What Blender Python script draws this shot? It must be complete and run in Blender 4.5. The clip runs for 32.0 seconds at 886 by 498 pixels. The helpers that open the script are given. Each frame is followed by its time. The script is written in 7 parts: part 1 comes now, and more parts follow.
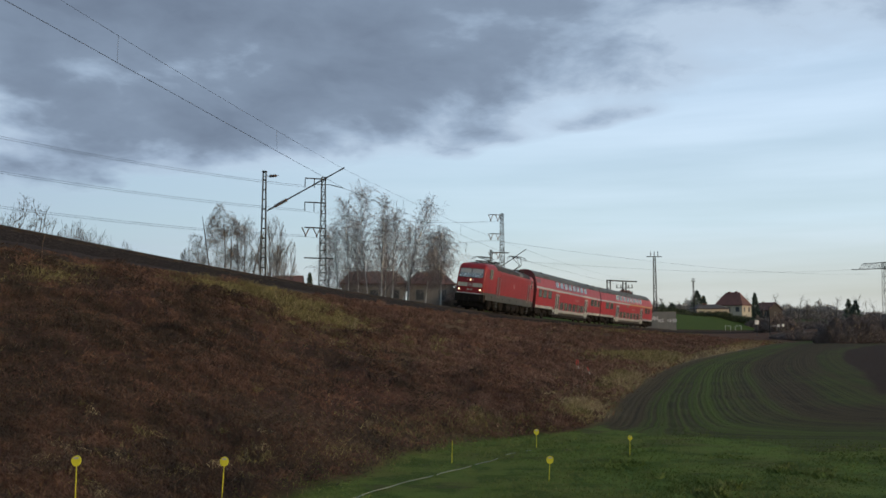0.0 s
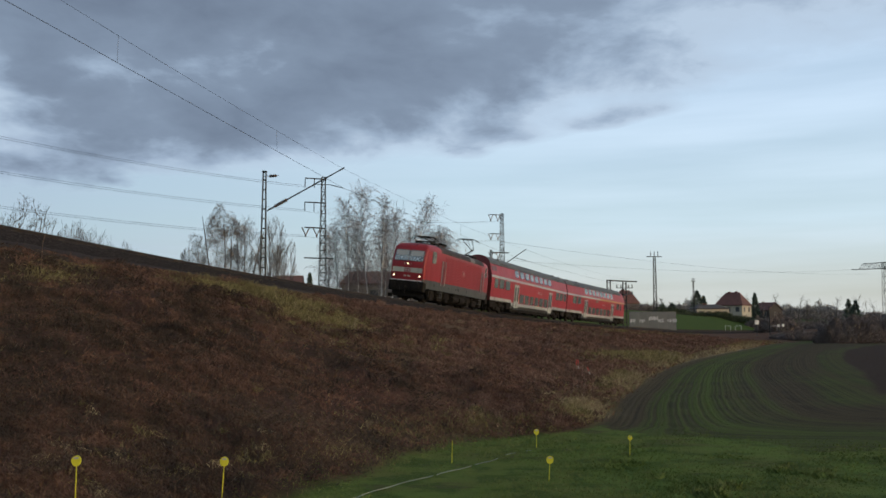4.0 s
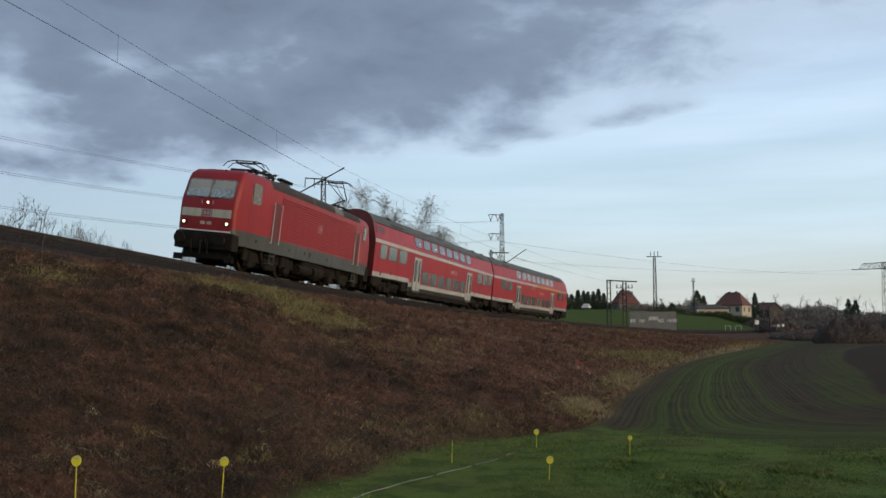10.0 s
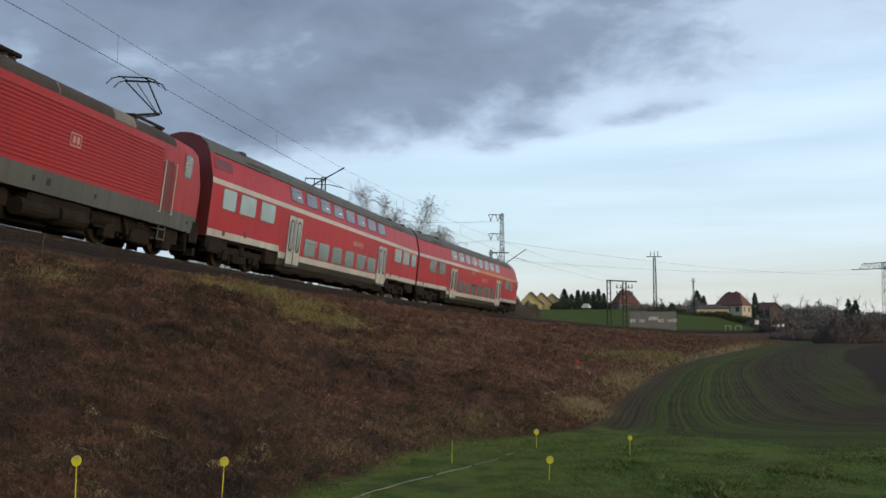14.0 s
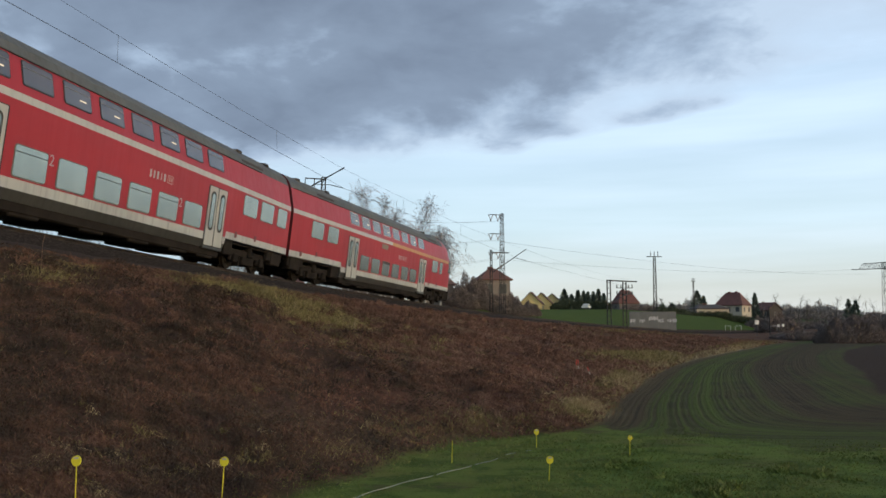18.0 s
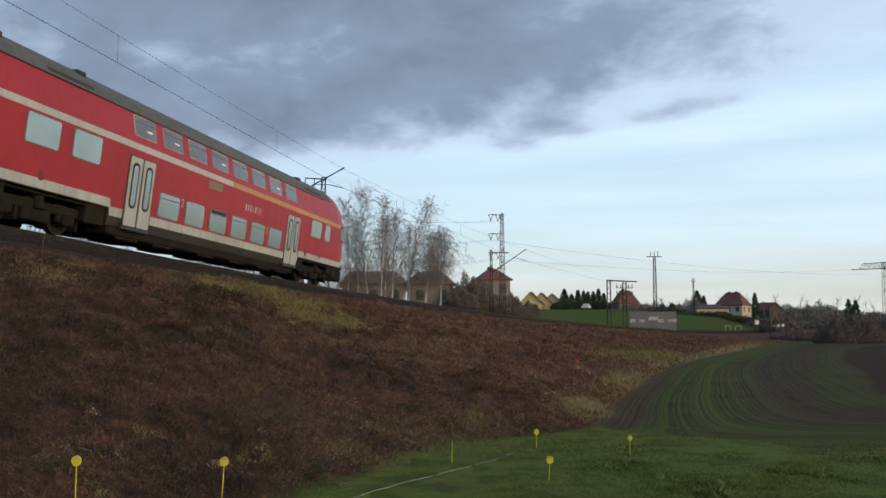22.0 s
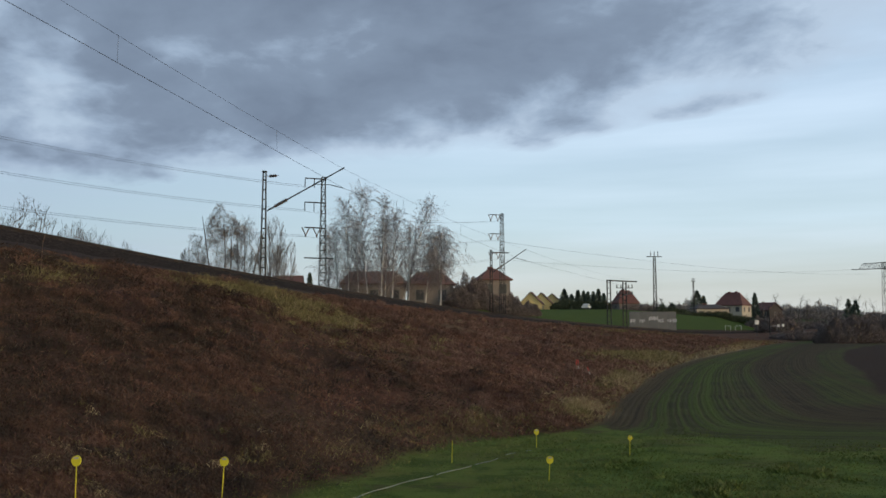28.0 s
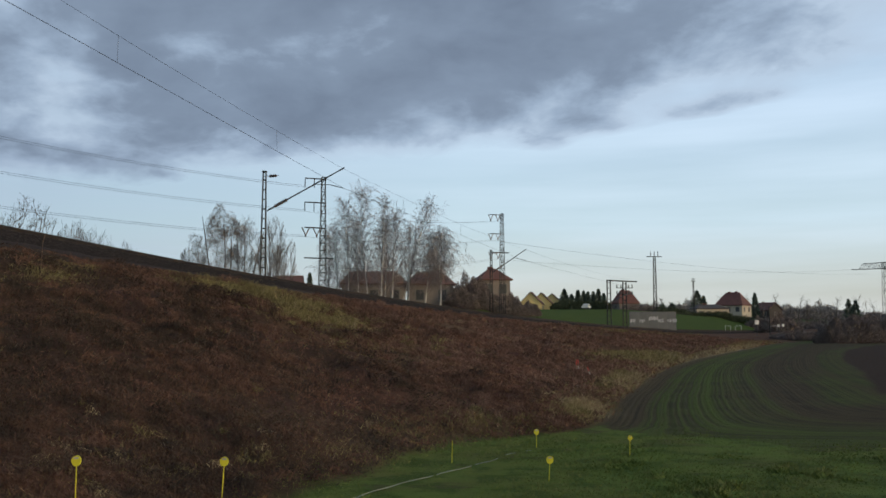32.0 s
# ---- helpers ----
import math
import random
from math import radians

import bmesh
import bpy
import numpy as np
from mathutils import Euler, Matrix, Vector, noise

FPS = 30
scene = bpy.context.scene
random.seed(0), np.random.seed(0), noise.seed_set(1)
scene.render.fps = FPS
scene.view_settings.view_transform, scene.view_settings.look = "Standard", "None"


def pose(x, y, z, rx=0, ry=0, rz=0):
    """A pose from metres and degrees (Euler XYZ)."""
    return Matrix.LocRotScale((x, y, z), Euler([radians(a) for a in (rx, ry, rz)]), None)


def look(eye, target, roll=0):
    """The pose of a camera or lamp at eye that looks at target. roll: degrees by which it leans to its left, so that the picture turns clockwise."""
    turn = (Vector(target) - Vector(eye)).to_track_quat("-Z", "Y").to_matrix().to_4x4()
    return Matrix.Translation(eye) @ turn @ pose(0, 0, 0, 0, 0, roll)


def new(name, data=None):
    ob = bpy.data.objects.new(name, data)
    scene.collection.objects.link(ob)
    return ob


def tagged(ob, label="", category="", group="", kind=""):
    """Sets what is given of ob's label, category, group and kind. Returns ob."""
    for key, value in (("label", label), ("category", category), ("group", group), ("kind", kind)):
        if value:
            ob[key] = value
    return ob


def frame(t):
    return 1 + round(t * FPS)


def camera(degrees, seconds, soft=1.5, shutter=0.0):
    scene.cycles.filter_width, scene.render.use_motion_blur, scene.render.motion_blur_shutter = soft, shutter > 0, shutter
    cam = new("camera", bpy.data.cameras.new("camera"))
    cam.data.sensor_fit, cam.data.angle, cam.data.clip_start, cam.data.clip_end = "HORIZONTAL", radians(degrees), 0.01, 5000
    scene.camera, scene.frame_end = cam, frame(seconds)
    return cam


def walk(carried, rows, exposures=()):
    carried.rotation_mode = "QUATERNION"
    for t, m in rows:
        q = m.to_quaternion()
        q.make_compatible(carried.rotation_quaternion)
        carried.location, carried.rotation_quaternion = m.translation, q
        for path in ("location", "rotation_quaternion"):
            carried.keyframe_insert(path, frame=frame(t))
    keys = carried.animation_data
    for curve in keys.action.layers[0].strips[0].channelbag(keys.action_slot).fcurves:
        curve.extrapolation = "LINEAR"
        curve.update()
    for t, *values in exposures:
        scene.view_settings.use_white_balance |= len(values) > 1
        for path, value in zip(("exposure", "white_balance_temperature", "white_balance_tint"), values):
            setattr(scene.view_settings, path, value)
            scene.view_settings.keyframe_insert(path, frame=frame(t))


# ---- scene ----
CAM_Z = 1.8
cam = camera(53.85, 32.0, soft=1.6, shutter=0.0)
EYE = pose(0, 0, CAM_Z, 90 + 5.41, 0, 0) @ pose(0, 0, 0, 0, 0, -0.1)
walk(cam, [(0.0, EYE), (32.0, EYE)], exposures=[(0.0, 0.98), (9.0, 1.0), (13.0, 1.18), (24.0, 1.20), (28.0, 0.98), (32.0, 0.97)])

# ---------------------------------------------------------------- light
SUN_EL, SUN_AZ = radians(9), radians(120)
world = bpy.data.worlds.new("sky")
scene.world = world
world.use_nodes = True
wn = world.node_tree
wn.nodes.clear()
sky = wn.nodes.new("ShaderNodeTexSky")
sky.sky_type = "NISHITA"
sky.sun_disc = False
sky.sun_elevation, sky.sun_rotation = SUN_EL, SUN_AZ
sky.air_density, sky.dust_density, sky.ozone_density = 1.0, 2.0, 2.0
bg = wn.nodes.new("ShaderNodeBackground")
bg.inputs["Strength"].default_value = 0.11
wout = wn.nodes.new("ShaderNodeOutputWorld")
wn.links.new(sky.outputs[0], bg.inputs[0])
wn.links.new(bg.outputs[0], wout.inputs[0])

sun_data = bpy.data.lights.new("sun", "SUN")
sun_data.energy, sun_data.angle, sun_data.color = 0.16, radians(25), (1.0, 0.93, 0.84)
sun = new("sun", sun_data)
sun_dir = Vector((math.sin(SUN_AZ) * math.cos(SUN_EL), math.cos(SUN_AZ) * math.cos(SUN_EL), math.sin(SUN_EL) + 0.25))
sun.matrix_world = look(sun_dir * 100, (0, 0, 0))


# ---------------------------------------------------------------- materials
class Nodes:
    """Short hand for a node material."""

    def __init__(self, name):
        self.mat = bpy.data.materials.new(name)
        self.mat.use_nodes = True
        self.t = self.mat.node_tree
        self.t.nodes.clear()
        self.out = self.t.nodes.new("ShaderNodeOutputMaterial")

    def n(self, kind, **inputs):
        node = self.t.nodes.new(kind)
        for key, value in inputs.items():
            self.set(node.inputs[key.replace("_", " ")], value)
        return node

    def set(self, socket, value):
        if hasattr(value, "links"):
            self.t.links.new(value, socket)
        else:
            socket.default_value = value

    def coord(self, scale=1.0, which="Object"):
        c = self.n("ShaderNodeTexCoord").outputs[which]
        m = self.n("ShaderNodeMapping", Vector=c)
        m.inputs["Scale"].default_value = (scale,) * 3 if not hasattr(scale, "__len__") else scale
        return m.outputs[0]

    def noise(self, vec, scale, detail=4.0, rough=0.55):
        return self.n("ShaderNodeTexNoise", Vector=vec, Scale=scale, Detail=detail, Roughness=rough).outputs[0]

    def ramp(self, fac, stops):
        r = self.n("ShaderNodeValToRGB", Fac=fac)
        el = r.color_ramp.elements
        while len(el) < len(stops):
            el.new(0.5)
        for e, (p, c) in zip(el, stops):
            e.position = p
            e.color = (*c, 1) if hasattr(c, "__len__") else (c, c, c, 1)
        return r.outputs[0]

    def mix(self, fac, a, b, blend="MIX"):
        m = self.t.nodes.new("ShaderNodeMix")
        m.data_type, m.blend_type = "RGBA", blend
        self.set(m.inputs[0], fac)
        self.set(m.inputs[6], (*a, 1) if isinstance(a, tuple) and len(a) == 3 else a)
        self.set(m.inputs[7], (*b, 1) if isinstance(b, tuple) and len(b) == 3 else b)
        return m.outputs[2]

    def math(self, op, a, b=0.0, clamp=False):
        m = self.t.nodes.new("ShaderNodeMath")
        m.operation, m.use_clamp = op, clamp
        self.set(m.inputs[0], a)
        self.set(m.inputs[1], b)
        return m.outputs[0]

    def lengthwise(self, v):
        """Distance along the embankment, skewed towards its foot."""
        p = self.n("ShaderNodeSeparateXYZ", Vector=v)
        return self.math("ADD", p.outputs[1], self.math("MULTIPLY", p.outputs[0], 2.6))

    def bump(self, height, strength=0.4, distance=0.02):
        return self.n("ShaderNodeBump", Height=height, Strength=strength, Distance=distance).outputs[0]

    def surface(self, color, rough=0.8, metal=0.0, normal=None, spec=None, coat=0.0):
        p = self.n("ShaderNodeBsdfPrincipled")
        self.set(p.inputs["Base Color"], (*color, 1) if isinstance(color, tuple) and len(color) == 3 else color)
        self.set(p.inputs["Roughness"], rough)
        self.set(p.inputs["Metallic"], metal)
        if spec is not None:
            self.set(p.inputs["Specular IOR Level"], spec)
        if coat:
            self.set(p.inputs["Coat Weight"], coat)
            self.set(p.inputs["Coat Roughness"], 0.15)
        if normal is not None:
            self.set(p.inputs["Normal"], normal)
        self.t.links.new(p.outputs[0], self.out.inputs[0])
        return self.mat


def worn(name, a, b, rough=0.7, scale=3.0, metal=0.0, grime=0.25, dark=None, bump=0.15, spec=None, coat=0.0):
    """A painted, weathered surface: two tones at two scales, and grime."""
    k = Nodes(name)
    v = k.coord(1.0)
    fine = k.noise(v, scale * 9, 5.0)
    big = k.noise(v, scale, 3.0)
    c = k.mix(k.ramp(big, [(0.3, 0.0), (0.7, 1.0)]), a, b)
    dk = dark or tuple(0.35 * x for x in a)
    c = k.mix(k.math("MULTIPLY", k.ramp(fine, [(0.5, 0.0), (0.8, 1.0)]), grime), c, dk)
    r = k.math("ADD", k.math("MULTIPLY", fine, 0.25), rough - 0.12)
    return k.surface(c, r, metal, k.bump(fine, bump, 0.01), spec, coat)


def random_tint(name, stops, rough=0.8, scale=0.0, spec=0.2, own=0.55, along=0.0, second=None):
    """Many small pieces in one mesh: a colour for each island, and patches over the ground."""
    k = Nodes(name)
    r = k.n("ShaderNodeNewGeometry").outputs["Random Per Island"]
    if scale:
        v = k.coord(1.0)
        patch = k.math("ADD", k.math("MULTIPLY", k.noise(v, scale, 4.0, 0.6), 0.5), k.math("MULTIPLY", k.noise(v, scale * 4.0, 4.0, 0.6), 0.5))
        patch = k.ramp(patch, [(0.39, 0.0), (0.61, 1.0)])
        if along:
            # paler colours further along the embankment
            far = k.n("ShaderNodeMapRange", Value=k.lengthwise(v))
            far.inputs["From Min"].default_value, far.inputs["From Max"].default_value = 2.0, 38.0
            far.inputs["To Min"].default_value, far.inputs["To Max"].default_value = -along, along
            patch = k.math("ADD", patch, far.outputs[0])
        r = k.math("ADD", k.math("MULTIPLY", r, own), k.math("MULTIPLY", patch, 1.0 - own))
    c = k.ramp(r, stops)
    if second:
        # patches of another growth, some of them large
        v2 = k.coord((1.0, 1.0, 1.6))
        c = k.mix(k.ramp(k.noise(v2, 0.55, 5.0, 0.62), [(0.50, 0.0), (0.62, 0.75)]), c, second)
        # and smaller, darker grey-green patches
        c = k.mix(k.ramp(k.noise(v2, 1.1, 4.0, 0.6), [(0.32, 0.55), (0.44, 0.0)]), c, (0.050, 0.050, 0.038))
    return k.surface(c, rough, spec=spec * 0.3)


def glow(name, color, strength):
    k = Nodes(name)
    e = k.n("ShaderNodeEmission", Strength=strength)
    e.inputs[0].default_value = (*color, 1)
    k.t.links.new(e.outputs[0], k.out.inputs[0])
    return k.mat


def train_paint(name, a, b, low=(0.05, 0.04, 0.035), rough=0.42, dust=0.5, spec=None):
    """Coach paint with road dust that thickens in streaks."""
    k = Nodes(name)
    v = k.coord(1.0)
    streak = k.noise(k.coord((6.0, 6.0, 0.35)), 1.0, 4.0)
    big = k.noise(v, 0.5, 3.0)
    c = k.mix(k.ramp(big, [(0.35, 0.0), (0.7, 1.0)]), a, b)
    c = k.mix(k.math("MULTIPLY", k.ramp(streak, [(0.45, 0.0), (0.8, 1.0)]), dust), c, low)
    return k.surface(c, k.math("ADD", k.math("MULTIPLY", streak, 0.3), rough - 0.12), 0.0, k.bump(k.noise(v, 1.3, 2.0), 0.05, 0.02), spec)


M_RED = train_paint("coach_red", (0.316, 0.0185, 0.028), (0.268, 0.0165, 0.025), dust=0.05, spec=0.34)
M_RED_LOCO = train_paint("loco_red", (0.29, 0.018, 0.0235), (0.24, 0.0165, 0.021), dust=0.16, spec=0.34)
M_RED_DARK = train_paint("dark_red_end_shade", (0.12, 0.018, 0.020), (0.09, 0.015, 0.017), dust=0.3)
M_CREAM = train_paint("cream_paint", (0.375, 0.390, 0.380), (0.33, 0.344, 0.336), (0.10, 0.10, 0.095), dust=0.3)
M_CREAM_LOCO = train_paint("front_cream", (0.46, 0.45, 0.385), (0.41, 0.40, 0.345), (0.12, 0.11, 0.095), dust=0.3)
M_EMBLEM = train_paint("faded_emblem", (0.40, 0.25, 0.235), (0.34, 0.21, 0.20), dust=0.3)
M_BAND = train_paint("sill_paint", (0.40, 0.42, 0.42), (0.30, 0.315, 0.315), (0.07, 0.068, 0.064), dust=0.5)
M_YELLOW_BAND = train_paint("class_band", (0.42, 0.215, 0.045), (0.36, 0.18, 0.036), dust=0.2)
M_SKIRT = train_paint("skirt_grey", (0.05, 0.051, 0.049), (0.034, 0.035, 0.033), (0.02, 0.018, 0.016), dust=0.5)
M_LOCO_GREY = train_paint("frame_grey", (0.070, 0.075, 0.071), (0.048, 0.051, 0.048), (0.035, 0.032, 0.028), dust=0.5)
M_ROOF = train_paint("roof_grey", (0.092, 0.102, 0.107), (0.070, 0.078, 0.082), (0.035, 0.034, 0.033), dust=0.4, rough=0.75)
M_SEAL = worn("grey_seal", (0.16, 0.155, 0.145), (0.11, 0.107, 0.10), 0.8, 6.0)
M_PALE_PLATE = worn("pale_windscreen_plate", (0.34, 0.345, 0.32), (0.29, 0.295, 0.275), 0.5, 1.5, grime=0.05)
M_ROOF_PANEL = train_paint("roof_panel", (0.17, 0.165, 0.16), (0.13, 0.127, 0.122), (0.05, 0.047, 0.044), dust=0.4, rough=0.7)
M_ROOF_DARK = train_paint("roof_dark", (0.045, 0.038, 0.036), (0.03, 0.026, 0.025), dust=0.4, rough=0.85)
M_BLACK = worn("underframe_black", (0.013, 0.0115, 0.0105), (0.024, 0.0205, 0.0185), 0.92, 2.0, spec=0.08)
M_UNDER = worn("brake_dust", (0.024, 0.020, 0.0175), (0.014, 0.012, 0.0105), 0.9, 2.5, spec=0.1)
M_IRON = worn("dirty_steel", (0.030, 0.0245, 0.0205), (0.018, 0.0155, 0.0135), 0.8, 4.0, 0.05, spec=0.12)
M_RUBBER = worn("rubber", (0.015, 0.015, 0.016), (0.022, 0.022, 0.022), 0.7, 5.0)
M_GLASS = worn("coach_glass", (0.43, 0.50, 0.495), (0.34, 0.40, 0.40), 0.2, 0.7, 0.85, 0.06, bump=0.01)
M_GLASS_DARK = worn("tinted_glass", (0.185, 0.185, 0.200), (0.145, 0.145, 0.158), 0.16, 0.7, 0.6, 0.06, bump=0.01)
M_GLASS_CAB = worn("windscreen_glass", (0.62, 0.61, 0.53), (0.44, 0.44, 0.39), 0.25, 0.8, 0.7, 0.02, bump=0.01)
M_GLASS_SIDE = worn("cab_side_glass", (0.24, 0.23, 0.21), (0.19, 0.18, 0.165), 0.25, 0.8, 0.6, 0.02, bump=0.01)
M_LAMP_GLOW = glow("tube_light", (1.0, 0.82, 0.58), 0.42)
M_HEADLIGHT = glow("headlight_lens", (1.0, 0.68, 0.42), 1.7)
M_WHITE = worn("white_paint", (0.7, 0.7, 0.68), (0.6, 0.6, 0.58), 0.6, 3.0)
M_GALV = worn("galvanised_steel", (0.10, 0.105, 0.105), (0.065, 0.068, 0.066), 0.65, 1.5, 0.3)
M_MAST = worn("weathered_mast", (0.052, 0.051, 0.048), (0.036, 0.035, 0.033), 0.75, 1.5, 0.2)
M_WIRE = worn("wire_copper", (0.045, 0.045, 0.045), (0.03, 0.03, 0.03), 0.6, 1.0, 0.4)
M_INSULATOR = worn("insulator", (0.10, 0.06, 0.045), (0.07, 0.045, 0.035), 0.3, 3.0)
M_YELLOW = worn("yellow_plastic", (0.62, 0.58, 0.03), (0.54, 0.50, 0.025), 0.5, 12.0, grime=0.12)
M_TAPE = worn("fence_tape", (0.20, 0.225, 0.19), (0.13, 0.15, 0.115), 0.7, 6.0)
M_RAIL = worn("rail_steel", (0.044, 0.036, 0.032), (0.032, 0.026, 0.023), 0.75, 2.0, 0.2, spec=0.15)
M_SLEEPER = worn("sleeper", (0.055, 0.048, 0.043), (0.036, 0.031, 0.028), 0.95, 3.0, spec=0.1)
M_BARK = worn("bark", (0.085, 0.07, 0.058), (0.055, 0.046, 0.04), 0.9, 2.0)
M_BIRCH = worn("birch_bark", (0.60, 0.58, 0.55), (0.42, 0.40, 0.38), 0.85, 1.3, grime=0.8, dark=(0.03, 0.027, 0.025))
M_TWIG = worn("twigs", (0.165, 0.140, 0.128), (0.125, 0.106, 0.098), 0.9, 2.0)
M_TWIG_PALE = worn("pale_twigs", (0.245, 0.207, 0.198), (0.185, 0.156, 0.150), 0.9, 2.0)
# conifers and hedges: distance haze is put into these lighter colours
M_CONIFER = random_tint("conifer", [(0.2, (0.075, 0.098, 0.075)), (0.8, (0.150, 0.178, 0.132))], 0.9)
M_HEDGE = random_tint("hedge", [(0.2, (0.052, 0.064, 0.036)), (0.8, (0.110, 0.116, 0.068))], 0.95)

LEAF_STOPS = [(0.0, (0.039, 0.032, 0.026)), (0.28, (0.072, 0.050, 0.038)), (0.42, (0.104, 0.064, 0.048)), (0.54, (0.136, 0.077, 0.058)), (0.68, (0.164, 0.087, 0.066)), (0.9, (0.176, 0.102, 0.076))]
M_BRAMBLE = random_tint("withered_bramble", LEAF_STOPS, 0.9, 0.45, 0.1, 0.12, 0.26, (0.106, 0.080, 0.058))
M_STRAW = random_tint("straw", [(0.1, (0.14, 0.107, 0.070)), (0.6, (0.30, 0.245, 0.145)), (0.95, (0.46, 0.39, 0.25))], 0.9, 0.6, 0.1)
M_OLIVE = random_tint("olive_grass", [(0.1, (0.110, 0.096, 0.046)), (0.5, (0.185, 0.160, 0.074)), (0.9, (0.29, 0.25, 0.125))], 0.85, 0.8, 0.1)
M_GRASS = random_tint("grass", [(0.1, (0.080, 0.120, 0.031)), (0.45, (0.116, 0.153, 0.043)), (0.9, (0.166, 0.176, 0.066))], 0.8, 0.55, 0.1, 0.35)


# ---------------------------------------------------------------- mesh helpers
def link(name, me, mat, parent=None, label=""):
    ob = new(name, me)
    for m in mat if isinstance(mat, (list, tuple)) else [mat]:
        me.materials.append(m)
    if parent is not None:
        ob.parent = parent
    if label:
        ob["label"] = label
    return ob


def part(name, bm, mat, parent=None, label="", smooth=False):
    me = bpy.data.meshes.new(name)
    bm.normal_update()
    bm.to_mesh(me)
    bm.free()
    if smooth:
        me.polygons.foreach_set("use_smooth", [True] * len(me.polygons))
    return link(name, me, mat, parent, label)


def raw(name, verts, faces, mat, parent=None, label="", index=None):
    me = bpy.data.meshes.new(name)
    me.from_pydata([tuple(v) for v in verts], [], [tuple(f) for f in faces])
    ob = link(name, me, mat, parent, label)
    if index is not None:
        me.polygons.foreach_set("material_index", index)
    return ob


def quads(name, verts, mat, corners=4, parent=None):
    """Many loose faces at once: verts is an array (n, corners, 3)."""
    v = np.ascontiguousarray(verts, dtype=np.float32).reshape(-1, 3)
    n = len(v) // corners
    me = bpy.data.meshes.new(name)
    me.vertices.add(len(v))
    me.vertices.foreach_set("co", v.ravel())
    me.loops.add(len(v))
    me.loops.foreach_set("vertex_index", np.arange(len(v), dtype=np.int32))
    me.polygons.add(n)
    me.polygons.foreach_set("loop_start", np.arange(n, dtype=np.int32) * corners)
    me.update(calc_edges=True)
    me.validate()
    return link(name, me, mat, parent)


def add_box(bm, x0, x1, y0, y1, z0, z1, bevel=0.0):
    r = bmesh.ops.create_cube(bm, size=1.0)
    for v in r["verts"]:
        v.co = Vector(((x0 + x1) / 2 + v.co.x * (x1 - x0), (y0 + y1) / 2 + v.co.y * (y1 - y0), (z0 + z1) / 2 + v.co.z * (z1 - z0)))
    if bevel:
        edges = list({e for v in r["verts"] for e in v.link_edges})
        bmesh.ops.bevel(bm, geom=edges, offset=bevel, segments=1, affect="EDGES")


def box(name, x0, x1, y0, y1, z0, z1, mat, parent=None, label="", bevel=0.0):
    bm = bmesh.new()
    add_box(bm, x0, x1, y0, y1, z0, z1, bevel)
    return part(name, bm, mat, parent, label)


def add_rod(bm, a, b, r, r2=None, sides=6):
    a, b = Vector(a), Vector(b)
    d = b - a
    m = Matrix.Translation((a + b) / 2) @ d.to_track_quat("Z", "Y").to_matrix().to_4x4()
    bmesh.ops.create_cone(bm, cap_ends=True, segments=sides, radius1=r, radius2=r if r2 is None else r2, depth=d.length, matrix=m)


def rod(name, a, b, r, mat, parent=None, label="", r2=None, sides=6):
    bm = bmesh.new()
    add_rod(bm, a, b, r, r2, sides)
    return part(name, bm, mat, parent, label)


def rounded(w, h, r, n=4):
    """The outline of a rounded rectangle about the origin."""
    pts = []
    for cx, cy, a0 in ((w / 2 - r, h / 2 - r, 0), (-w / 2 + r, h / 2 - r, 90), (-w / 2 + r, -h / 2 + r, 180), (w / 2 - r, -h / 2 + r, 270)):
        for i in range(n + 1):
            a = radians(a0 + 90 * i / n)
            pts.append((cx + r * math.cos(a), cy + r * math.sin(a)))
    return pts


def plate_mesh(outline, depth):
    """A flat plate in the x-z plane, with its face at y = depth and its back at y = 0."""
    n = len(outline)
    verts = [(x, 0, z) for x, z in outline] + [(x, depth, z) for x, z in outline]
    faces = [tuple(range(n)), tuple(range(2 * n - 1, n - 1, -1))]
    faces += [(i, i + n, (i + 1) % n + n, (i + 1) % n) for i in range(n)]
    return verts, faces


def tube_path(points, r, sides=5):
    """Verts and faces of a thin tube along points."""
    P = np.array(points, float)
    verts, faces = [], []
    for i, p in enumerate(P):
        d = P[min(i + 1, len(P) - 1)] - P[max(i - 1, 0)]
        d /= np.linalg.norm(d)
        u = np.cross(d, (0, 0, 1.0) if abs(d[2]) < 0.9 else (1.0, 0, 0))
        u /= np.linalg.norm(u)
        w = np.cross(d, u)
        for j in range(sides):
            a = 2 * math.pi * j / sides
            verts.append(p + r * (math.cos(a) * u + math.sin(a) * w))
    for i in range(len(P) - 1):
        for j in range(sides):
            k = (j + 1) % sides
            faces.append((i * sides + j, i * sides + k, (i + 1) * sides + k, (i + 1) * sides + j))
    faces.append(tuple(range(sides - 1, -1, -1)))
    faces.append(tuple(range((len(P) - 1) * sides, len(P) * sides)))
    return verts, faces


def group_empty(name, m=None):
    e = new(name)
    e.empty_display_size = 0.3
    if m is not None:
        e.matrix_world = m
    return e


# ---------------------------------------------------------------- the line of the track
S = np.arange(-420, 181, 1.0)
_th = 4.45898 + 0.0028972 * S + 6.58e-6 * S ** 2 / 2
_i0 = int(np.argmin(abs(S)))
TX = np.concatenate([[0], np.cumsum((np.cos(_th[1:]) + np.cos(_th[:-1])) / 2)])
TY = np.concatenate([[0], np.cumsum((np.sin(_th[1:]) + np.sin(_th[:-1])) / 2)])
TX += -7.524 - TX[_i0]
TY += 42.248 - TY[_i0]
TZ = CAM_Z + 2.294 + 0.01846 * np.maximum(S, -118) + 0.003 * np.minimum(S + 118, 0)
CANT = radians(6.17)
RAIL = 0.15


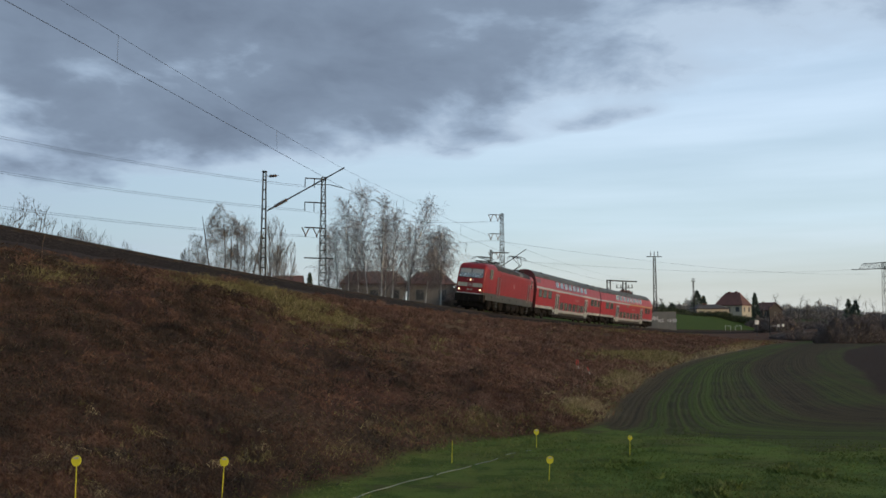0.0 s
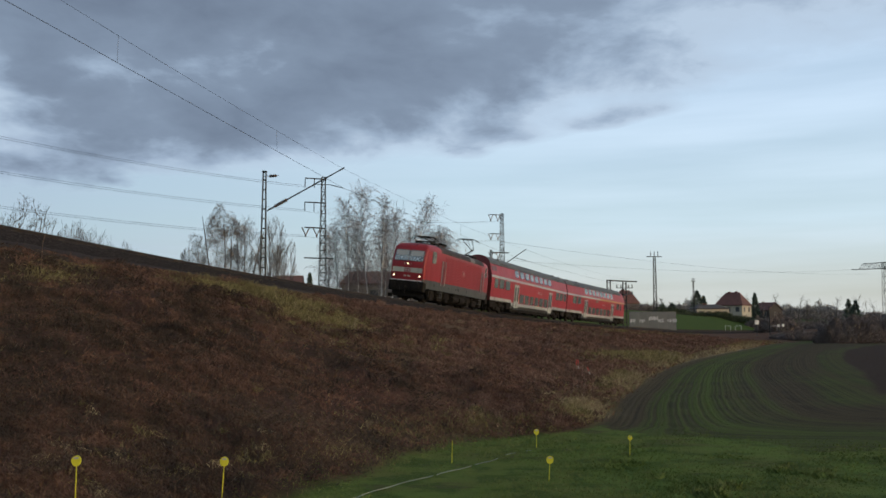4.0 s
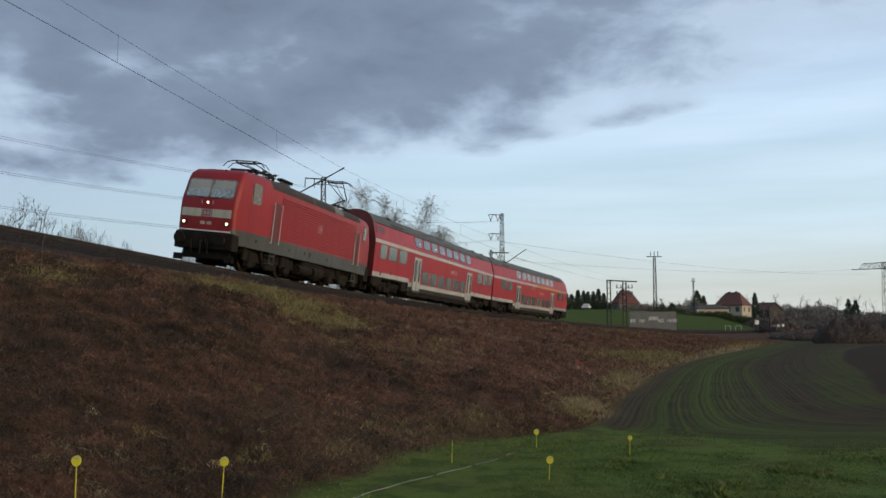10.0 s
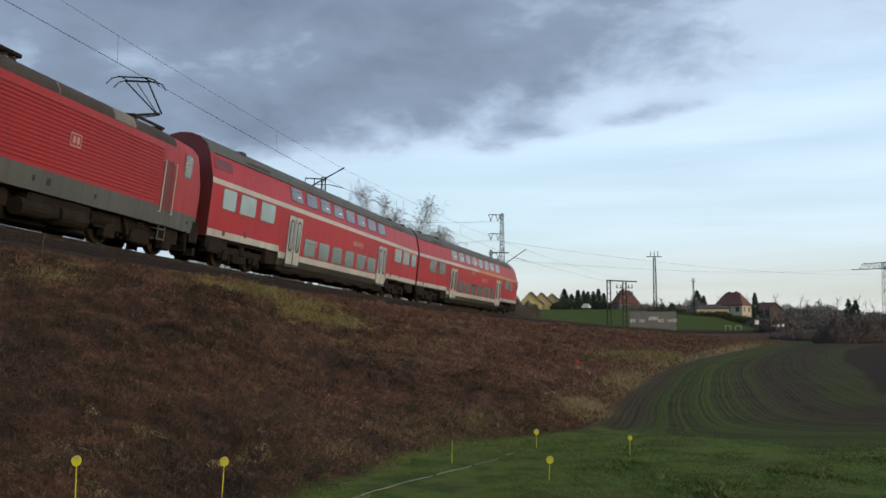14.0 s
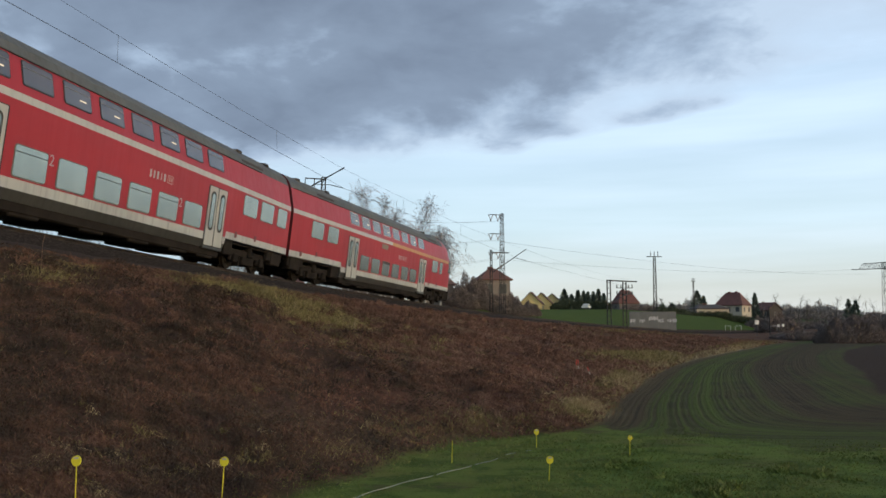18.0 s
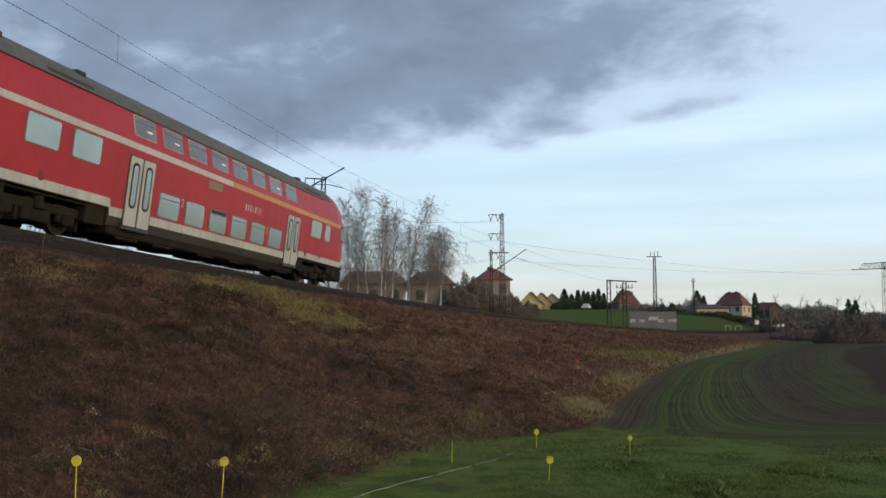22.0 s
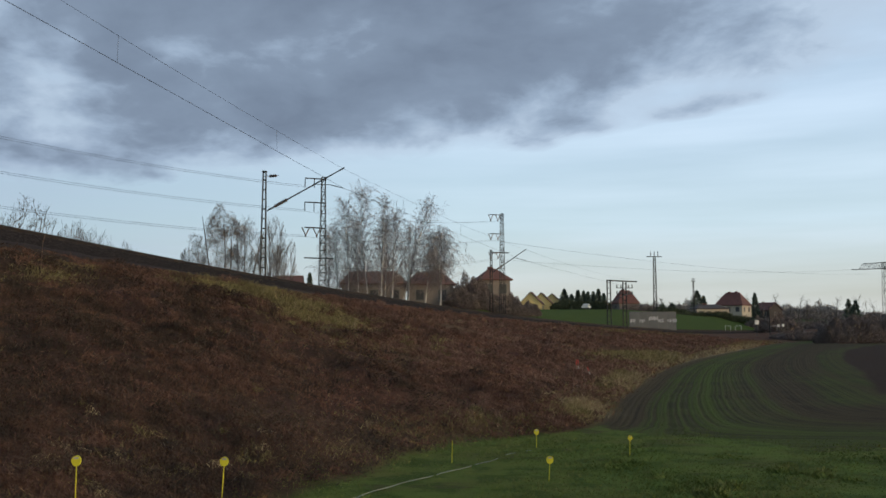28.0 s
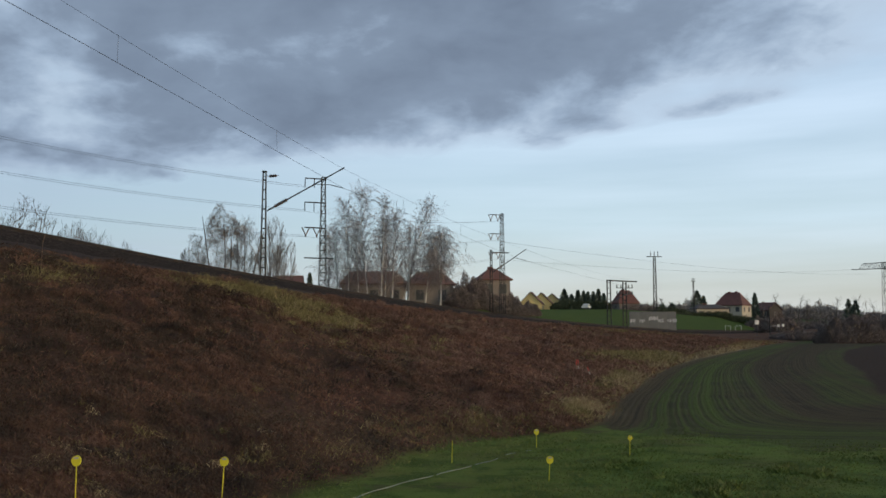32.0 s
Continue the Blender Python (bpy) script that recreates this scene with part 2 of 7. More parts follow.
def on_track(s, lat=0.0, h=0.0):
    """A point beside the line: lat metres to the camera's side, h above the rail plane, upright."""
    th = np.interp(s, S, _th)
    return Vector((float(np.interp(s, S, TX) - lat * math.sin(th)), float(np.interp(s, S, TY) + lat * math.cos(th)), float(np.interp(s, S, TZ) + h)))


def track_of(x, y):
    """Station along the line and distance to it, positive on the camera's side."""
    x, y = np.asarray(x, float), np.asarray(y, float)
    shape = x.shape
    x, y = x.ravel(), y.ravel()
    k = np.zeros(len(x), int)
    for a in range(0, len(x), 4000):
        k[a:a + 4000] = ((x[a:a + 4000, None] - TX[None, ::3]) ** 2 + (y[a:a + 4000, None] - TY[None, ::3]) ** 2).argmin(1) * 3
    k = np.clip(k, 0, len(S) - 1)
    dx, dy = x - TX[k], y - TY[k]
    along = dx * np.cos(_th[k]) + dy * np.sin(_th[k])
    s = S[k] + np.clip(along, -3, 3)
    d = -dx * np.sin(_th[k]) + dy * np.cos(_th[k])
    far = np.hypot(dx, dy)
    d = np.where(far > abs(d) + 3, np.sign(d) * far, d)
    return s.reshape(shape), d.reshape(shape)


def toe_of(s):
    return np.interp(s, [-420, -300, -160, -111, -58, -27, -16, -5, 11, 14.5, 18.6, 21.3, 23.1, 24.2, 25.2, 26.2, 27.6, 29.6, 31, 41, 80, 180],
                     [12, 13, 17.5, 19.6, 21.0, 19.2, 18.4, 17.5, 16.5, 16.2, 15.95, 15.8, 15.6, 15.05, 14.2, 13.6, 13.1, 12.75, 12.35, 12.3, 12, 12])


def wobble(x, y, size, seed=0.0):
    """Smooth pseudo-random height of about one, from a few waves."""
    x, y = np.asarray(x, float) / size, np.asarray(y, float) / size
    v = 0
    for i, (a, b) in enumerate(((1.0, 0.3), (-0.6, 1.1), (1.7, -1.3), (2.3, 1.9), (-3.1, 2.2))):
        v = v + np.sin(a * x + b * y + seed + i * 1.7) / (1 + 0.6 * i)
    return v / 2.2


def smooth(a, b, v):
    t = np.clip((v - a) / (b - a), 0, 1)
    return t * t * (3 - 2 * t)


def ground_at(x, y):
    x, y = np.asarray(x, float), np.asarray(y, float)
    s, d = track_of(x, y)
    zt = np.interp(s, S, TZ)
    toe = toe_of(s)
    hill = CAM_Z + 0.025 * np.clip(y, 0, 320) - 0.07 * np.clip(x - 40, 0, 27) - 0.09 * np.clip(x - 80, 0, 14)
    base = smooth(140, 235, y) * hill + 0.05 * wobble(x, y, 4.0) * np.clip(d - toe, 0, 1)
    f = np.clip((d - 2.1) / np.maximum(toe - 2.1, 0.1), 0, 1)
    top = zt - 0.52
    hump = (0.22 * wobble(x, y, 1.5, 2.0) + 0.13 * wobble(x, y, 0.7, 1.0) + 0.07 * wobble(y, -x, 0.36, 5.0)) * np.sin(np.pi * f)
    slope = top + (base - top) * (f ** 0.92) + hump
    behind = np.maximum(np.minimum(zt - 0.52 + np.clip((-d - 5) * 0.3, 0, 20), hill), zt - 0.55)
    z = np.where(d > 2.1, slope, np.where(d < -2.6, behind, top))
    return np.where(d > toe, base, z)


def ground_z(x, y):
    return float(ground_at(np.array([x]), np.array([y]))[0])


# ---------------------------------------------------------------- ground: one sheet to the horizon
def olive_at(s, d, toe):
    """Where green and straw-coloured grass breaks through the withered growth."""
    e = d - toe
    v = 1.2 * patch(s, 13.2, 5.0, d - 0.48 * (s - 13.2), 5.6, 2.5) + 0.42 * patch(s, 24.2, 1.6, d - 0.3 * (s - 24.2), 5.0, 0.55) + 0.45 * patch(s, 17.6, 2.0, d, 4.9, 0.6)
    v = v + 1.2 * patch(s, -5.5, 5.0, e, -2.2, 1.0) + 1.0 * patch(s, -12, 6.0, e, -0.9, 0.7) + 0.8 * patch(s, 10, 5.0, e, -0.5, 0.5) + 0.9 * patch(s, 20.8, 2.0, e, -0.5, 0.6)
    v = v + 0.5 * patch(s, 25.6, 1.3, e, -0.8, 0.55) + 0.4 * patch(s, -70, 50, e, -1.0, 1.5) + 0.12 * patch(s, 33.2, 2.0, e, -1.2, 0.45) + 0.14 * patch(s, 29, 1.5, e, -0.5, 0.5)
    v = v + 0.45 * patch(s, -60, 40, d, 8.5, 1.8) * (0.6 + 0.6 * np.sin(s * 0.31))
    v = v + 1.1 * patch(s, -11.5, 4.5, e, -1.6, 1.1) + 0.8 * patch(s, -18, 4.0, e, -1.2, 0.8) + 0.8 * patch(s, 7.5, 2.5, e, -0.45, 0.45) + 0.55 * patch(s, 17.6, 1.8, d, 5.3, 0.9) + 0.6 * patch(s, 16.6, 1.6, d, 8.2, 0.7)
    v = v * (0.78 + 0.5 * np.sin(2.3 * s + 1.9 * d) * np.sin(1.7 * d - 0.9 * s))
    return np.clip(v, 0, 1)


def patch(p, p0, pr, q, q0, qr):
    return np.exp(-((p - p0) / pr) ** 2 - ((q - q0) / qr) ** 2)


def straw_at(s, d, toe):
    """Pale dead grass in the strip along the embankment's foot."""
    e = d - toe
    v = 1.3 * patch(s, 20.4, 1.2, e, -0.35, 0.50) + 1.5 * patch(s, -46, 34, e, -0.15, 0.50) + 0.7 * patch(s, 8, 8, e, -0.25, 0.40) + 0.06 * patch(s, 32.6, 1.2, e, -1.3, 0.5)
    return np.clip(v, 0, 1)


def headland(x):
    """Where the grass strip gives way to the drilled field."""
    return 15.0 - 1.5 * np.clip(np.asarray(x) - 4.4, 0, 1.2)


def build_ground():
    n = 520
    u = np.linspace(-1, 1, n)
    xs = 1.0 + 11.0 * np.sinh(6.0 * u)
    ys = 22.0 + 11.0 * np.sinh(6.0 * u)
    gx, gy = np.meshgrid(xs, ys)
    gz = ground_at(gx, gy)
    s, d = track_of(gx, gy)
    toe = toe_of(s)
    edge = d - toe
    field = np.minimum(edge, (gy - headland(gx) + 0.5 * wobble(gx, gy, 0.9)) * 0.35)
    field = np.minimum(field, (edge + 0.73 * (gy - 16.3)) * 0.8).clip(-3, 3)
    field = np.minimum(field, (gx - 3.05 - 0.42 * (16.3 - gy).clip(0, 9) + 0.06 * wobble(gx, gy, 0.5)) * 1.2)
    soil = np.minimum(np.minimum(gx - 13.6 - (gy - 27.5) * 0.42 - 0.0018 * (gy - 54).clip(0, 99) ** 2 + 0.25 * wobble(gx, gy, 3.0), (114 - gy) * 0.3), (gy - 25.5) * 0.5).clip(-9, 5)
    slope = smooth(0.2, -0.2, edge + 0.25 * wobble(gx, gy, 0.9, 3.0)) * smooth(-5, -3, d)
    olive = olive_at(s, d, toe)
    straw = straw_at(s, d, toe)
    meadow = smooth(-4.5, -6.5, d)
    shoulder = 4.3 - 1.3 * smooth(-15, -60, s)
    stone = smooth(shoulder, shoulder - 1.3, d + 0.3 * wobble(gx, gy, 0.8)) * smooth(-6, -4, d)
    rows = -np.log(np.exp(-edge.clip(-5, 90) / 1.0) + np.exp(-(gy - 13.4).clip(-5, 90) / 1.0)) * 1.15
    verts = np.stack([gx, gy, gz], -1).reshape(-1, 3)
    i = np.arange(n * n).reshape(n, n)
    faces = np.stack([i[:-1, :-1], i[:-1, 1:], i[1:, 1:], i[1:, :-1]], -1).reshape(-1, 4)
    me = bpy.data.meshes.new("ground")
    me.from_pydata(verts.tolist(), [], faces.tolist())
    for name, values in (("field", field), ("soil", soil), ("slope", slope), ("olive", olive), ("rows", rows), ("stone", stone), ("straw", straw), ("meadow", meadow), ("rim", edge.clip(-2, 4))):
        a = me.attributes.new(name, "FLOAT", "POINT")
        a.data.foreach_set("value", values.ravel().astype(np.float32))
    me.polygons.foreach_set("use_smooth", [True] * len(me.polygons))
    k = Nodes("ground_cover")
    v = k.coord(1.0)
    attr = {}
    for name in ("field", "soil", "slope", "olive", "rows", "stone", "straw", "meadow", "rim"):
        node = k.n("ShaderNodeAttribute")
        node.attribute_name = name
        attr[name] = node.outputs["Fac"]
    n1, n2, n3 = k.noise(v, 0.6, 5.0), k.noise(v, 5.0, 5.0, 0.65), k.noise(v, 30.0, 4.0, 0.7)
    grass = k.mix(n2, (0.084, 0.126, 0.029), (0.130, 0.176, 0.042))
    grass = k.mix(k.ramp(n1, [(0.45, 0.0), (0.7, 0.75)]), grass, (0.1260, 0.1190, 0.0420))
    rag = k.math("SUBTRACT", n2, 0.5)
    in_field = k.ramp(k.math("ADD", k.math("ADD", attr["field"], 0.5), k.math("MULTIPLY", rag, 1.1)), [(0.42, 0.0), (0.60, 1.0)])
    in_soil = k.ramp(k.math("ADD", k.math("ADD", attr["soil"], 0.5), k.math("MULTIPLY", rag, 1.5)), [(0.40, 0.0), (0.65, 1.0)])
    verge = k.ramp(k.math("DIVIDE", k.math("ADD", attr["soil"], 9.0), 10.0), [(0.66, 0.0), (0.75, 0.8), (0.88, 0.8), (0.93, 0.0)])
    grass = k.mix(k.ramp(k.noise(v, 1.6, 4.0, 0.6), [(0.42, 0.7), (0.52, 0.0)]), grass, (0.046, 0.078, 0.020))
    grass = k.mix(k.ramp(k.noise(v, 0.9, 5.0, 0.65), [(0.55, 0.0), (0.64, 0.6)]), grass, (0.088, 0.072, 0.040))
    # drilled rows of winter corn on dark earth; ridge shading is partly in the colour
    jit = k.math("ADD", attr["rows"], k.math("MULTIPLY", n1, 0.09))
    line = k.n("ShaderNodeCombineXYZ", X=jit).outputs[0]
    fine = k.math("ADD", k.math("MULTIPLY", k.math("SUBTRACT", k.noise(line, 5.0, 3.0, 0.7), 0.5), 4.2), k.math("MULTIPLY", k.math("SINE", k.math("MULTIPLY", jit, 38.0)), 0.45))
    fine = k.math("MULTIPLY", fine, k.ramp(n2, [(0.35, 0.4), (0.6, 1.2)]))
    wide = k.noise(line, 1.3, 2.6, 0.5)
    rowmask = k.math("ADD", k.math("MULTIPLY", fine, k.ramp(k.math("DIVIDE", attr["rows"], 16.0), [(0.0, 0.40), (0.16, 0.30), (0.28, 0.13), (0.4, 0.05), (1.0, 0.03)])), k.math("MULTIPLY", k.math("SUBTRACT", wide, 0.5), 1.3))
    rowmask = k.math("ADD", rowmask, k.math("MULTIPLY", k.math("SUBTRACT", k.noise(v, 0.10, 3.0), 0.5), 1.4))
    rowmask = k.math("ADD", rowmask, k.math("MULTIPLY", k.math("SUBTRACT", n2, 0.5), 0.5))
    # greener along the embankment, barer towards the middle of the field
    rowmask = k.math("ADD", rowmask, 0.62)
    rowmask = k.math("ADD", rowmask, k.ramp(k.math("DIVIDE", attr["rows"], 16.0), [(0.0, 0.66), (0.16, 0.78), (0.24, 0.50), (0.34, 0.08), (1.0, -0.16)]))
    rowmask = k.math("SUBTRACT", rowmask, k.ramp(k.math("DIVIDE", attr["rim"], 4.0), [(0.02, 0.75), (0.20, 0.55), (0.30, 0.0)]))
    rowmask = k.math("SUBTRACT", k.math("ADD", rowmask, k.math("MULTIPLY", verge, 0.45)), 0.62)
    corn = k.mix(k.ramp(rowmask, [(0.2, 0.0), (0.8, 1.0)]), (0.070, 0.055, 0.033), (0.074, 0.098, 0.027))
    # tracks and ridges drawn as thin lines of darker earth colour
    furrow = k.ramp(k.noise(line, 2.4, 2.0, 0.6), [(0.44, 0.0), (0.495, 0.75), (0.505, 0.75), (0.56, 0.0)])
    corn = k.mix(k.math("MULTIPLY", furrow, k.ramp(n1, [(0.35, 0.2), (0.6, 1.0)])), corn, (0.042, 0.036, 0.024))
    earth = k.mix(n2, (0.042, 0.029, 0.022), (0.058, 0.041, 0.031))
    # browns shift to the paler stops further along the embankment
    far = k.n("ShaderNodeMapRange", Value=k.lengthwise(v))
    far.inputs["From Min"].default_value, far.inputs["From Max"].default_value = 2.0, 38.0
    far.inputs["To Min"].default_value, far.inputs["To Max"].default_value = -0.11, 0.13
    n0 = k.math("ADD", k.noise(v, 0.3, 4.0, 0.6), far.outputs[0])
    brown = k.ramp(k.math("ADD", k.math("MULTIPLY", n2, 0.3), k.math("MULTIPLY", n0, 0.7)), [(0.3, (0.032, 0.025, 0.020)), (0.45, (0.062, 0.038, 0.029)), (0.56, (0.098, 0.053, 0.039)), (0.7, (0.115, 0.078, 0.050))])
    oliv = k.mix(n2, (0.0840, 0.0770, 0.0252), (0.1960, 0.1680, 0.0630))
    c = k.mix(in_field, grass, corn)
    c = k.mix(k.math("MULTIPLY", in_soil, in_field), c, earth)
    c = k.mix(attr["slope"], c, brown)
    c = k.mix(k.math("MULTIPLY", attr["olive"], k.ramp(n2, [(0.3, 0.3), (0.6, 1.0)])), c, oliv)
    c = k.mix(k.math("MULTIPLY", attr["straw"], k.ramp(n2, [(0.3, 0.2), (0.6, 1.0)])), c, k.mix(n3, (0.13, 0.10, 0.058), (0.24, 0.19, 0.11)))
    c = k.mix(attr["meadow"], c, k.mix(n1, (0.046, 0.074, 0.020), (0.066, 0.094, 0.027)))
    c = k.mix(attr["stone"], c, k.mix(n3, (0.033, 0.0275, 0.0250), (0.055, 0.046, 0.042)))
    rel = k.math("ADD", k.math("MULTIPLY", n3, 0.5), k.math("ADD", n2, k.math("MULTIPLY", fine, 0.35)))
    k.surface(c, 0.95, 0.0, k.bump(rel, 0.5, 0.08), 0.03)
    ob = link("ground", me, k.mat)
    tagged(ob, "ground with railway embankment, grass strip and drilled field", "ground", kind="structure")


build_ground()


# ---------------------------------------------------------------- track bed, rails, sleepers
def build_track():
    st = np.concatenate([np.arange(-400, -120, 6.0), np.arange(-120, 60, 1.0), np.arange(60, 176, 4.0)])
    prof = [(-2.7, -0.75), (-1.9, -0.25), (-1.2, -0.12), (1.0, -0.12), (1.6, -0.2), (2.35, -0.75)]
    verts, faces = [], []
    m = len(prof)
    for i, s in enumerate(st):
        for j, (lat, h) in enumerate(prof):
            r = 0.02 * math.sin(s * 3.1 + j * 2) + 0.015 * math.sin(s * 7.7 + j)
            verts.append(on_track(s, lat, h + (r if abs(lat) > 1.5 else 0)))
        if i:
            for j in range(m - 1):
                a = (i - 1) * m + j
                faces.append((a, a + 1, a + m + 1, a + m))
    k = Nodes("ballast")
    v = k.coord(1.0)
    stone = k.n("ShaderNodeTexVoronoi", Vector=v, Scale=14.0)
    c = k.mix(k.noise(v, 6.0, 4.0), (0.038, 0.0325, 0.0310), (0.058, 0.049, 0.0465))
    c = k.mix(k.ramp(stone.outputs["Distance"], [(0.1, 0.0), (0.6, 1.0)]), c, (0.022, 0.0185, 0.0175))
    k.surface(c, 1.0, 0.0, k.bump(stone.outputs["Distance"], 0.6, 0.04), 0.03)
    bed = raw("trackbed", verts, faces, k.mat)
    tagged(bed, "dark stone ballast bed of a railway track", "track bed", kind="structure")
    for lat in (-0.75, 0.75):
        pts, fcs = [], []
        sec = [(-0.07, -0.28), (0.07, -0.28), (0.02, -0.10), (0.036, -0.04), (0.036, 0.0), (-0.036, 0.0), (-0.036, -0.04), (-0.02, -0.10)]
        q = len(sec)
        for i, s in enumerate(st):
            for dy, dz in sec:
                pts.append(on_track(s, lat + dy, RAIL + dz - math.sin(CANT) * lat))
            if i:
                for j in range(q):
                    a, b = (i - 1) * q + j, (i - 1) * q + (j + 1) % q
                    fcs.append((a, b, b + q, a + q))
        raw("rail", pts, fcs, M_RAIL, bed, "worn steel rail")
    return bed


track_bed = build_track()


# ---------------------------------------------------------------- train
# Each vehicle: x forwards, y to the camera's side, z up from the rail plane. u is the distance behind the front buffers.
def side_plate(name, mid_u, z, w, h, length, mat, parent, y, depth=0.02, r=0.06, lean=0.0, side=1, label="", pane=None, pane_gap=0.05):
    """A plate on the side wall, about (mid_u, z), leaning inwards by lean degrees; with pane, a frame that carries a sheet of glass."""
    verts, faces = plate_mesh(rounded(w, h, r), depth)
    m = Matrix.Translation((length / 2 - mid_u, side * y, z)) @ Matrix.Rotation(radians(lean) * side, 4, "X")
    if side < 0:
        m = m @ Matrix.Diagonal((1, -1, 1, 1))
        faces = [tuple(reversed(f)) for f in faces]
    ob = raw(name, [m @ Vector(v) for v in verts], faces, mat, parent, label)
    if pane:
        verts, faces = plate_mesh(rounded(w - 2 * pane_gap, h - 2 * pane_gap, max(r - 0.02, 0.01)), 0.012)
        if side < 0:
            faces = [tuple(reversed(f)) for f in faces]
        raw("pane", [m @ (Vector(v) + Vector((0, depth, 0))) for v in verts], faces, pane, ob)
    return ob


def wheelset_mesh(r, gauge=1.5):
    bm = bmesh.new()
    for y in (-gauge / 2, gauge / 2):
        add_rod(bm, (0, y - 0.065, 0), (0, y + 0.065, 0), r, r, 28)
        sgn = 1 if y > 0 else -1
        add_rod(bm, (0, y - sgn * 0.065, 0), (0, y - sgn * 0.095, 0), r + 0.03, r + 0.03, 28)
        add_rod(bm, (0, y + sgn * 0.065, 0), (0, y + sgn * 0.12, 0), 0.16, 0.12, 10)
        for a in range(6):
            c, s_ = math.cos(a * math.pi / 3), math.sin(a * math.pi / 3)
            add_box(bm, c * r * 0.6 - 0.05, c * r * 0.6 + 0.05, y + sgn * 0.06, y + sgn * 0.085, s_ * r * 0.6 - 0.05, s_ * r * 0.6 + 0.05)
    add_rod(bm, (0, -gauge / 2, 0), (0, gauge / 2, 0), 0.085, 0.085, 10)
    me = bpy.data.meshes.new("wheelset")
    bm.to_mesh(me)
    bm.free()
    me.materials.append(M_IRON)
    return me


WHEELS = []  # (object, radius)


def bogie(parent, x, base, r, mesh, heavy=False):
    """A frame with springs, boxes and two wheelsets."""
    bm = bmesh.new()
    h0 = RAIL + r
    half = base / 2 + r + (0.25 if heavy else 0.1)
    for y in (-1.02, 1.02):
        add_box(bm, x - half, x + half, y - 0.09, y + 0.09, h0 + 0.08, h0 + 0.34, 0.03)
        if heavy:
            add_box(bm, x - half + 0.05, x + half - 0.05, y + (0.06 if y > 0 else -0.14), y + (0.14 if y > 0 else -0.06), h0 - 0.16, h0 + 0.40, 0.02)
        add_box(bm, x - base * 0.22, x + base * 0.22, y - 0.1, y + 0.1, h0 - 0.22, h0 + 0.12, 0.03)
        for ax in (x - base / 2, x + base / 2):
            add_box(bm, ax - 0.2, ax + 0.2, y - 0.13, y + 0.16, h0 - 0.18, h0 + 0.18, 0.04)
            for o in (-0.3, 0.3):
                add_rod(bm, (ax + o, y, h0 - 0.1), (ax + o, y, h0 + 0.2), 0.085, 0.085, 8)
            add_box(bm, ax - r - 0.12, ax - r - 0.05, y - 0.35, y + 0.02, h0 - 0.28, h0 + 0.2)
        add_rod(bm, (x, y + (0.12 if y > 0 else -0.12), h0 + 0.1), (x, y, h0 + 0.62), 0.16, 0.16, 10)
    add_box(bm, x - 0.35, x + 0.35, -1.0, 1.0, h0 + 0.05, h0 + 0.4, 0.03)
    add_box(bm, x - half + 0.1, x + half - 0.1, -0.62, 0.62, h0 - r * 0.45, h0 + 0.38, 0.05)
    for o in (-0.55, 0.55):
        add_box(bm, x + o - 0.16, x + o + 0.16, -0.98, 0.98, h0 - r * 0.55, h0 + 0.3, 0.04)
    for ax in (x - half, x + half):
        add_box(bm, ax - 0.06, ax + 0.06, -1.05, 1.05, h0 + 0.05, h0 + 0.25)
    b = part("bogie", bm, M_BLACK, parent)
    for ax in (x - base / 2, x + base / 2):
        w = new("wheelset", mesh)
        w.parent = b
        w.location = (ax, 0, h0)
        WHEELS.append((w, r, Vector((ax, 0, h0))))
    return b


def buffers(parent, x, sgn, z=1.2):
    for y in (-0.875, 0.875):
        bm = bmesh.new()
        add_rod(bm, (x, y, z), (x + sgn * 0.34, y, z), 0.11, 0.09, 12)
        add_box(bm, x - 0.03 * sgn - 0.02, x - 0.03 * sgn + 0.02, y - 0.2, y + 0.2, z - 0.2, z + 0.2)
        bf = part("buffer", bm, M_BLACK, parent)
        rod("buffer_head", (x + sgn * 0.30, y, z), (x + sgn * 0.36, y, z), 0.24, M_BLACK, bf, r2=0.22, sides=16)
    bm = bmesh.new()
    add_box(bm, x - 0.05, x + 0.05, -0.12, 0.12, z - 0.2, z + 0.1, 0.02)
    add_rod(bm, (x, 0, z - 0.05), (x + sgn * 0.3, 0, z - 0.12), 0.045, 0.045)
    add_rod(bm, (x + sgn * 0.28, 0.05, z - 0.1), (x + sgn * 0.25, 0.05, z - 0.6), 0.035, 0.035)
    add_rod(bm, (x + sgn * 0.28, -0.35, z - 0.05), (x + sgn * 0.22, -0.35, z - 0.55), 0.03, 0.03)
    add_rod(bm, (x + sgn * 0.28, 0.35, z - 0.05), (x + sgn * 0.22, 0.35, z - 0.55), 0.03, 0.03)
    part("coupling", bm, M_BLACK, parent)


def text_plate(body, parent, x, y, z, size, mat, side=1):
    cu = bpy.data.curves.new("class_number", "FONT")
    cu.body, cu.size, cu.extrude = body, size, 0.003
    cu.materials.append(mat)
    ob = new("class_number", cu)
    ob.parent = parent
    ob.matrix_basis = pose(x, side * y, z, 90, 0, 180 if side > 0 else 0)
    return ob


CAB_TAPER = 0.20


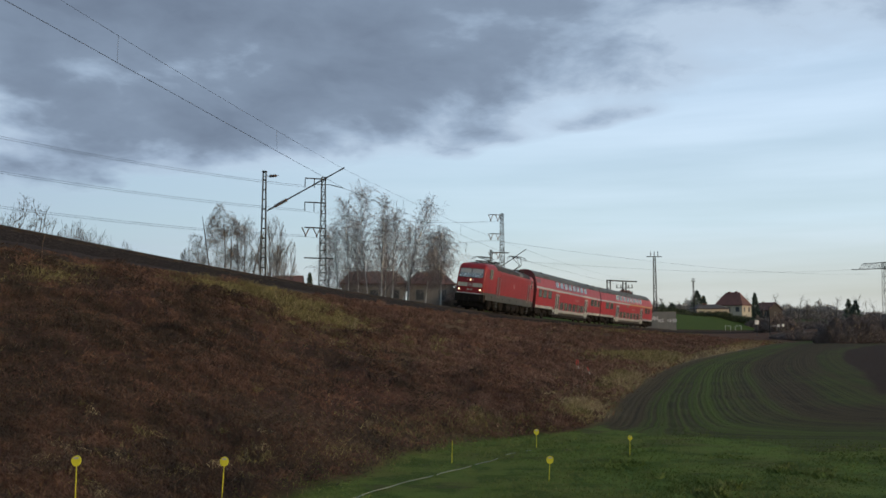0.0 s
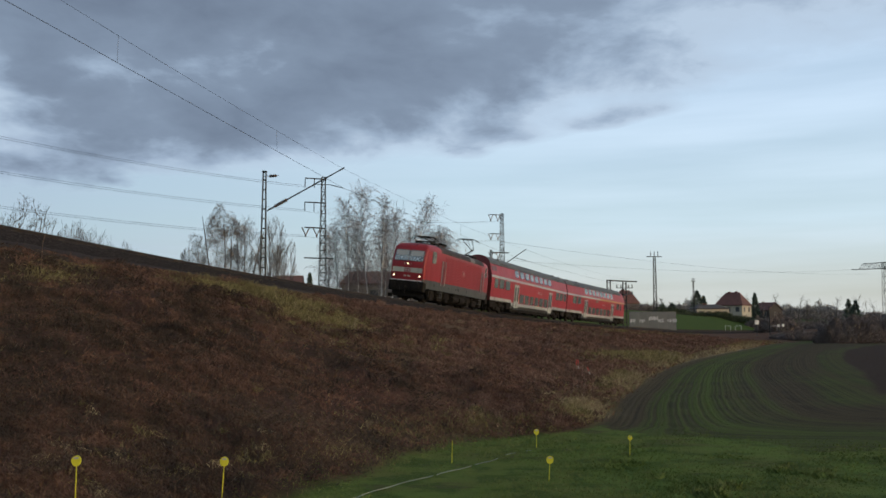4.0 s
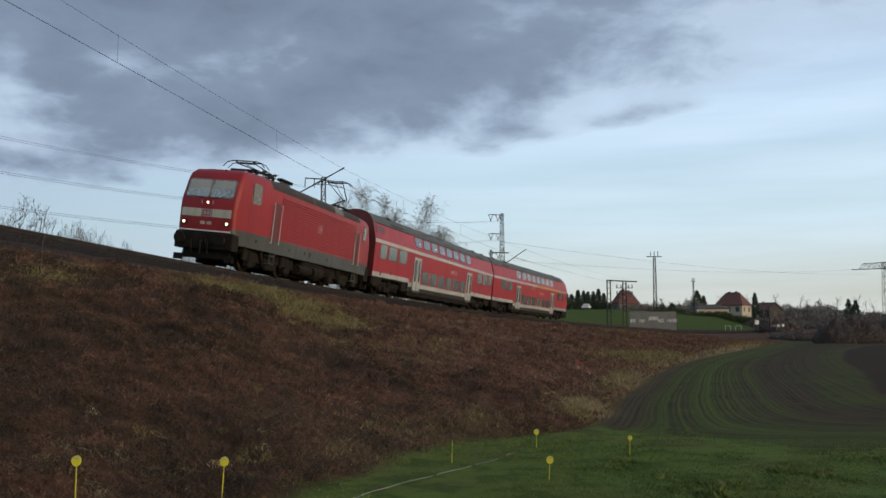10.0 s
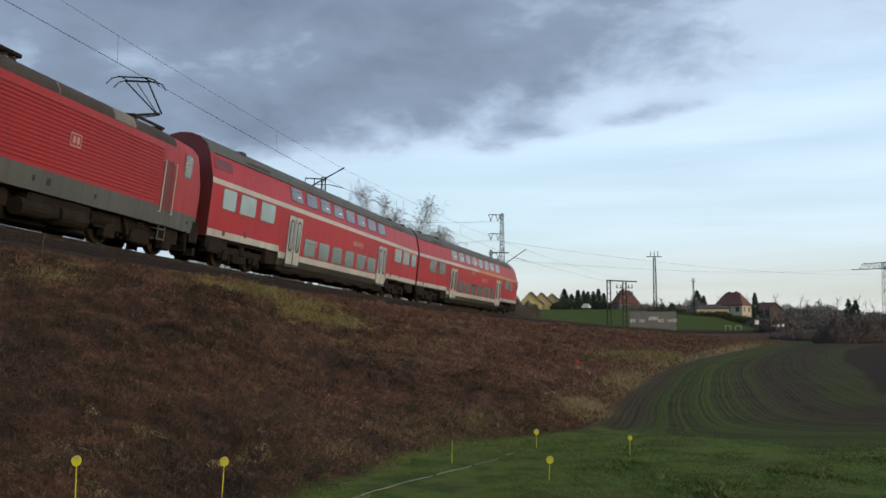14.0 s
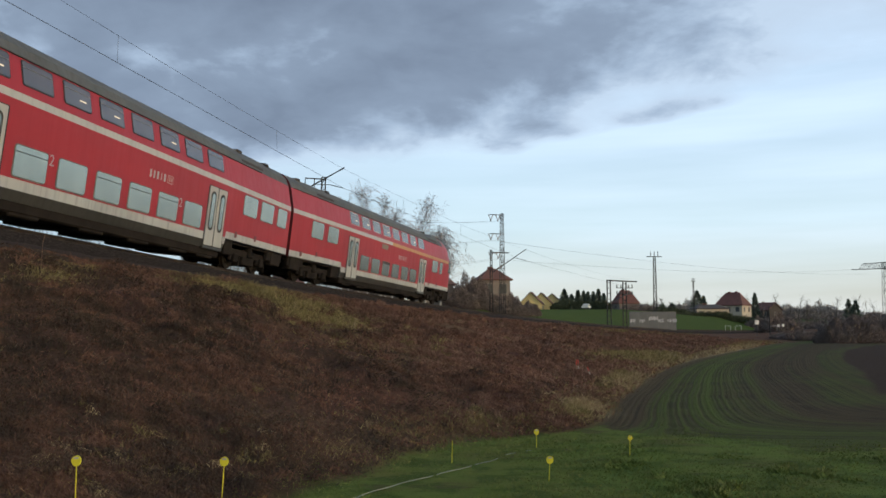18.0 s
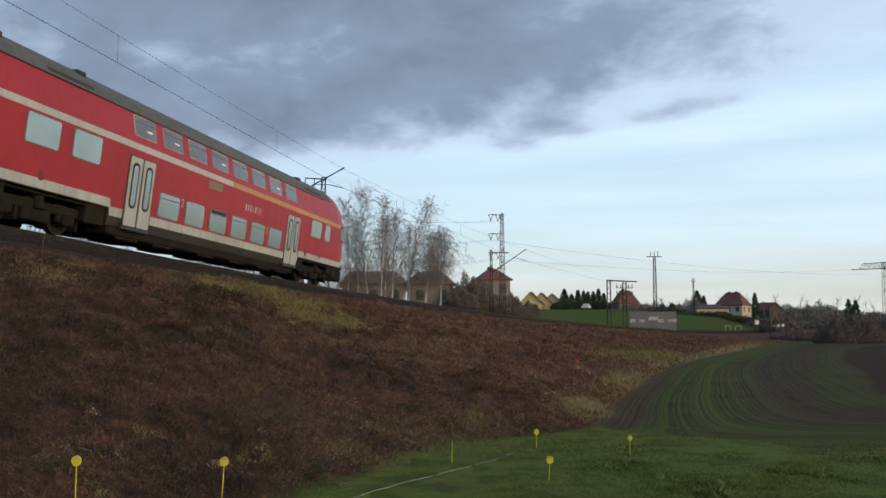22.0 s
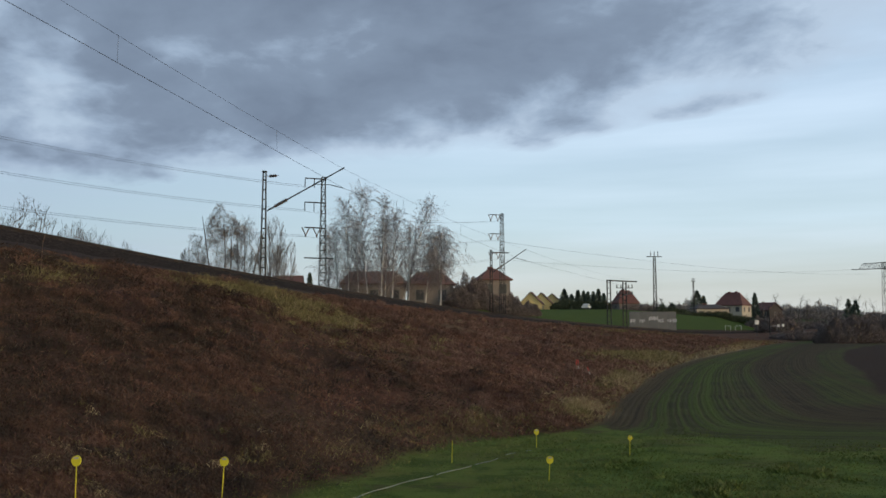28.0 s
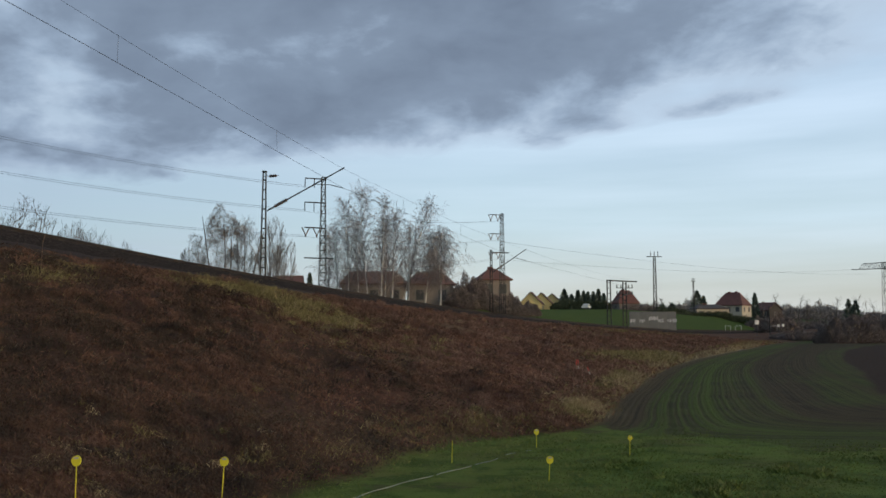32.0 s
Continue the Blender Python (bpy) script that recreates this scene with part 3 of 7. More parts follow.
def loco_ring(z, front, half, bevel, L):
    """Footprint at one height: a rectangle with cabs drawn in and rounded at the corners."""
    xf = L / 2 - front
    b1, b2 = bevel * 0.75, bevel * 0.40
    nose = max(half - CAB_TAPER, 0.0)
    q = [(xf - b1 * (1 - math.cos(k * math.pi / 8)), nose - b2 * (1 - math.sin(k * math.pi / 8))) for k in range(5)]
    xc = min(xf - b1 - 0.02, L / 2 - 2.95)
    ring = q + [(xc, half), (-xc, half)]
    ring += [(-x, y) for x, y in reversed(q)]
    ring += [(-x, -y) for x, y in q] + [(-xc, -half), (xc, -half)]
    ring += [(x, -y) for x, y in reversed(q)]
    return [Vector((x, y, z)) for x, y in ring]


def build_locomotive():
    L = 16.64
    loco = group_empty("locomotive")
    levels = [(1.10, 0.52, 1.47, 0.45, M_LOCO_GREY), (1.57, 0.47, 1.48, 0.45, M_LOCO_GREY), (1.70, 0.45, 1.48, 0.45, M_RED_LOCO), (2.50, 0.42, 1.48, 0.45, M_RED_LOCO), (2.82, 0.44, 1.48, 0.45, M_RED_LOCO),
              (3.66, 0.72, 1.47, 0.48, M_RED_LOCO), (3.76, 0.76, 1.462, 0.49, M_RED_LOCO), (3.90, 0.82, 1.44, 0.5, M_RED_LOCO), (4.08, 1.0, 1.32, 0.5, M_ROOF_DARK), (4.20, 1.5, 1.05, 0.5, M_ROOF_DARK), (4.31, 2.2, 0.7, 0.4, M_ROOF_DARK), (4.34, 2.6, 0.0, 0.0, M_ROOF_DARK)]
    rings = [loco_ring(z, f, w, b, L) for z, f, w, b, _ in levels]
    n = len(rings[0])
    verts = [v for r in rings for v in r]
    faces, mats = [tuple(range(n - 1, -1, -1))], [2]
    for i in range(len(rings) - 1):
        z = (levels[i][0] + levels[i + 1][0]) / 2
        for j in range(n):
            k = (j + 1) % n
            faces.append((i * n + j, i * n + k, (i + 1) * n + k, (i + 1) * n + j))
            end = j in (n - 1, n // 2 - 1)
            cab = abs(verts[i * n + j].x + verts[i * n + k].x) / 2 > L / 2 - 2.6
            mats.append((1 if end else 0) if z < 1.64 and not (end and z < 1.57) else 3 if z < 1.64 else 1 if z < 3.8 or (z < 4.24 and cab) else 2)
    body = raw("body", verts, faces, [M_LOCO_GREY, M_RED_LOCO, M_ROOF_DARK, M_BLACK], loco, "red body with a grey lower band", mats)
    body.data.polygons.foreach_set("use_smooth", [True] * len(body.data.polygons))
    body.data.set_sharp_from_angle(angle=radians(40))
    # underframe: buffer beams, tanks, boxes
    for sg in (1, -1):
        box("buffer_beam", sg * (L / 2 - 0.95), sg * (L / 2 - 0.42), -1.28, 1.28, 0.82, 1.5, M_BLACK, loco, bevel=0.04)
        bm = bmesh.new()
        add_box(bm, sg * (L / 2 - 0.80), sg * (L / 2 - 0.70), -1.05, 1.05, 0.46, 0.85, 0.03)
        add_box(bm, sg * (L / 2 - 0.66), sg * (L / 2 - 0.5), -1.3, -0.95, 0.35, 0.6, 0.02)
        add_box(bm, sg * (L / 2 - 0.66), sg * (L / 2 - 0.5), 0.95, 1.3, 0.35, 0.6, 0.02)
        part("rail_guard", bm, M_BLACK, loco)
        buffers(loco, sg * (L / 2 - 0.40), sg)
        bm = bmesh.new()
        add_box(bm, sg * (L / 2 - 0.44), sg * (L / 2 - 0.40), -1.12, 1.12, 1.53, 1.58)
        part("white_line", bm, M_WHITE, loco, "thin white line above the buffers")
        for y in (-1, 1):
            bm = bmesh.new()
            add_box(bm, sg * (L / 2 - 0.425), sg * (L / 2 - 0.40), min(y * 0.24, y * 1.08), max(y * 0.24, y * 1.08), 2.10, 2.42)
            part("front_stripe", bm, M_CREAM_LOCO, loco, "cream front panel")
            # windscreens, set in the leaning upper front
            lean = math.degrees(math.atan2(0.28, 0.84))
            vts, fcs = plate_mesh(rounded(1.06, 0.84, 0.12), 0.015)
            vts2, fcs2 = plate_mesh(rounded(0.98, 0.76, 0.10), 0.010)
            m = Matrix.Translation((sg * (L / 2 - 0.585), y * 0.532, 3.26)) @ Matrix.Rotation(radians(-90 * sg), 4, "Z") @ Matrix.Rotation(radians(lean), 4, "X")
            w = raw("windscreen", [m @ Vector(v) for v in vts], fcs, M_SEAL, loco, "windscreen in a pale grey seal")
            raw("pane", [m @ (Vector(v) + Vector((0, 0.016, 0))) for v in vts2], fcs2, M_GLASS_CAB, w)
            vts3, fcs3 = plate_mesh(rounded(0.90, 0.36, 0.06), 0.004)
            raw("pale_upper_plate", [m @ (Vector(v) + Vector((0, 0.027, 0.17))) for v in vts3], fcs3, M_PALE_PLATE, w, "pale plate over the upper windscreen")
            add = bmesh.new()
            add_rod(add, (sg * (L / 2 - 0.43), y * 0.94, 1.86), (sg * (L / 2 - 0.38), y * 0.94, 1.86), 0.115, 0.105, 16)
            hl = part("headlight_housing", add, M_IRON, loco)
            add = bmesh.new()
            add_rod(add, (sg * (L / 2 - 0.385), y * 0.94, 1.86), (sg * (L / 2 - 0.372), y * 0.94, 1.86), 0.062, 0.058, 16)
            part("lens", add, M_HEADLIGHT if sg > 0 else M_GLASS_DARK, hl, "lit headlight lens" if sg > 0 else "")
            rod("handrail", (sg * (L / 2 - 0.38), y * 0.24, 2.62), (sg * (L / 2 - 0.37), y * 0.24, 2.74), 0.018, M_CREAM, loco)
            # wiper
            rod("wiper", (sg * (L / 2 - 0.40), y * 0.12, 2.86), (sg * (L / 2 - 0.46), y * 0.80, 2.93), 0.012, M_RUBBER, loco)
        add = bmesh.new()
        add_rod(add, (sg * (L / 2 - 0.44), 0, 2.68), (sg * (L / 2 - 0.40), 0, 2.68), 0.085, 0.08, 14)
        hl = part("top_light_housing", add, M_IRON, loco)
        add = bmesh.new()
        add_rod(add, (sg * (L / 2 - 0.405), 0, 2.68), (sg * (L / 2 - 0.392), 0, 2.68), 0.055, 0.05, 14)
        part("lens", add, M_HEADLIGHT if sg > 0 else M_GLASS_DARK, hl)
        # number bars and emblem on the front
        verts, faces = plate_mesh(rounded(0.40, 0.30, 0.03), 0.01)
        m = Matrix.Translation((sg * (L / 2 - 0.415), 0, 2.26)) @ Matrix.Rotation(radians(-90 * sg), 4, "Z")
        em = raw("emblem", [m @ Vector(v) for v in verts], faces, M_CREAM, loco)
        verts, faces = plate_mesh(rounded(0.33, 0.23, 0.02), 0.006)
        raw("emblem_field", [m @ (Vector(v) + Vector((0, 0.011, 0))) for v in verts], faces, M_RED_LOCO, em)
        for q in (-0.075, 0.075):
            raw("emblem_bar", [m @ (Vector((v[0] * 0.3 + q, v[1] + 0.018, v[2] * 0.62))) for v in verts], faces, M_CREAM, em)
        for q in (-0.21, -0.14, -0.07, 0.07, 0.14, 0.21):
            box("number_bar", sg * (L / 2 - 0.44), sg * (L / 2 - 0.425), q - 0.024, q + 0.024, 1.80, 1.92, M_CREAM_LOCO, loco)
        # horn on the roof
        rod("horn", (sg * (L / 2 - 1.0), 0.3, 3.98), (sg * (L / 2 - 1.0), 0.3, 4.12), 0.05, M_RUBBER, loco)
        for y in (-1, 1):
            box("cab_side_guard", sg * (L / 2 - 1.35) - 0.03, sg * (L / 2 - 1.35) + 0.03, y * 1.30 - 0.05, y * 1.30 + 0.05, 0.62, 1.12, M_BLACK, loco)
    slat_bm = bmesh.new()
    add_box(slat_bm, -4.45, 4.45, 0.0, 0.027, -0.038, 0.032, 0.010)
    slat = bpy.data.meshes.new("louvre")
    slat_bm.to_mesh(slat)
    slat_bm.free()
    slat.materials.append(M_RED_LOCO)
    for side in (1, -1):
        for i in range(16):
            o = new("louvre", slat)
            o.parent = loco
            o.matrix_basis = pose(L / 2 - 8.46, side * 1.478, 1.86 + i * 0.112, 0, 0, 0 if side > 0 else 180)
        for sg in (1, -1):
            # the window follows the drawn-in cab wall
            turn = -math.degrees(math.atan2(CAB_TAPER, 1.9)) * sg * side
            m = Matrix.Translation((sg * (L / 2 - 1.82), side * (1.474 - CAB_TAPER * 0.56), 3.32)) @ Matrix.Rotation(radians(turn) + (0 if side > 0 else math.pi), 4, "Z")
            vts, fcs = plate_mesh(rounded(0.66, 0.84, 0.12), 0.018)
            w = raw("cab_window", [m @ Vector(v) for v in vts], fcs, M_SEAL, loco)
            vts, fcs = plate_mesh(rounded(0.56, 0.74, 0.10), 0.010)
            raw("pane", [m @ (Vector(v) + Vector((0, 0.019, 0))) for v in vts], fcs, M_GLASS_SIDE, w)
        for u in (3.54, 13.38):
            side_plate("cab_door", u, 2.42, 0.62, 1.62, L, M_RED_DARK, loco, 1.474, 0.012, 0.03, 0, side, "dark recessed cab door")
            for q in (-0.36, 0.36):
                bm = bmesh.new()
                x = L / 2 - u - q
                add_rod(bm, (x, side * 1.56, 1.48), (x, side * 1.56, 3.2), 0.022)
                for z in (1.5, 3.18):
                    add_rod(bm, (x, side * 1.46, z), (x, side * 1.56, z), 0.016)
                part("door_handrail", bm, M_CREAM, loco, "pale upright handrail")
            bm = bmesh.new()
            x = L / 2 - u
            for z in (0.62, 0.95):
                add_box(bm, x - 0.22, x + 0.22, min(side * 1.25, side * 1.5), max(side * 1.25, side * 1.5), z, z + 0.035)
            for q in (-0.22, 0.22):
                add_rod(bm, (x + q, side * 1.49, 0.6), (x + q, side * 1.49, 1.12), 0.02)
            part("footsteps", bm, M_GALV, loco)
        side_plate("emblem", 8.33, 2.74, 0.50, 0.38, L, M_EMBLEM, loco, 1.502, 0.008, 0.04, 0, side)
        side_plate("emblem_field", 8.33, 2.74, 0.42, 0.30, L, M_RED_LOCO, loco, 1.511, 0.004, 0.03, 0, side)
        for q in (-0.09, 0.09):
            side_plate("emblem_bar", 8.33 + q, 2.74, 0.12, 0.2, L, M_EMBLEM, loco, 1.516, 0.003, 0.04, 0, side)
        for u, z, w, h in ((2.0, 1.42, 0.13, 0.13), (6.9, 1.42, 0.1, 0.16), (7.5, 1.42, 0.16, 0.2), (9.6, 1.40, 0.09, 0.14), (15.0, 1.4, 0.1, 0.12), (5.2, 1.40, 0.1, 0.12)):
            side_plate("frame_opening", u, z, w, h, L, M_RUBBER, loco, 1.474, 0.012, 0.03, 0, side)
        box("sand_box", L / 2 - 5.6, L / 2 - 4.9, side * 1.1 - 0.2, side * 1.1 + 0.2, 0.62, 1.12, M_BLACK, loco, bevel=0.04)
        box("battery_box", L / 2 - 9.7, L / 2 - 7.0, side * 1.1 - 0.25, side * 1.1 + 0.25, 0.52, 1.12, M_BLACK, loco, bevel=0.05)
        rod("air_tank", (L / 2 - 10.9, side * 1.05, 0.86), (L / 2 - 9.9, side * 1.05, 0.86), 0.22, M_BLACK, loco, sides=14)
    box("transformer_case", L / 2 - 10.3, L / 2 - 6.4, -0.85, 0.85, 0.3, 1.12, M_BLACK, loco, bevel=0.05)
    for y in (-1, 1):
        for u in (2.35, 5.7, 10.95, 14.3):
            box("sand_chute", L / 2 - u - 0.28, L / 2 - u + 0.28, y * 1.08 - 0.16, y * 1.08 + 0.16, 0.34, 0.98, M_UNDER, loco, bevel=0.05)
        for u in (4.02, 12.62):
            box("brake_unit", L / 2 - u - 0.55, L / 2 - u + 0.55, y * 1.16 - 0.1, y * 1.16 + 0.1, 0.36, 0.82, M_UNDER, loco, bevel=0.05)
            for q in (-0.85, 0.85):
                rod("damper", (L / 2 - u + q, y * 1.26, 0.55), (L / 2 - u + q * 1.35, y * 1.26, 1.15), 0.06, M_UNDER, loco, sides=8)
        for q, r in ((7.3, 0.24), (8.9, 0.28)):
            rod("reservoir", (L / 2 - q - 0.6, y * 1.2, 0.66), (L / 2 - q + 0.6, y * 1.2, 0.66), r, M_UNDER, loco, sides=14)
    wm = wheelset_mesh(0.60)
    bogie(loco, L / 2 - 4.02, 3.3, 0.60, wm, True)
    bogie(loco, L / 2 - 12.62, 3.3, 0.60, wm, True)
    # roof panels that follow the slope
    prof = [(1.466, 3.77), (1.446, 3.90), (1.326, 4.085), (1.056, 4.205), (0.71, 4.317)]
    for u0, u1, mat in ((10.0, 11.15, M_ROOF_PANEL), (7.4, 7.46, M_ROOF_PANEL)):
        for sg in (1, -1):
            vts = [(L / 2 - u, sg * y, z) for u in (u0, u1) for y, z in prof] + [(L / 2 - u, sg * (y + 0.012), z + 0.008) for u in (u0, u1) for y, z in prof]
            q, m = len(prof), 2 * len(prof)
            fcs = [(m + i, m + i + 1, m + q + i + 1, m + q + i) for i in range(q - 1)] + [(i, i + 1, m + i + 1, m + i) for i in range(q - 1)] + [(q + i, q + i + 1, m + q + i + 1, m + q + i) for i in range(q - 1)]
            fcs += [(0, q, m + q, m), (q - 1, 2 * q - 1, m + 2 * q - 1, m + q - 1)]
            raw("roof_panel", vts, fcs, mat, loco, "pale grey roof panel")
    # roof gear
    box("roof_hatch", L / 2 - 12.0, L / 2 - 4.6, -0.75, 0.75, 4.2, 4.34, M_ROOF_DARK, loco, bevel=0.05)
    for u in (6.3, 6.75, 7.1):
        bm = bmesh.new()
        for z in (4.34, 4.42, 4.50, 4.58):
            add_rod(bm, (L / 2 - u, 0.15, z), (L / 2 - u, 0.15, z + 0.05), 0.12, 0.08, 10)
        part("roof_insulator", bm, M_INSULATOR, loco)
    box("circuit_breaker", L / 2 - 7.3, L / 2 - 6.1, 0.0, 0.3, 4.62, 4.74, M_BLACK, loco, bevel=0.03)
    for u0, up in ((3.85, False), (13.3, True)):
        x0 = L / 2 - u0
        bm = bmesh.new()
        for y in (-0.55, 0.55):
            add_box(bm, x0 - 0.95, x0 + 0.95, y - 0.04, y + 0.04, 4.44, 4.52)
            for q in (-0.8, 0.8):
                add_rod(bm, (x0 + q, y, 4.18), (x0 + q, y, 4.45), 0.08, 0.06, 8)
        for q in (-0.9, 0.9):
            add_box(bm, x0 + q - 0.04, x0 + q + 0.04, -0.6, 0.6, 4.44, 4.52)
        p = part("pantograph", bm, M_IRON, loco, "raised single-arm pantograph" if up else "folded pantograph")
        sg = -1 if up else 1
        elbow = (x0 - (1.45 if up else 1.5), 0, 5.12 if up else 4.74)
        foot = (x0 + (0.55 if up else 0.5), 0, 4.50)
        head = (x0 + (0.15 if up else 0.72), 0, 5.86 if up else 4.86)
        bm = bmesh.new()
        add_rod(bm, foot, elbow, 0.055, 0.04, 8)
        add_rod(bm, (foot[0] - 0.3, 0.12, foot[2]), (elbow[0], 0.05, elbow[2] - 0.05), 0.02)
        part("lower_arm", bm, M_IRON, p)
        bm = bmesh.new()
        for y in (-0.42, 0.42):
            add_rod(bm, (elbow[0], y * 0.25, elbow[2]), (head[0], y, head[2] - 0.08), 0.03, 0.024)
        add_rod(bm, (elbow[0] + 0.1, 0.05, elbow[2] - 0.08), (head[0], 0.0, head[2] - 0.12), 0.015)
        add_rod(bm, (head[0], -0.45, head[2] - 0.08), (head[0], 0.45, head[2] - 0.08), 0.022)
        part("upper_arm", bm, M_IRON, p)
        bm = bmesh.new()
        for q in (-0.22, 0.22):
            add_rod(bm, (head[0] + q, -0.55, head[2]), (head[0] + q, 0.55, head[2]), 0.026)
            for y in (-1, 1):
                add_rod(bm, (head[0] + q, y * 0.55, head[2]), (head[0] + q, y * 0.8, head[2] - 0.07), 0.02)
                add_rod(bm, (head[0] + q, y * 0.8, head[2] - 0.07), (head[0] + q, y * 0.97, head[2] - 0.26), 0.018)
        for y in (-0.42, 0.42):
            add_rod(bm, (head[0] - 0.22, y, head[2] - 0.02), (head[0] + 0.22, y, head[2] - 0.02), 0.02)
        part("collector_head", bm, M_IRON, p)
    tagged(loco, "red electric locomotive with grey frame and louvred sides", "locomotive")
    return loco


DECK_SECTION = [(0.70, 1.30), (0.98, 1.385), (1.25, 1.39), (3.17, 1.39), (3.37, 1.36), (4.30, 1.11), (4.60, 0.95), (4.86, 0.64), (4.96, 0.28), (4.98, 0.0)]


def side_y(z):
    return float(np.interp(z, [p[0] for p in DECK_SECTION], [p[1] for p in DECK_SECTION]))


def deck_coach(name, L, control):
    """A double-deck coach; with control, its rear end is a driver's cab with a sloping front."""
    coach = group_empty(name)
    e0 = 0.20
    # stations along the body: distance behind the front end, and lower edge there
    us = [e0, 3.0, 6.16, 6.22, 13.6, 20.52, 20.58, 23.8] + ([24.6, 25.5, 26.1, 26.6, 27.0] if control else [L - e0])
    verts, faces, mats = [], [], []
    sec = DECK_SECTION
    m = len(sec)
    ring_n = 2 * m - 1
    for u in us:
        deep = 6.2 < u < 20.55
        for k in range(ring_n):
            j, sg = (k, 1) if k < m else (2 * m - 2 - k, -1)
            z, y = sec[j]
            uu = u
            if not deep and j < 2:
                z, y = (1.19, 1.375) if j == 0 else (1.22, 1.387)
            if not deep and j == 2:
                z = 1.48
            if control and u > 23.9:
                # the cab: nose rounded in plan, roof falling forwards
                drop = {24.6: 0.01, 25.5: 0.08, 26.1: 0.24, 26.6: 0.55, 27.0: 1.02}[u]
                pinch = {24.6: 0.0, 25.5: 0.01, 26.1: 0.035, 26.6: 0.10, 27.0: 0.22}[u]
                if z > 3.2:
                    z = 3.2 + (z - 3.2) * max(1 - drop / 1.45, 0.06)
                y = y * (1 - pinch)
            verts.append(Vector((L / 2 - uu, sg * y, z)))
    for i in range(len(us) - 1):
        mid = (us[i] + us[i + 1]) / 2
        for k in range(ring_n - 1):
            a, b = i * ring_n + k, i * ring_n + k + 1
            faces.append((b, a, a + ring_n, b + ring_n))
            j = k if k < m - 1 else 2 * m - 3 - k
            if j == 0:
                mt = 2
            elif j == 1:
                mt = 3
            elif j == 3:
                mt = 4 if not (control and 13.5 < mid) else 5
            elif j >= 5:
                mt = 1 if not (control and mid > 24.5) else 0
            else:
                mt = 0
            mats.append(mt)
        faces.append((i * ring_n + ring_n - 1, i * ring_n, (i + 1) * ring_n, (i + 1) * ring_n + ring_n - 1)[::-1])
        mats.append(2)
    # end walls: their shade is put into the colour, a darker red
    faces.append(tuple(range(ring_n)))
    mats.append(6)
    faces.append(tuple(range(len(verts) - 1, len(verts) - ring_n - 1, -1)))
    mats.append(0 if control else 6)
    raw("body", verts, faces, [M_RED, M_ROOF, M_SKIRT, M_BAND, M_CREAM, M_YELLOW_BAND, M_RED_DARK], coach, "red double-deck body with a pale stripe", mats)
    lean = math.degrees(math.atan2(1.36 - 1.11, 4.30 - 3.37))
    for side in (1, -1):
        for i in range(6):
            side_plate("lower_window", 9.36 + 1.70 * i, 1.71, 1.30, 0.84, L, M_SEAL, coach, 1.387, 0.012, 0.1, 0, side, pane=M_GLASS, pane_gap=0.03)
            if i % 2 == 0 or i == 3:
                box("window_vent", L / 2 - 9.36 - 1.70 * i - 0.6, L / 2 - 9.36 - 1.70 * i + 0.6, min(side * 1.40, side * 1.417), max(side * 1.40, side * 1.417), 1.93, 1.95, M_RUBBER, coach)
        ends = [(2.95, 1.35), (4.80, 1.30), (22.42, 1.32)] + ([(23.90, 0.72)] if control else [(24.08, 1.32), (25.68, 1.05)])
        if not control:
            ends = [(1.55, 1.05), (3.05, 1.32), (4.80, 1.32)] + ends[2:]
        for u, w in ends:
            side_plate("end_window", u, 2.70, w, 0.82, L, M_SEAL, coach, 1.387, 0.012, 0.1, 0, side, pane=M_GLASS, pane_gap=0.03)
        if control:
            side_plate("cab_side_window", 26.12, 2.92, 0.58, 0.80, L, M_RUBBER, coach, 1.325, 0.03, 0.06, 0, side, pane=M_GLASS_DARK)
        for i in range(8):
            side_plate("upper_window", 7.72 + 1.665 * i, 3.925, 1.24, 0.68, L, M_RUBBER if not control else M_CREAM, coach, side_y(3.925) - 0.006, 0.014, 0.08, lean, side, pane=M_GLASS_DARK if not control else M_GLASS_UP, pane_gap=0.035)
        for i in range(8):
            side_plate("window_vent", 7.72 + 1.665 * i, 4.075, 1.16, 0.026, L, M_SEAL, coach, side_y(4.075) + 0.0205, 0.005, 0.01, lean, side)
        # glowing strips on the panes' outer face stand for lamps inside
        for i in ((0, 2, 3, 5) if not control else (0, 1, 3, 6)):
            side_plate("lamp_glow_strip", 7.72 + 1.665 * i + 0.22, 3.86, 0.30, 0.045, L, M_LAMP_GLOW, coach, side_y(3.86) + 0.0225, 0.004, 0.015, lean, side, "glowing strip on the pane for a lamp seen inside")
        if control:
            side_plate("open_vent", 9.36 + 3.40, 2.03, 1.16, 0.12, L, M_RUBBER, coach, 1.402, 0.012, 0.03, 0, side, "tilted open top light")
        else:
            side_plate("vent_panel", 1.10, 3.95, 1.35, 0.42, L, M_RED_DARK, coach, side_y(3.92) - 0.004, 0.012, 0.02, lean, side)
        for u, z in ((3.1, 1.55), (1.4, 1.42), (23.2, 1.50), (21.4, 1.45)):
            side_plate("filler_cap", u, z, 0.20, 0.24, L, M_RED_DARK, coach, 1.387, 0.012, 0.06, 0, side)
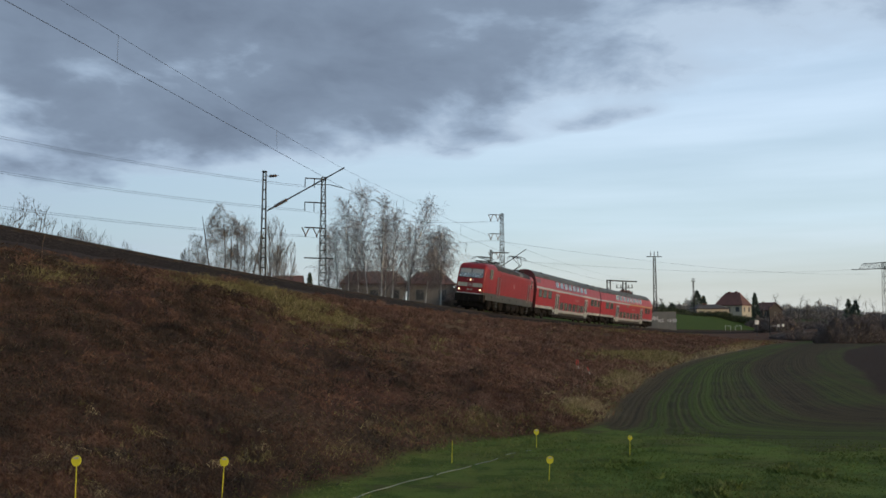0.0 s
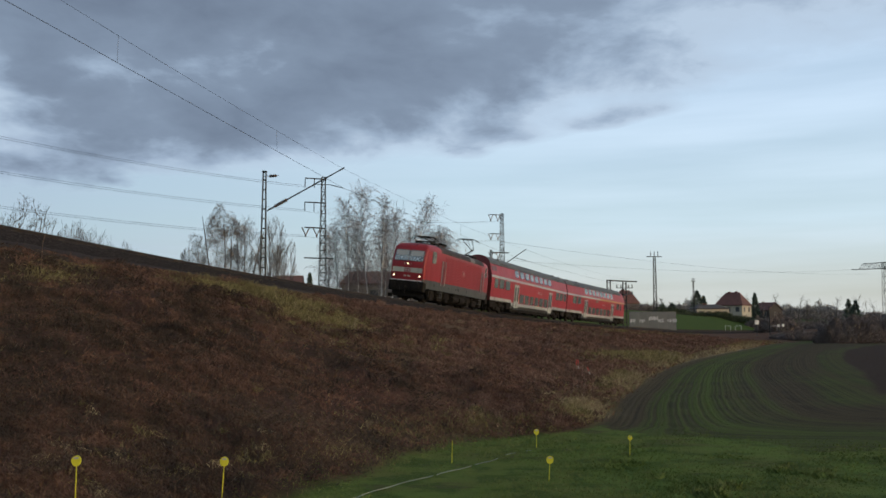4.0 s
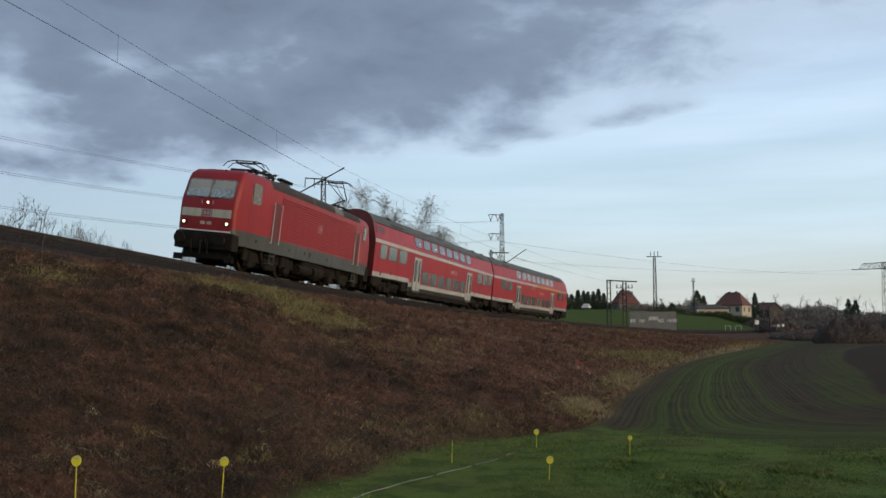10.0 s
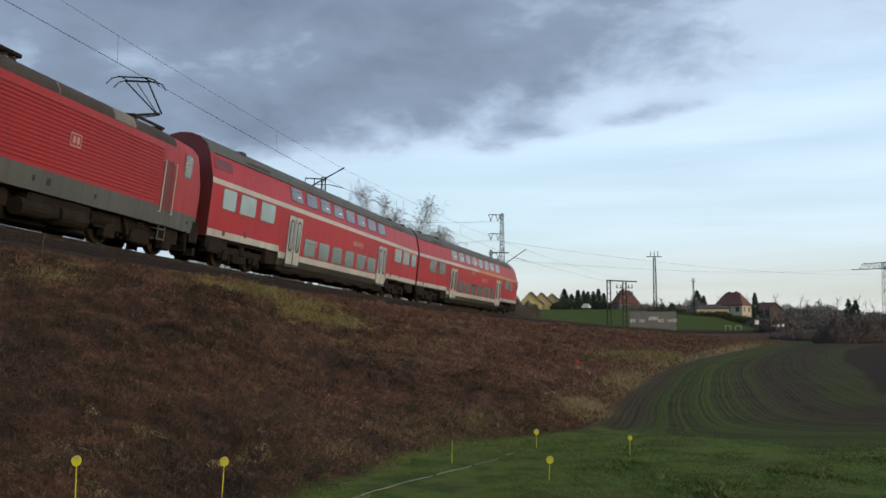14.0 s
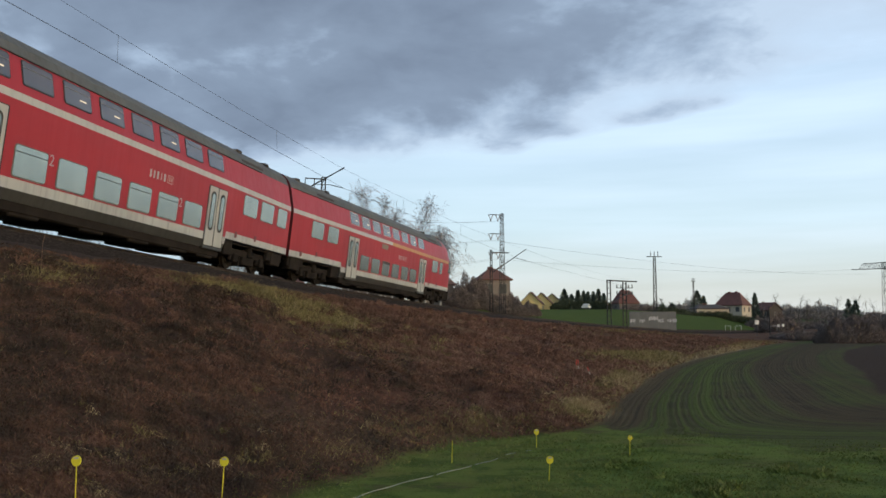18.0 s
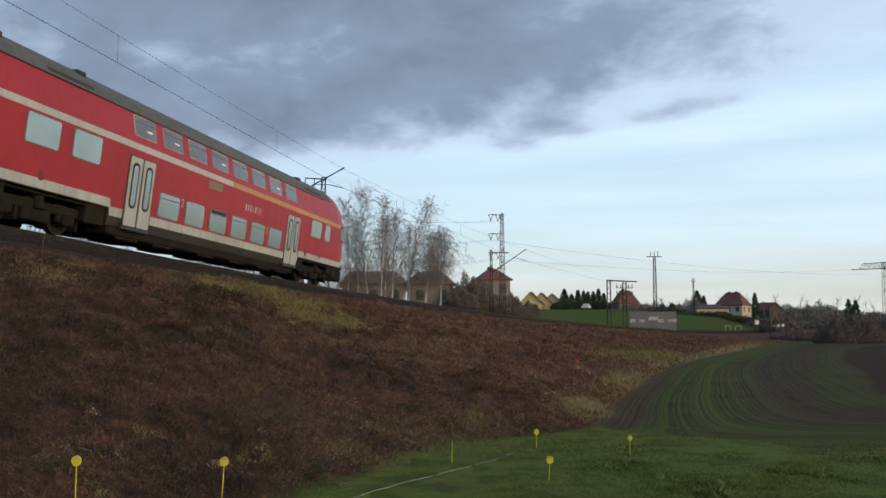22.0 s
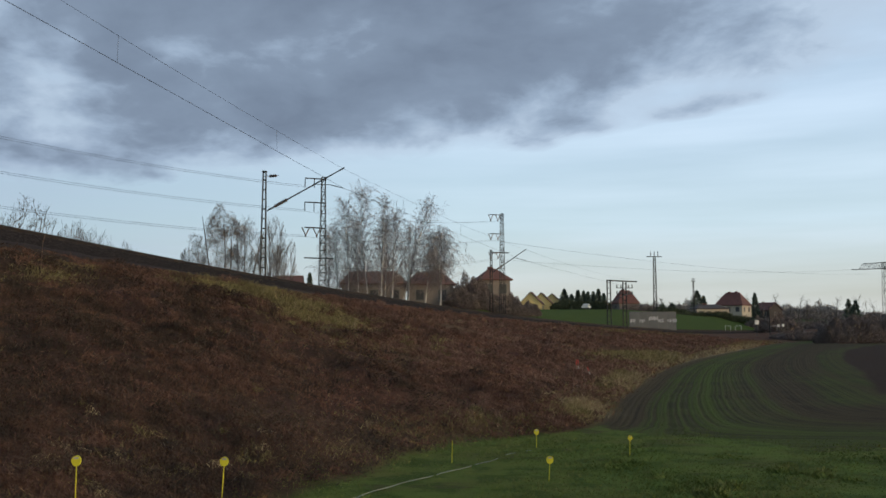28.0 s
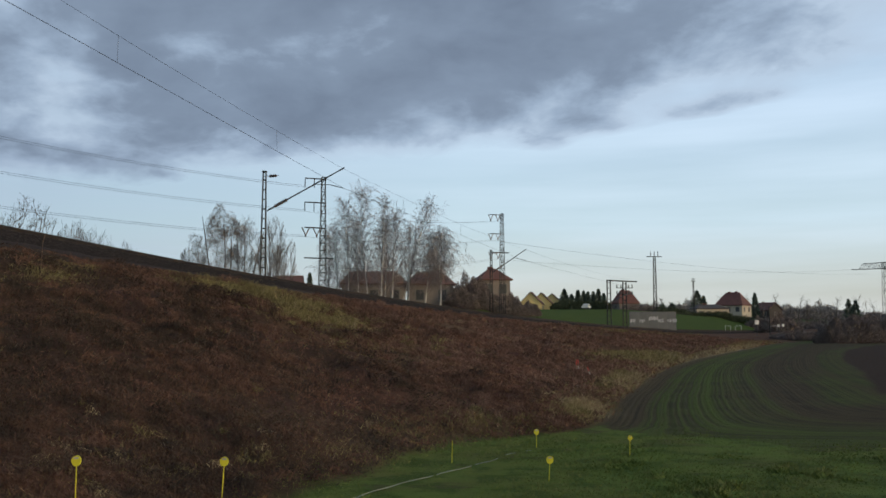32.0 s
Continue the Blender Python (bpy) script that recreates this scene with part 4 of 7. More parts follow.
        for u in (7.60, 19.70 if control else 19.57):
            # double door: two cream leaves, each with a tall oval pane
            side_plate("door_frame", u, 1.86, 1.50, 2.20, L, M_RUBBER, coach, 1.386, 0.006, 0.05, 0, side)
            for q in (-0.362, 0.362):
                leaf = side_plate("door_leaf", u + q, 1.86, 0.635, 2.14, L, M_CREAM, coach, 1.392, 0.022, 0.04, 0, side, "cream door leaf with a tall oval window")
                side_plate("seal", u + q, 2.05, 0.38, 1.42, L, M_RUBBER, leaf, 1.414, 0.006, 0.17, 0, side)
                side_plate("pane", u + q, 2.05, 0.24, 1.26, L, M_GLASS, leaf, 1.420, 0.004, 0.125, 0, side)
            box("door_step", L / 2 - u - 0.75, L / 2 - u + 0.75, min(side * 1.15, side * 1.42), max(side * 1.15, side * 1.42), 0.66, 0.76, M_SKIRT, coach, bevel=0.02)
        # lettering as plain bars, class numbers
        x = 14.9
        for i, w in enumerate((0.17, 0.14, 0.17, 0.07, 0.18)):
            side_plate("name_bar", x + 0.215 * i, 2.60, w * 0.62, 0.25, L, M_CREAM, coach, 1.391, 0.004, 0.02, 0, side)
        side_plate("emblem", x + 1.22, 2.60, 0.36, 0.27, L, M_EMBLEM, coach, 1.391, 0.005, 0.03, 0, side)
        side_plate("emblem_field", x + 1.22, 2.60, 0.30, 0.21, L, M_RED, coach, 1.397, 0.003, 0.02, 0, side)
        for q in (-0.065, 0.065):
            side_plate("emblem_bar", x + 1.22 + q, 2.60, 0.075, 0.14, L, M_EMBLEM, coach, 1.401, 0.003, 0.02, 0, side)
        for u, txt in (((10.12, "2"), (16.93, "2")) if not control else ((10.15, "2"), (17.0, "1"))):
            text_plate(txt, coach, L / 2 - u + (0.07 if side > 0 else -0.07), 1.395, 1.84, 0.42, M_CREAM, side)
        if control:
            side_plate("destination_display", 12.3, 2.95, 1.05, 0.28, L, M_DISPLAY, coach, 1.388, 0.012, 0.02, 0, side)
        # frames, boxes and pipes beside the bogies
        for u in (1.2, L - 1.2 if not control else 25.4):
            box("end_skirt", L / 2 - u - 0.8, L / 2 - u + 0.8, side * 1.2 - 0.08, side * 1.2 + 0.08, 0.78, 1.20, M_BLACK, coach, bevel=0.02)
    for u0, u1 in ((0.55, 1.6), (5.2, 6.1)) + (((20.7, 21.4), (25.2, 25.8)) if control else ((20.7, 21.4), (25.2, 26.2))):
        for y in (-1, 1):
            box("equipment_case", L / 2 - u1, L / 2 - u0, y * 1.12 - 0.2, y * 1.12 + 0.2, 0.62, 1.19, M_UNDER, coach, bevel=0.03)
    for y in (-1, 1):
        for u in (3.4, 23.4):
            rod("air_pipe", (L / 2 - u - 2.2, y * 1.24, 1.12), (L / 2 - u + 2.2, y * 1.24, 1.12), 0.035, M_UNDER, coach)
    box("underframe", L / 2 - 20.4, L / 2 - 6.4, -1.28, 1.28, 0.42, 0.75, M_BLACK, coach, bevel=0.05)
    for u in (7.5, 9.6, 12.5, 15.0, 17.5, 19.4):
        box("equipment_box", L / 2 - u - 0.6, L / 2 - u + 0.6, -1.25, 1.25, 0.34, 0.5, M_BLACK, coach, bevel=0.04)
    wm = WHEELSET_COACH
    for u in (3.4, 3.4 + 20.0) if not control else (3.5, 23.5):
        bogie(coach, L / 2 - u, 2.5, 0.46, wm)
        box("bogie_well", L / 2 - u - 2.4, L / 2 - u + 2.4, -1.1, 1.1, 1.10, 1.24, M_BLACK, coach)
    buffers(coach, L / 2 - 0.36, 1)
    if not control:
        buffers(coach, -L / 2 + 0.36, -1)
        for sg in (1, -1):
            box("gangway", sg * (L / 2 - 0.21), sg * (L / 2 - 0.02), -0.55, 0.55, 1.1, 3.2, M_RUBBER, coach, bevel=0.08)
    else:
        box("gangway", L / 2 - 0.21, L / 2 - 0.02, -0.55, 0.55, 1.1, 3.2, M_RUBBER, coach, bevel=0.08)
        box("cab_apron", L / 2 - 26.98, L / 2 - 25.1, -1.22, 1.22, 0.48, 1.1, M_BLACK, coach, bevel=0.08)
        buffers(coach, L / 2 - 26.95, -1)
        # windscreen, lamps
        verts, faces = plate_mesh(rounded(1.75, 0.62, 0.1), 0.02)
        mm = Matrix.Translation((L / 2 - 26.98, 0, 2.80)) @ Matrix.Rotation(radians(90), 4, "Z") @ Matrix.Rotation(radians(6), 4, "X")
        ws = raw("windscreen", [mm @ Vector(v) for v in verts], faces, M_RUBBER, coach)
        verts, faces = plate_mesh(rounded(1.66, 0.54, 0.08), 0.01)
        raw("pane", [mm @ (Vector(v) + Vector((0, 0.021, 0))) for v in verts], faces, M_GLASS_DARK, ws)
        for y in (-0.72, 0.72):
            rod("tail_lamp", (L / 2 - 26.97, y, 1.6), (L / 2 - 27.05, y, 1.6), 0.09, M_TAIL, coach, "lit red tail lamp", sides=14)
    # roof vents and seams
    for u in ((3.4, 22.2, 24.9) if not control else (1.6, 5.0, 21.2)):
        for y in (-0.58, 0.58):
            box("roof_vent", L / 2 - u - 0.2, L / 2 - u + 0.2, y - 0.16, y + 0.16, 4.76, 4.93, M_ROOF_DARK, coach, bevel=0.04)
    for u in ((4.2, 22.9) if not control else (4.2, 22.3)):
        for side in (1, -1):
            side_plate("roof_grille", u, 4.47, 2.0, 0.10, L, M_ROOF_DARK, coach, side_y(4.47) - 0.004, 0.014, 0.02, 29, side)
    for sg in (1, -1):
        pts = [(L / 2 - u, sg * 1.12, 4.31) for u in np.linspace(0.5, 23.6, 12)]
        v, f = tube_path(pts, 0.022, 4)
        raw("gutter", v, f, M_ROOF_DARK, coach)
    tagged(coach, "red double-deck control coach with sloping cab end" if control else "red double-deck passenger coach with cream doors", "railway coach", "coaches of the train")
    return coach


M_GLASS_UP = worn("upper_glass", (0.25, 0.225, 0.20), (0.19, 0.172, 0.155), 0.14, 0.7, 0.8, 0.05, bump=0.01)
M_DISPLAY = worn("display_panel", (0.20, 0.165, 0.12), (0.16, 0.135, 0.10), 0.5, 5.0)
M_TAIL = glow("tail_lens", (1.0, 0.05, 0.03), 1.5)
WHEELSET_COACH = wheelset_mesh(0.46)
locomotive = build_locomotive()
coach = deck_coach("double_deck_coach", 26.80, False)
control_coach = deck_coach("control_coach", 27.26, True)

# seconds and station of the front buffers
RUN = [(0, -32.16), (3, -21.33), (6, -9.29), (6.5, -7.13), (7, -5.02), (7.5, -2.81), (8, -0.55), (8.5, 1.74), (9, 4.13), (9.5, 6.43), (10, 8.74), (10.5, 11.12), (11, 13.51), (11.5, 15.36), (12, 17.61),
       (12.5, 19.80), (13, 22.26), (13.5, 24.87), (14, 27.38), (14.5, 29.70), (16.5, 38.98), (17, 41.57), (17.5, 44.15), (18, 46.69), (18.5, 48.72), (19, 51.27), (19.5, 53.81), (20, 56.34), (20.5, 59.01),
       (21, 61.57), (21.5, 63.90), (22, 66.55), (22.5, 69.14), (23, 71.69), (23.5, 74.40), (24, 77.05), (24.5, 79.29), (25, 81.91), (25.5, 84.21), (27.5, 94.7), (32, 118.5)]


def station(t):
    """Smooth interpolation of the run."""
    ts, ss = [r[0] for r in RUN], [r[1] for r in RUN]
    i = min(max(int(np.searchsorted(ts, t, side="right")) - 1, 0), len(ts) - 2)

    def rate(k):
        if k in (0, len(ts) - 1):
            j = 0 if k == 0 else len(ts) - 2
            return (ss[j + 1] - ss[j]) / (ts[j + 1] - ts[j])
        return (ss[k + 1] - ss[k - 1]) / (ts[k + 1] - ts[k - 1])

    h = ts[i + 1] - ts[i]
    x = (t - ts[i]) / h
    return ((1 + 2 * x) * (1 - x) ** 2 * ss[i] + x * (1 - x) ** 2 * h * rate(i) + x * x * (3 - 2 * x) * ss[i + 1] + x * x * (x - 1) * h * rate(i + 1))


def vehicle_pose(front, start, length, pa, pb):
    """Pose of a vehicle whose end lies start metres behind the train's front, carried at the two pivots pa and pb."""
    a, b = on_track(front - pa), on_track(front - pb)
    d = (a - b).normalized()
    n = Vector((-d.y, d.x, 0)).normalized()
    up = d.cross(n)
    n2 = n * math.cos(CANT) - up * math.sin(CANT)
    up2 = up * math.cos(CANT) + n * math.sin(CANT)
    o = a + d * (pa - start - length / 2)
    m = Matrix((d, n2, up2)).transposed().to_4x4()
    m.translation = o
    return m


def motions():
    for ob, start, length, pa, pb in ((locomotive, 0.0, 16.64, 4.02, 12.62), (coach, 16.64, 26.80, 20.04, 40.04), (control_coach, 43.44, 27.26, 46.94, 66.94)):
        walk(ob, [(t / 4, vehicle_pose(station(t / 4), start, length, pa, pb)) for t in range(129)])
    ticks = [i / 10 for i in range(321)]
    way = [station(t) for t in ticks]
    for ob, r, place in WHEELS:
        walk(ob, [(t, Matrix.Translation(place) @ Matrix.Rotation((w - way[0]) / r, 4, "Y")) for t, w in zip(ticks, way)])
    # the wind carries the clouds across and towards the camera
    walk(cloud_layer, [(t, pose(0.472 * CLOUD_BASE * t / 32, -0.27 * CLOUD_BASE * t / 32, CLOUD_BASE)) for t in (0.0, 16.0, 32.0)])


# ---------------------------------------------------------------- sky
def build_haze():
    """High thin haze before the sky: brighter and warmer towards the horizon, with long faint streaks."""
    R = 4800.0
    az = np.radians(np.linspace(-105, 62, 60))
    el = np.radians(np.linspace(-0.5, 88, 34))
    verts, faces = [], []
    for e in el:
        for a in az:
            verts.append((R * math.cos(e) * math.sin(a), R * math.cos(e) * math.cos(a), R * math.sin(e)))
    n = len(az)
    for i in range(len(el) - 1):
        for j in range(n - 1):
            faces.append((i * n + j, i * n + j + 1, (i + 1) * n + j + 1, (i + 1) * n + j))
    k = Nodes("haze")
    nd = k.t.nodes.new("ShaderNodeVectorMath")
    nd.operation = "NORMALIZE"
    k.set(nd.inputs[0], k.n("ShaderNodeTexCoord").outputs["Object"])
    d = nd.outputs[0]
    xyz = k.n("ShaderNodeSeparateXYZ", Vector=d)
    low = k.n("ShaderNodeMapping", Vector=d)
    low.inputs["Scale"].default_value = (1.2, 1.2, 13.0)
    low.inputs["Rotation"].default_value = (0.0, 0.10, 0.0)
    streak = k.noise(low.outputs[0], 2.2, 4.0, 0.45)
    veil = k.ramp(streak, [(0.35, 0.66), (0.7, 0.95)])
    haze = k.ramp(xyz.outputs[2], [(0.0, (0.345, 0.352, 0.330)), (0.05, (0.348, 0.378, 0.386)), (0.12, (0.322, 0.402, 0.456)), (0.25, (0.335, 0.420, 0.515)), (0.45, (0.275, 0.355, 0.465))])
    side = k.n("ShaderNodeMapRange", Value=xyz.outputs[0])
    side.inputs["From Min"].default_value, side.inputs["From Max"].default_value = 0.02, -0.42
    haze = k.mix(side.outputs[0], haze, (0.225, 0.278, 0.345))
    ve = k.n("ShaderNodeEmission", Color=haze, Strength=1.0)
    tr = k.n("ShaderNodeBsdfTransparent")
    a = k.n("ShaderNodeMixShader", Fac=veil)
    k.t.links.new(tr.outputs[0], a.inputs[1])
    k.t.links.new(ve.outputs[0], a.inputs[2])
    k.t.links.new(a.outputs[0], k.out.inputs[0])
    k.mat.cycles.emission_sampling = "NONE"
    ob = raw("backdrop", verts, faces, k.mat)
    ob.data.polygons.foreach_set("use_smooth", [True] * len(ob.data.polygons))
    return tagged(ob, "pale blue hazy winter sky, creamy towards the horizon", "sky", kind="structure")


CLOUD_BASE = 600.0
# the rim of the cloud bank: x and y over the cloud base
BANK_RIM = [(-4.0, 5.5), (-2.85, 5.4), (-2.3, 5.1), (-1.99, 5.06), (-1.59, 5.15), (-1.16, 5.07), (-0.72, 5.02), (-0.41, 4.74), (0.1, 4.16), (0.3, 3.86), (0.46, 3.58), (0.61, 3.37), (0.94, 2.92), (2.0, 2.2), (4.0, 1.8)]
# single scraps and gaps: x, y, half widths, strength
SCRAPS = [(0.70, 4.17, 0.16, 0.16, 0.64), (0.84, 3.93, 0.15, 0.15, 0.64), (0.29, 4.40, 0.24, 0.26, 0.46), (0.08, 4.85, 0.14, 0.22, 0.44), (0.85, 3.35, 0.30, 0.30, 0.24),
          (-1.95, 3.55, 0.14, 0.24, -0.42), (-2.18, 4.20, 0.18, 0.26, -0.45), (-1.43, 3.23, 0.10, 0.16, -0.12), (-2.75, 5.05, 0.4, 0.35, 0.12), (-2.24, 5.80, 0.14, 0.22, 0.20), (-1.45, 2.95, 0.20, 0.16, 0.22), (-0.9, 4.2, 0.9, 0.7, 0.22)]


def build_clouds():
    """A flat bank of low clouds with torn scraps along its rim."""
    w, H = 4700.0, CLOUD_BASE
    k = Nodes("cloud")
    m = k.n("ShaderNodeMapping", Vector=k.n("ShaderNodeTexCoord").outputs["Object"])
    m.inputs["Scale"].default_value = (1 / H, 1 / H, 0.0)
    p = m.outputs[0]
    xyz = k.n("ShaderNodeSeparateXYZ", Vector=p)
    X, Y = xyz.outputs[0], xyz.outputs[1]
    # billows are nearly as tall as they are wide, seen from below
    lay = k.t.nodes.new("ShaderNodeVectorMath")
    lay.operation = "ADD"
    k.set(lay.inputs[0], p)
    lay.inputs[1].default_value = (0.236, -0.135, 1.0)
    nd = k.t.nodes.new("ShaderNodeVectorMath")
    nd.operation = "NORMALIZE"
    k.set(nd.inputs[0], lay.outputs[0])
    d = nd.outputs[0]
    flat = k.t.nodes.new("ShaderNodeVectorMath")
    flat.operation = "SCALE"
    k.set(flat.inputs[0], d)
    k.set(flat.inputs["Scale"], k.math("DIVIDE", 1.0, k.math("ADD", k.n("ShaderNodeSeparateXYZ", Vector=d).outputs[2], 0.30)))
    warp = k.n("ShaderNodeTexNoise", Vector=flat.outputs[0], Scale=2.4, Detail=3.0)
    wv = k.t.nodes.new("ShaderNodeVectorMath")
    wv.operation = "MULTIPLY_ADD"
    k.set(wv.inputs[0], warp.outputs["Color"])
    wv.inputs[1].default_value = (0.16, 0.16, 0.16)
    k.set(wv.inputs[2], flat.outputs[0])
    big = k.noise(wv.outputs[0], 2.6, 6.0, 0.52)
    fine = k.noise(wv.outputs[0], 8.5, 6.0, 0.58)
    rim = k.ramp(k.math("DIVIDE", k.math("ADD", X, 4.0), 8.0), [((x + 4.0) / 8.0, y / 8.0) for x, y in BANK_RIM])
    lift = k.math("MULTIPLY", k.math("SUBTRACT", k.math("MULTIPLY", rim, 8.0), Y), 0.55)
    lift = k.math("MAXIMUM", k.math("MINIMUM", lift, 0.50), -0.75)
    for cx, cy, rx, ry, amp in SCRAPS:
        ex = k.math("POWER", k.math("ABSOLUTE", k.math("DIVIDE", k.math("SUBTRACT", X, cx), rx)), 2.0)
        ey = k.math("POWER", k.math("ABSOLUTE", k.math("DIVIDE", k.math("SUBTRACT", Y, cy), ry)), 2.0)
        lump = k.math("DIVIDE", amp, k.math("ADD", 1.0, k.math("POWER", k.math("ADD", ex, ey), 1.5)))
        lift = k.math("ADD", lift, lump)
    body = k.math("ADD", lift, k.math("ADD", k.math("MULTIPLY", k.math("SUBTRACT", big, 0.5), 1.25), k.math("MULTIPLY", k.math("SUBTRACT", fine, 0.5), 0.46)))
    mask = k.ramp(k.math("ADD", body, 0.5), [(0.22, 0.0), (0.36, 0.42), (0.58, 0.97)])
    mask = k.math("MULTIPLY", mask, k.ramp(k.math("DIVIDE", Y, 8.0), [(0.74, 1.0), (0.86, 0.0)]))
    tone = k.math("ADD", k.math("MULTIPLY", big, 0.55), k.math("ADD", k.math("MULTIPLY", k.math("ADD", k.math("MULTIPLY", fine, 0.65), 0.175), 0.26), k.math("MULTIPLY", k.math("MAXIMUM", k.math("MINIMUM", body, 0.5), -0.2), 0.32)))
    # cloud tones turn paler towards the east
    thin = k.n("ShaderNodeMapRange", Value=X)
    thin.inputs["From Min"].default_value, thin.inputs["From Max"].default_value = -0.3, 0.9
    thin.inputs["To Min"].default_value, thin.inputs["To Max"].default_value = -0.012, 0.075
    tone = k.math("SUBTRACT", tone, thin.outputs[0])
    col = k.ramp(tone, [(0.34, (0.245, 0.305, 0.380)), (0.45, (0.167, 0.216, 0.285)), (0.54, (0.114, 0.148, 0.201)), (0.68, (0.080, 0.104, 0.146))])
    em = k.n("ShaderNodeEmission", Color=col, Strength=1.0)
    tr = k.n("ShaderNodeBsdfTransparent")
    b = k.n("ShaderNodeMixShader", Fac=mask)
    k.t.links.new(tr.outputs[0], b.inputs[1])
    k.t.links.new(em.outputs[0], b.inputs[2])
    k.t.links.new(b.outputs[0], k.out.inputs[0])
    k.mat.cycles.emission_sampling = "NONE"
    ob = raw("cloud_layer", [(-w, -300, 0), (w, -300, 0), (w, w, 0), (-w, w, 0)], [(0, 1, 2, 3)], k.mat)
    return tagged(ob, "dark grey rain clouds drifting over pale blue sky", "clouds", kind="structure")


build_haze()
cloud_layer = build_clouds()


# ---------------------------------------------------------------- overhead line
def lattice(name, w0, w1, h, bars, mat, parent=None, r=0.035, single=False):
    """An upright lattice mast: four legs, with rungs and diagonals; the base is at z = 0."""
    mast = group_empty(name) if parent is None else parent
    for sx in (-1, 1):
        for sy in (-1, 1):
            rod("leg", (sx * w0 / 2, sy * w0 / 2, 0), (sx * w1 / 2, sy * w1 / 2, h), r, mat, mast, sides=4)
    bm = bmesh.new()

    def bar(name, p, q, rr):
        if single:
            rod(name, p, q, rr, mat, mast, sides=4)
        else:
            add_rod(bm, p, q, rr, sides=4)

    for i in range(bars):
        z, z2 = h * i / bars, h * (i + 1) / bars
        a, b = w0 + (w1 - w0) * i / bars, w0 + (w1 - w0) * (i + 1) / bars
        q = 1 if i % 2 else -1
        for sgn in (-1, 1):
            bar("rung", (-b / 2, sgn * b / 2, z2), (b / 2, sgn * b / 2, z2), r * 0.7)
            bar("rung", (sgn * b / 2, -b / 2, z2), (sgn * b / 2, b / 2, z2), r * 0.7)
            bar("brace", (-q * a / 2, sgn * a / 2, z), (q * b / 2, sgn * b / 2, z2), r * 0.55)
            bar("brace", (sgn * a / 2, -q * a / 2, z), (sgn * b / 2, q * b / 2, z2), r * 0.55)
    if single:
        bm.free()
    else:
        tagged(part("lattice_web", bm, mat, mast), kind="stuff")
    return mast


SUPPORTS = (-95.0, -50.5, -7.0, 38.0, 83.0, 128.0)
CONTACT, MESSENGER = 5.94, 7.10


def ladder_mast(s, lat=-4.9, top=7.15):
    """A flat steel mast of two channels with rungs, and its cantilever over the track."""
    foot = on_track(s, lat, 0)
    foot.z = ground_z(foot.x, foot.y) - 0.1
    head = on_track(s, 0, 0)
    m = group_empty("catenary_mast", Matrix.Translation(foot))
    H = np.interp(s, S, TZ) + top - foot.z
    across = (on_track(s, 1, 0) - on_track(s, 0, 0)).normalized()
    along = Vector((0, 0, 1)).cross(across)
    for sg in (-1, 1):
        bm = bmesh.new()
        b0, b1 = across * (0.19 * sg), across * (0.085 * sg)
        add_rod(bm, b0, Vector((0, 0, H)) + b1, 0.062, 0.048, 4)
        part("post", bm, M_MAST, m)
    for i in range(13):
        z = 0.5 + i * (H - 0.7) / 12.5
        w = 0.19 - 0.105 * z / H
        bm = bmesh.new()
        add_rod(bm, across * -w + Vector((0, 0, z)), across * w + Vector((0, 0, z)), 0.04, sides=4)
        part("rung", bm, M_MAST, m)
    box("cap", -0.13, 0.13, -0.13, 0.13, H - 0.03, H + 0.05, M_MAST, m)
    zc, zm = head.z + CONTACT - foot.z, head.z + MESSENGER - foot.z
    arm0, arm1 = across * 0.2 + Vector((0, 0, zm - 2.25)), across * (-lat + 0.1) + Vector((0, 0, zm + 0.03))
    dv = arm1 - arm0
    bm = bmesh.new()
    add_rod(bm, arm0, arm0 + dv * 0.10, 0.05, 0.05)
    add_rod(bm, arm0 + dv * 0.28, arm1, 0.045, 0.04)
    part("cantilever", bm, M_GALV, m)
    bm = bmesh.new()
    add_rod(bm, arm0 + dv * 0.10, arm0 + dv * 0.28, 0.05, 0.05)
    for i in range(6):
        p = arm0 + dv * (0.11 + 0.027 * i)
        add_rod(bm, p, p + dv.normalized() * 0.07, 0.12, 0.09, 8)
    part("insulator", bm, M_INSULATOR, m)
    st0, st1 = across * (-lat - 0.75) + Vector((0, 0, zc + 0.25)), across * (-lat + 0.05) + Vector((0, 0, zc + 0.02))
    bm = bmesh.new()
    add_rod(bm, arm0 + dv * 0.62, st0, 0.02)
    add_rod(bm, st0, st1, 0.025)
    part("steady_arm", bm, M_GALV, m)
    bm = bmesh.new()
    add_rod(bm, Vector((0, 0, H - 0.25)), across * 0.9 + Vector((0, 0, H - 0.28)), 0.02)
    for i in range(4):
        p = across * (0.35 + 0.12 * i) + Vector((0, 0, H - 0.27))
        add_rod(bm, p, p + across * 0.06, 0.10, 0.07, 8)
    part("line_insulator", bm, M_INSULATOR, m)
    return tagged(m, "dark steel catenary mast with a long cantilever", "catenary mast", "masts along the track")


for s in SUPPORTS:
    if s not in (-95.0,):
        ladder_mast(s, -3.75 if s == -50.5 else -4.9)


def wire(name, pts, r, mat=M_WIRE):
    v, f = tube_path(pts, r, 4)
    ob = raw(name, v, f, mat)
    return ob


def sagging(a, b, sag, n=14):
    a, b = Vector(a), Vector(b)
    return [a.lerp(b, i / n) - Vector((0, 0, sag * 4 * (i / n) * (1 - i / n))) for i in range(n + 1)]


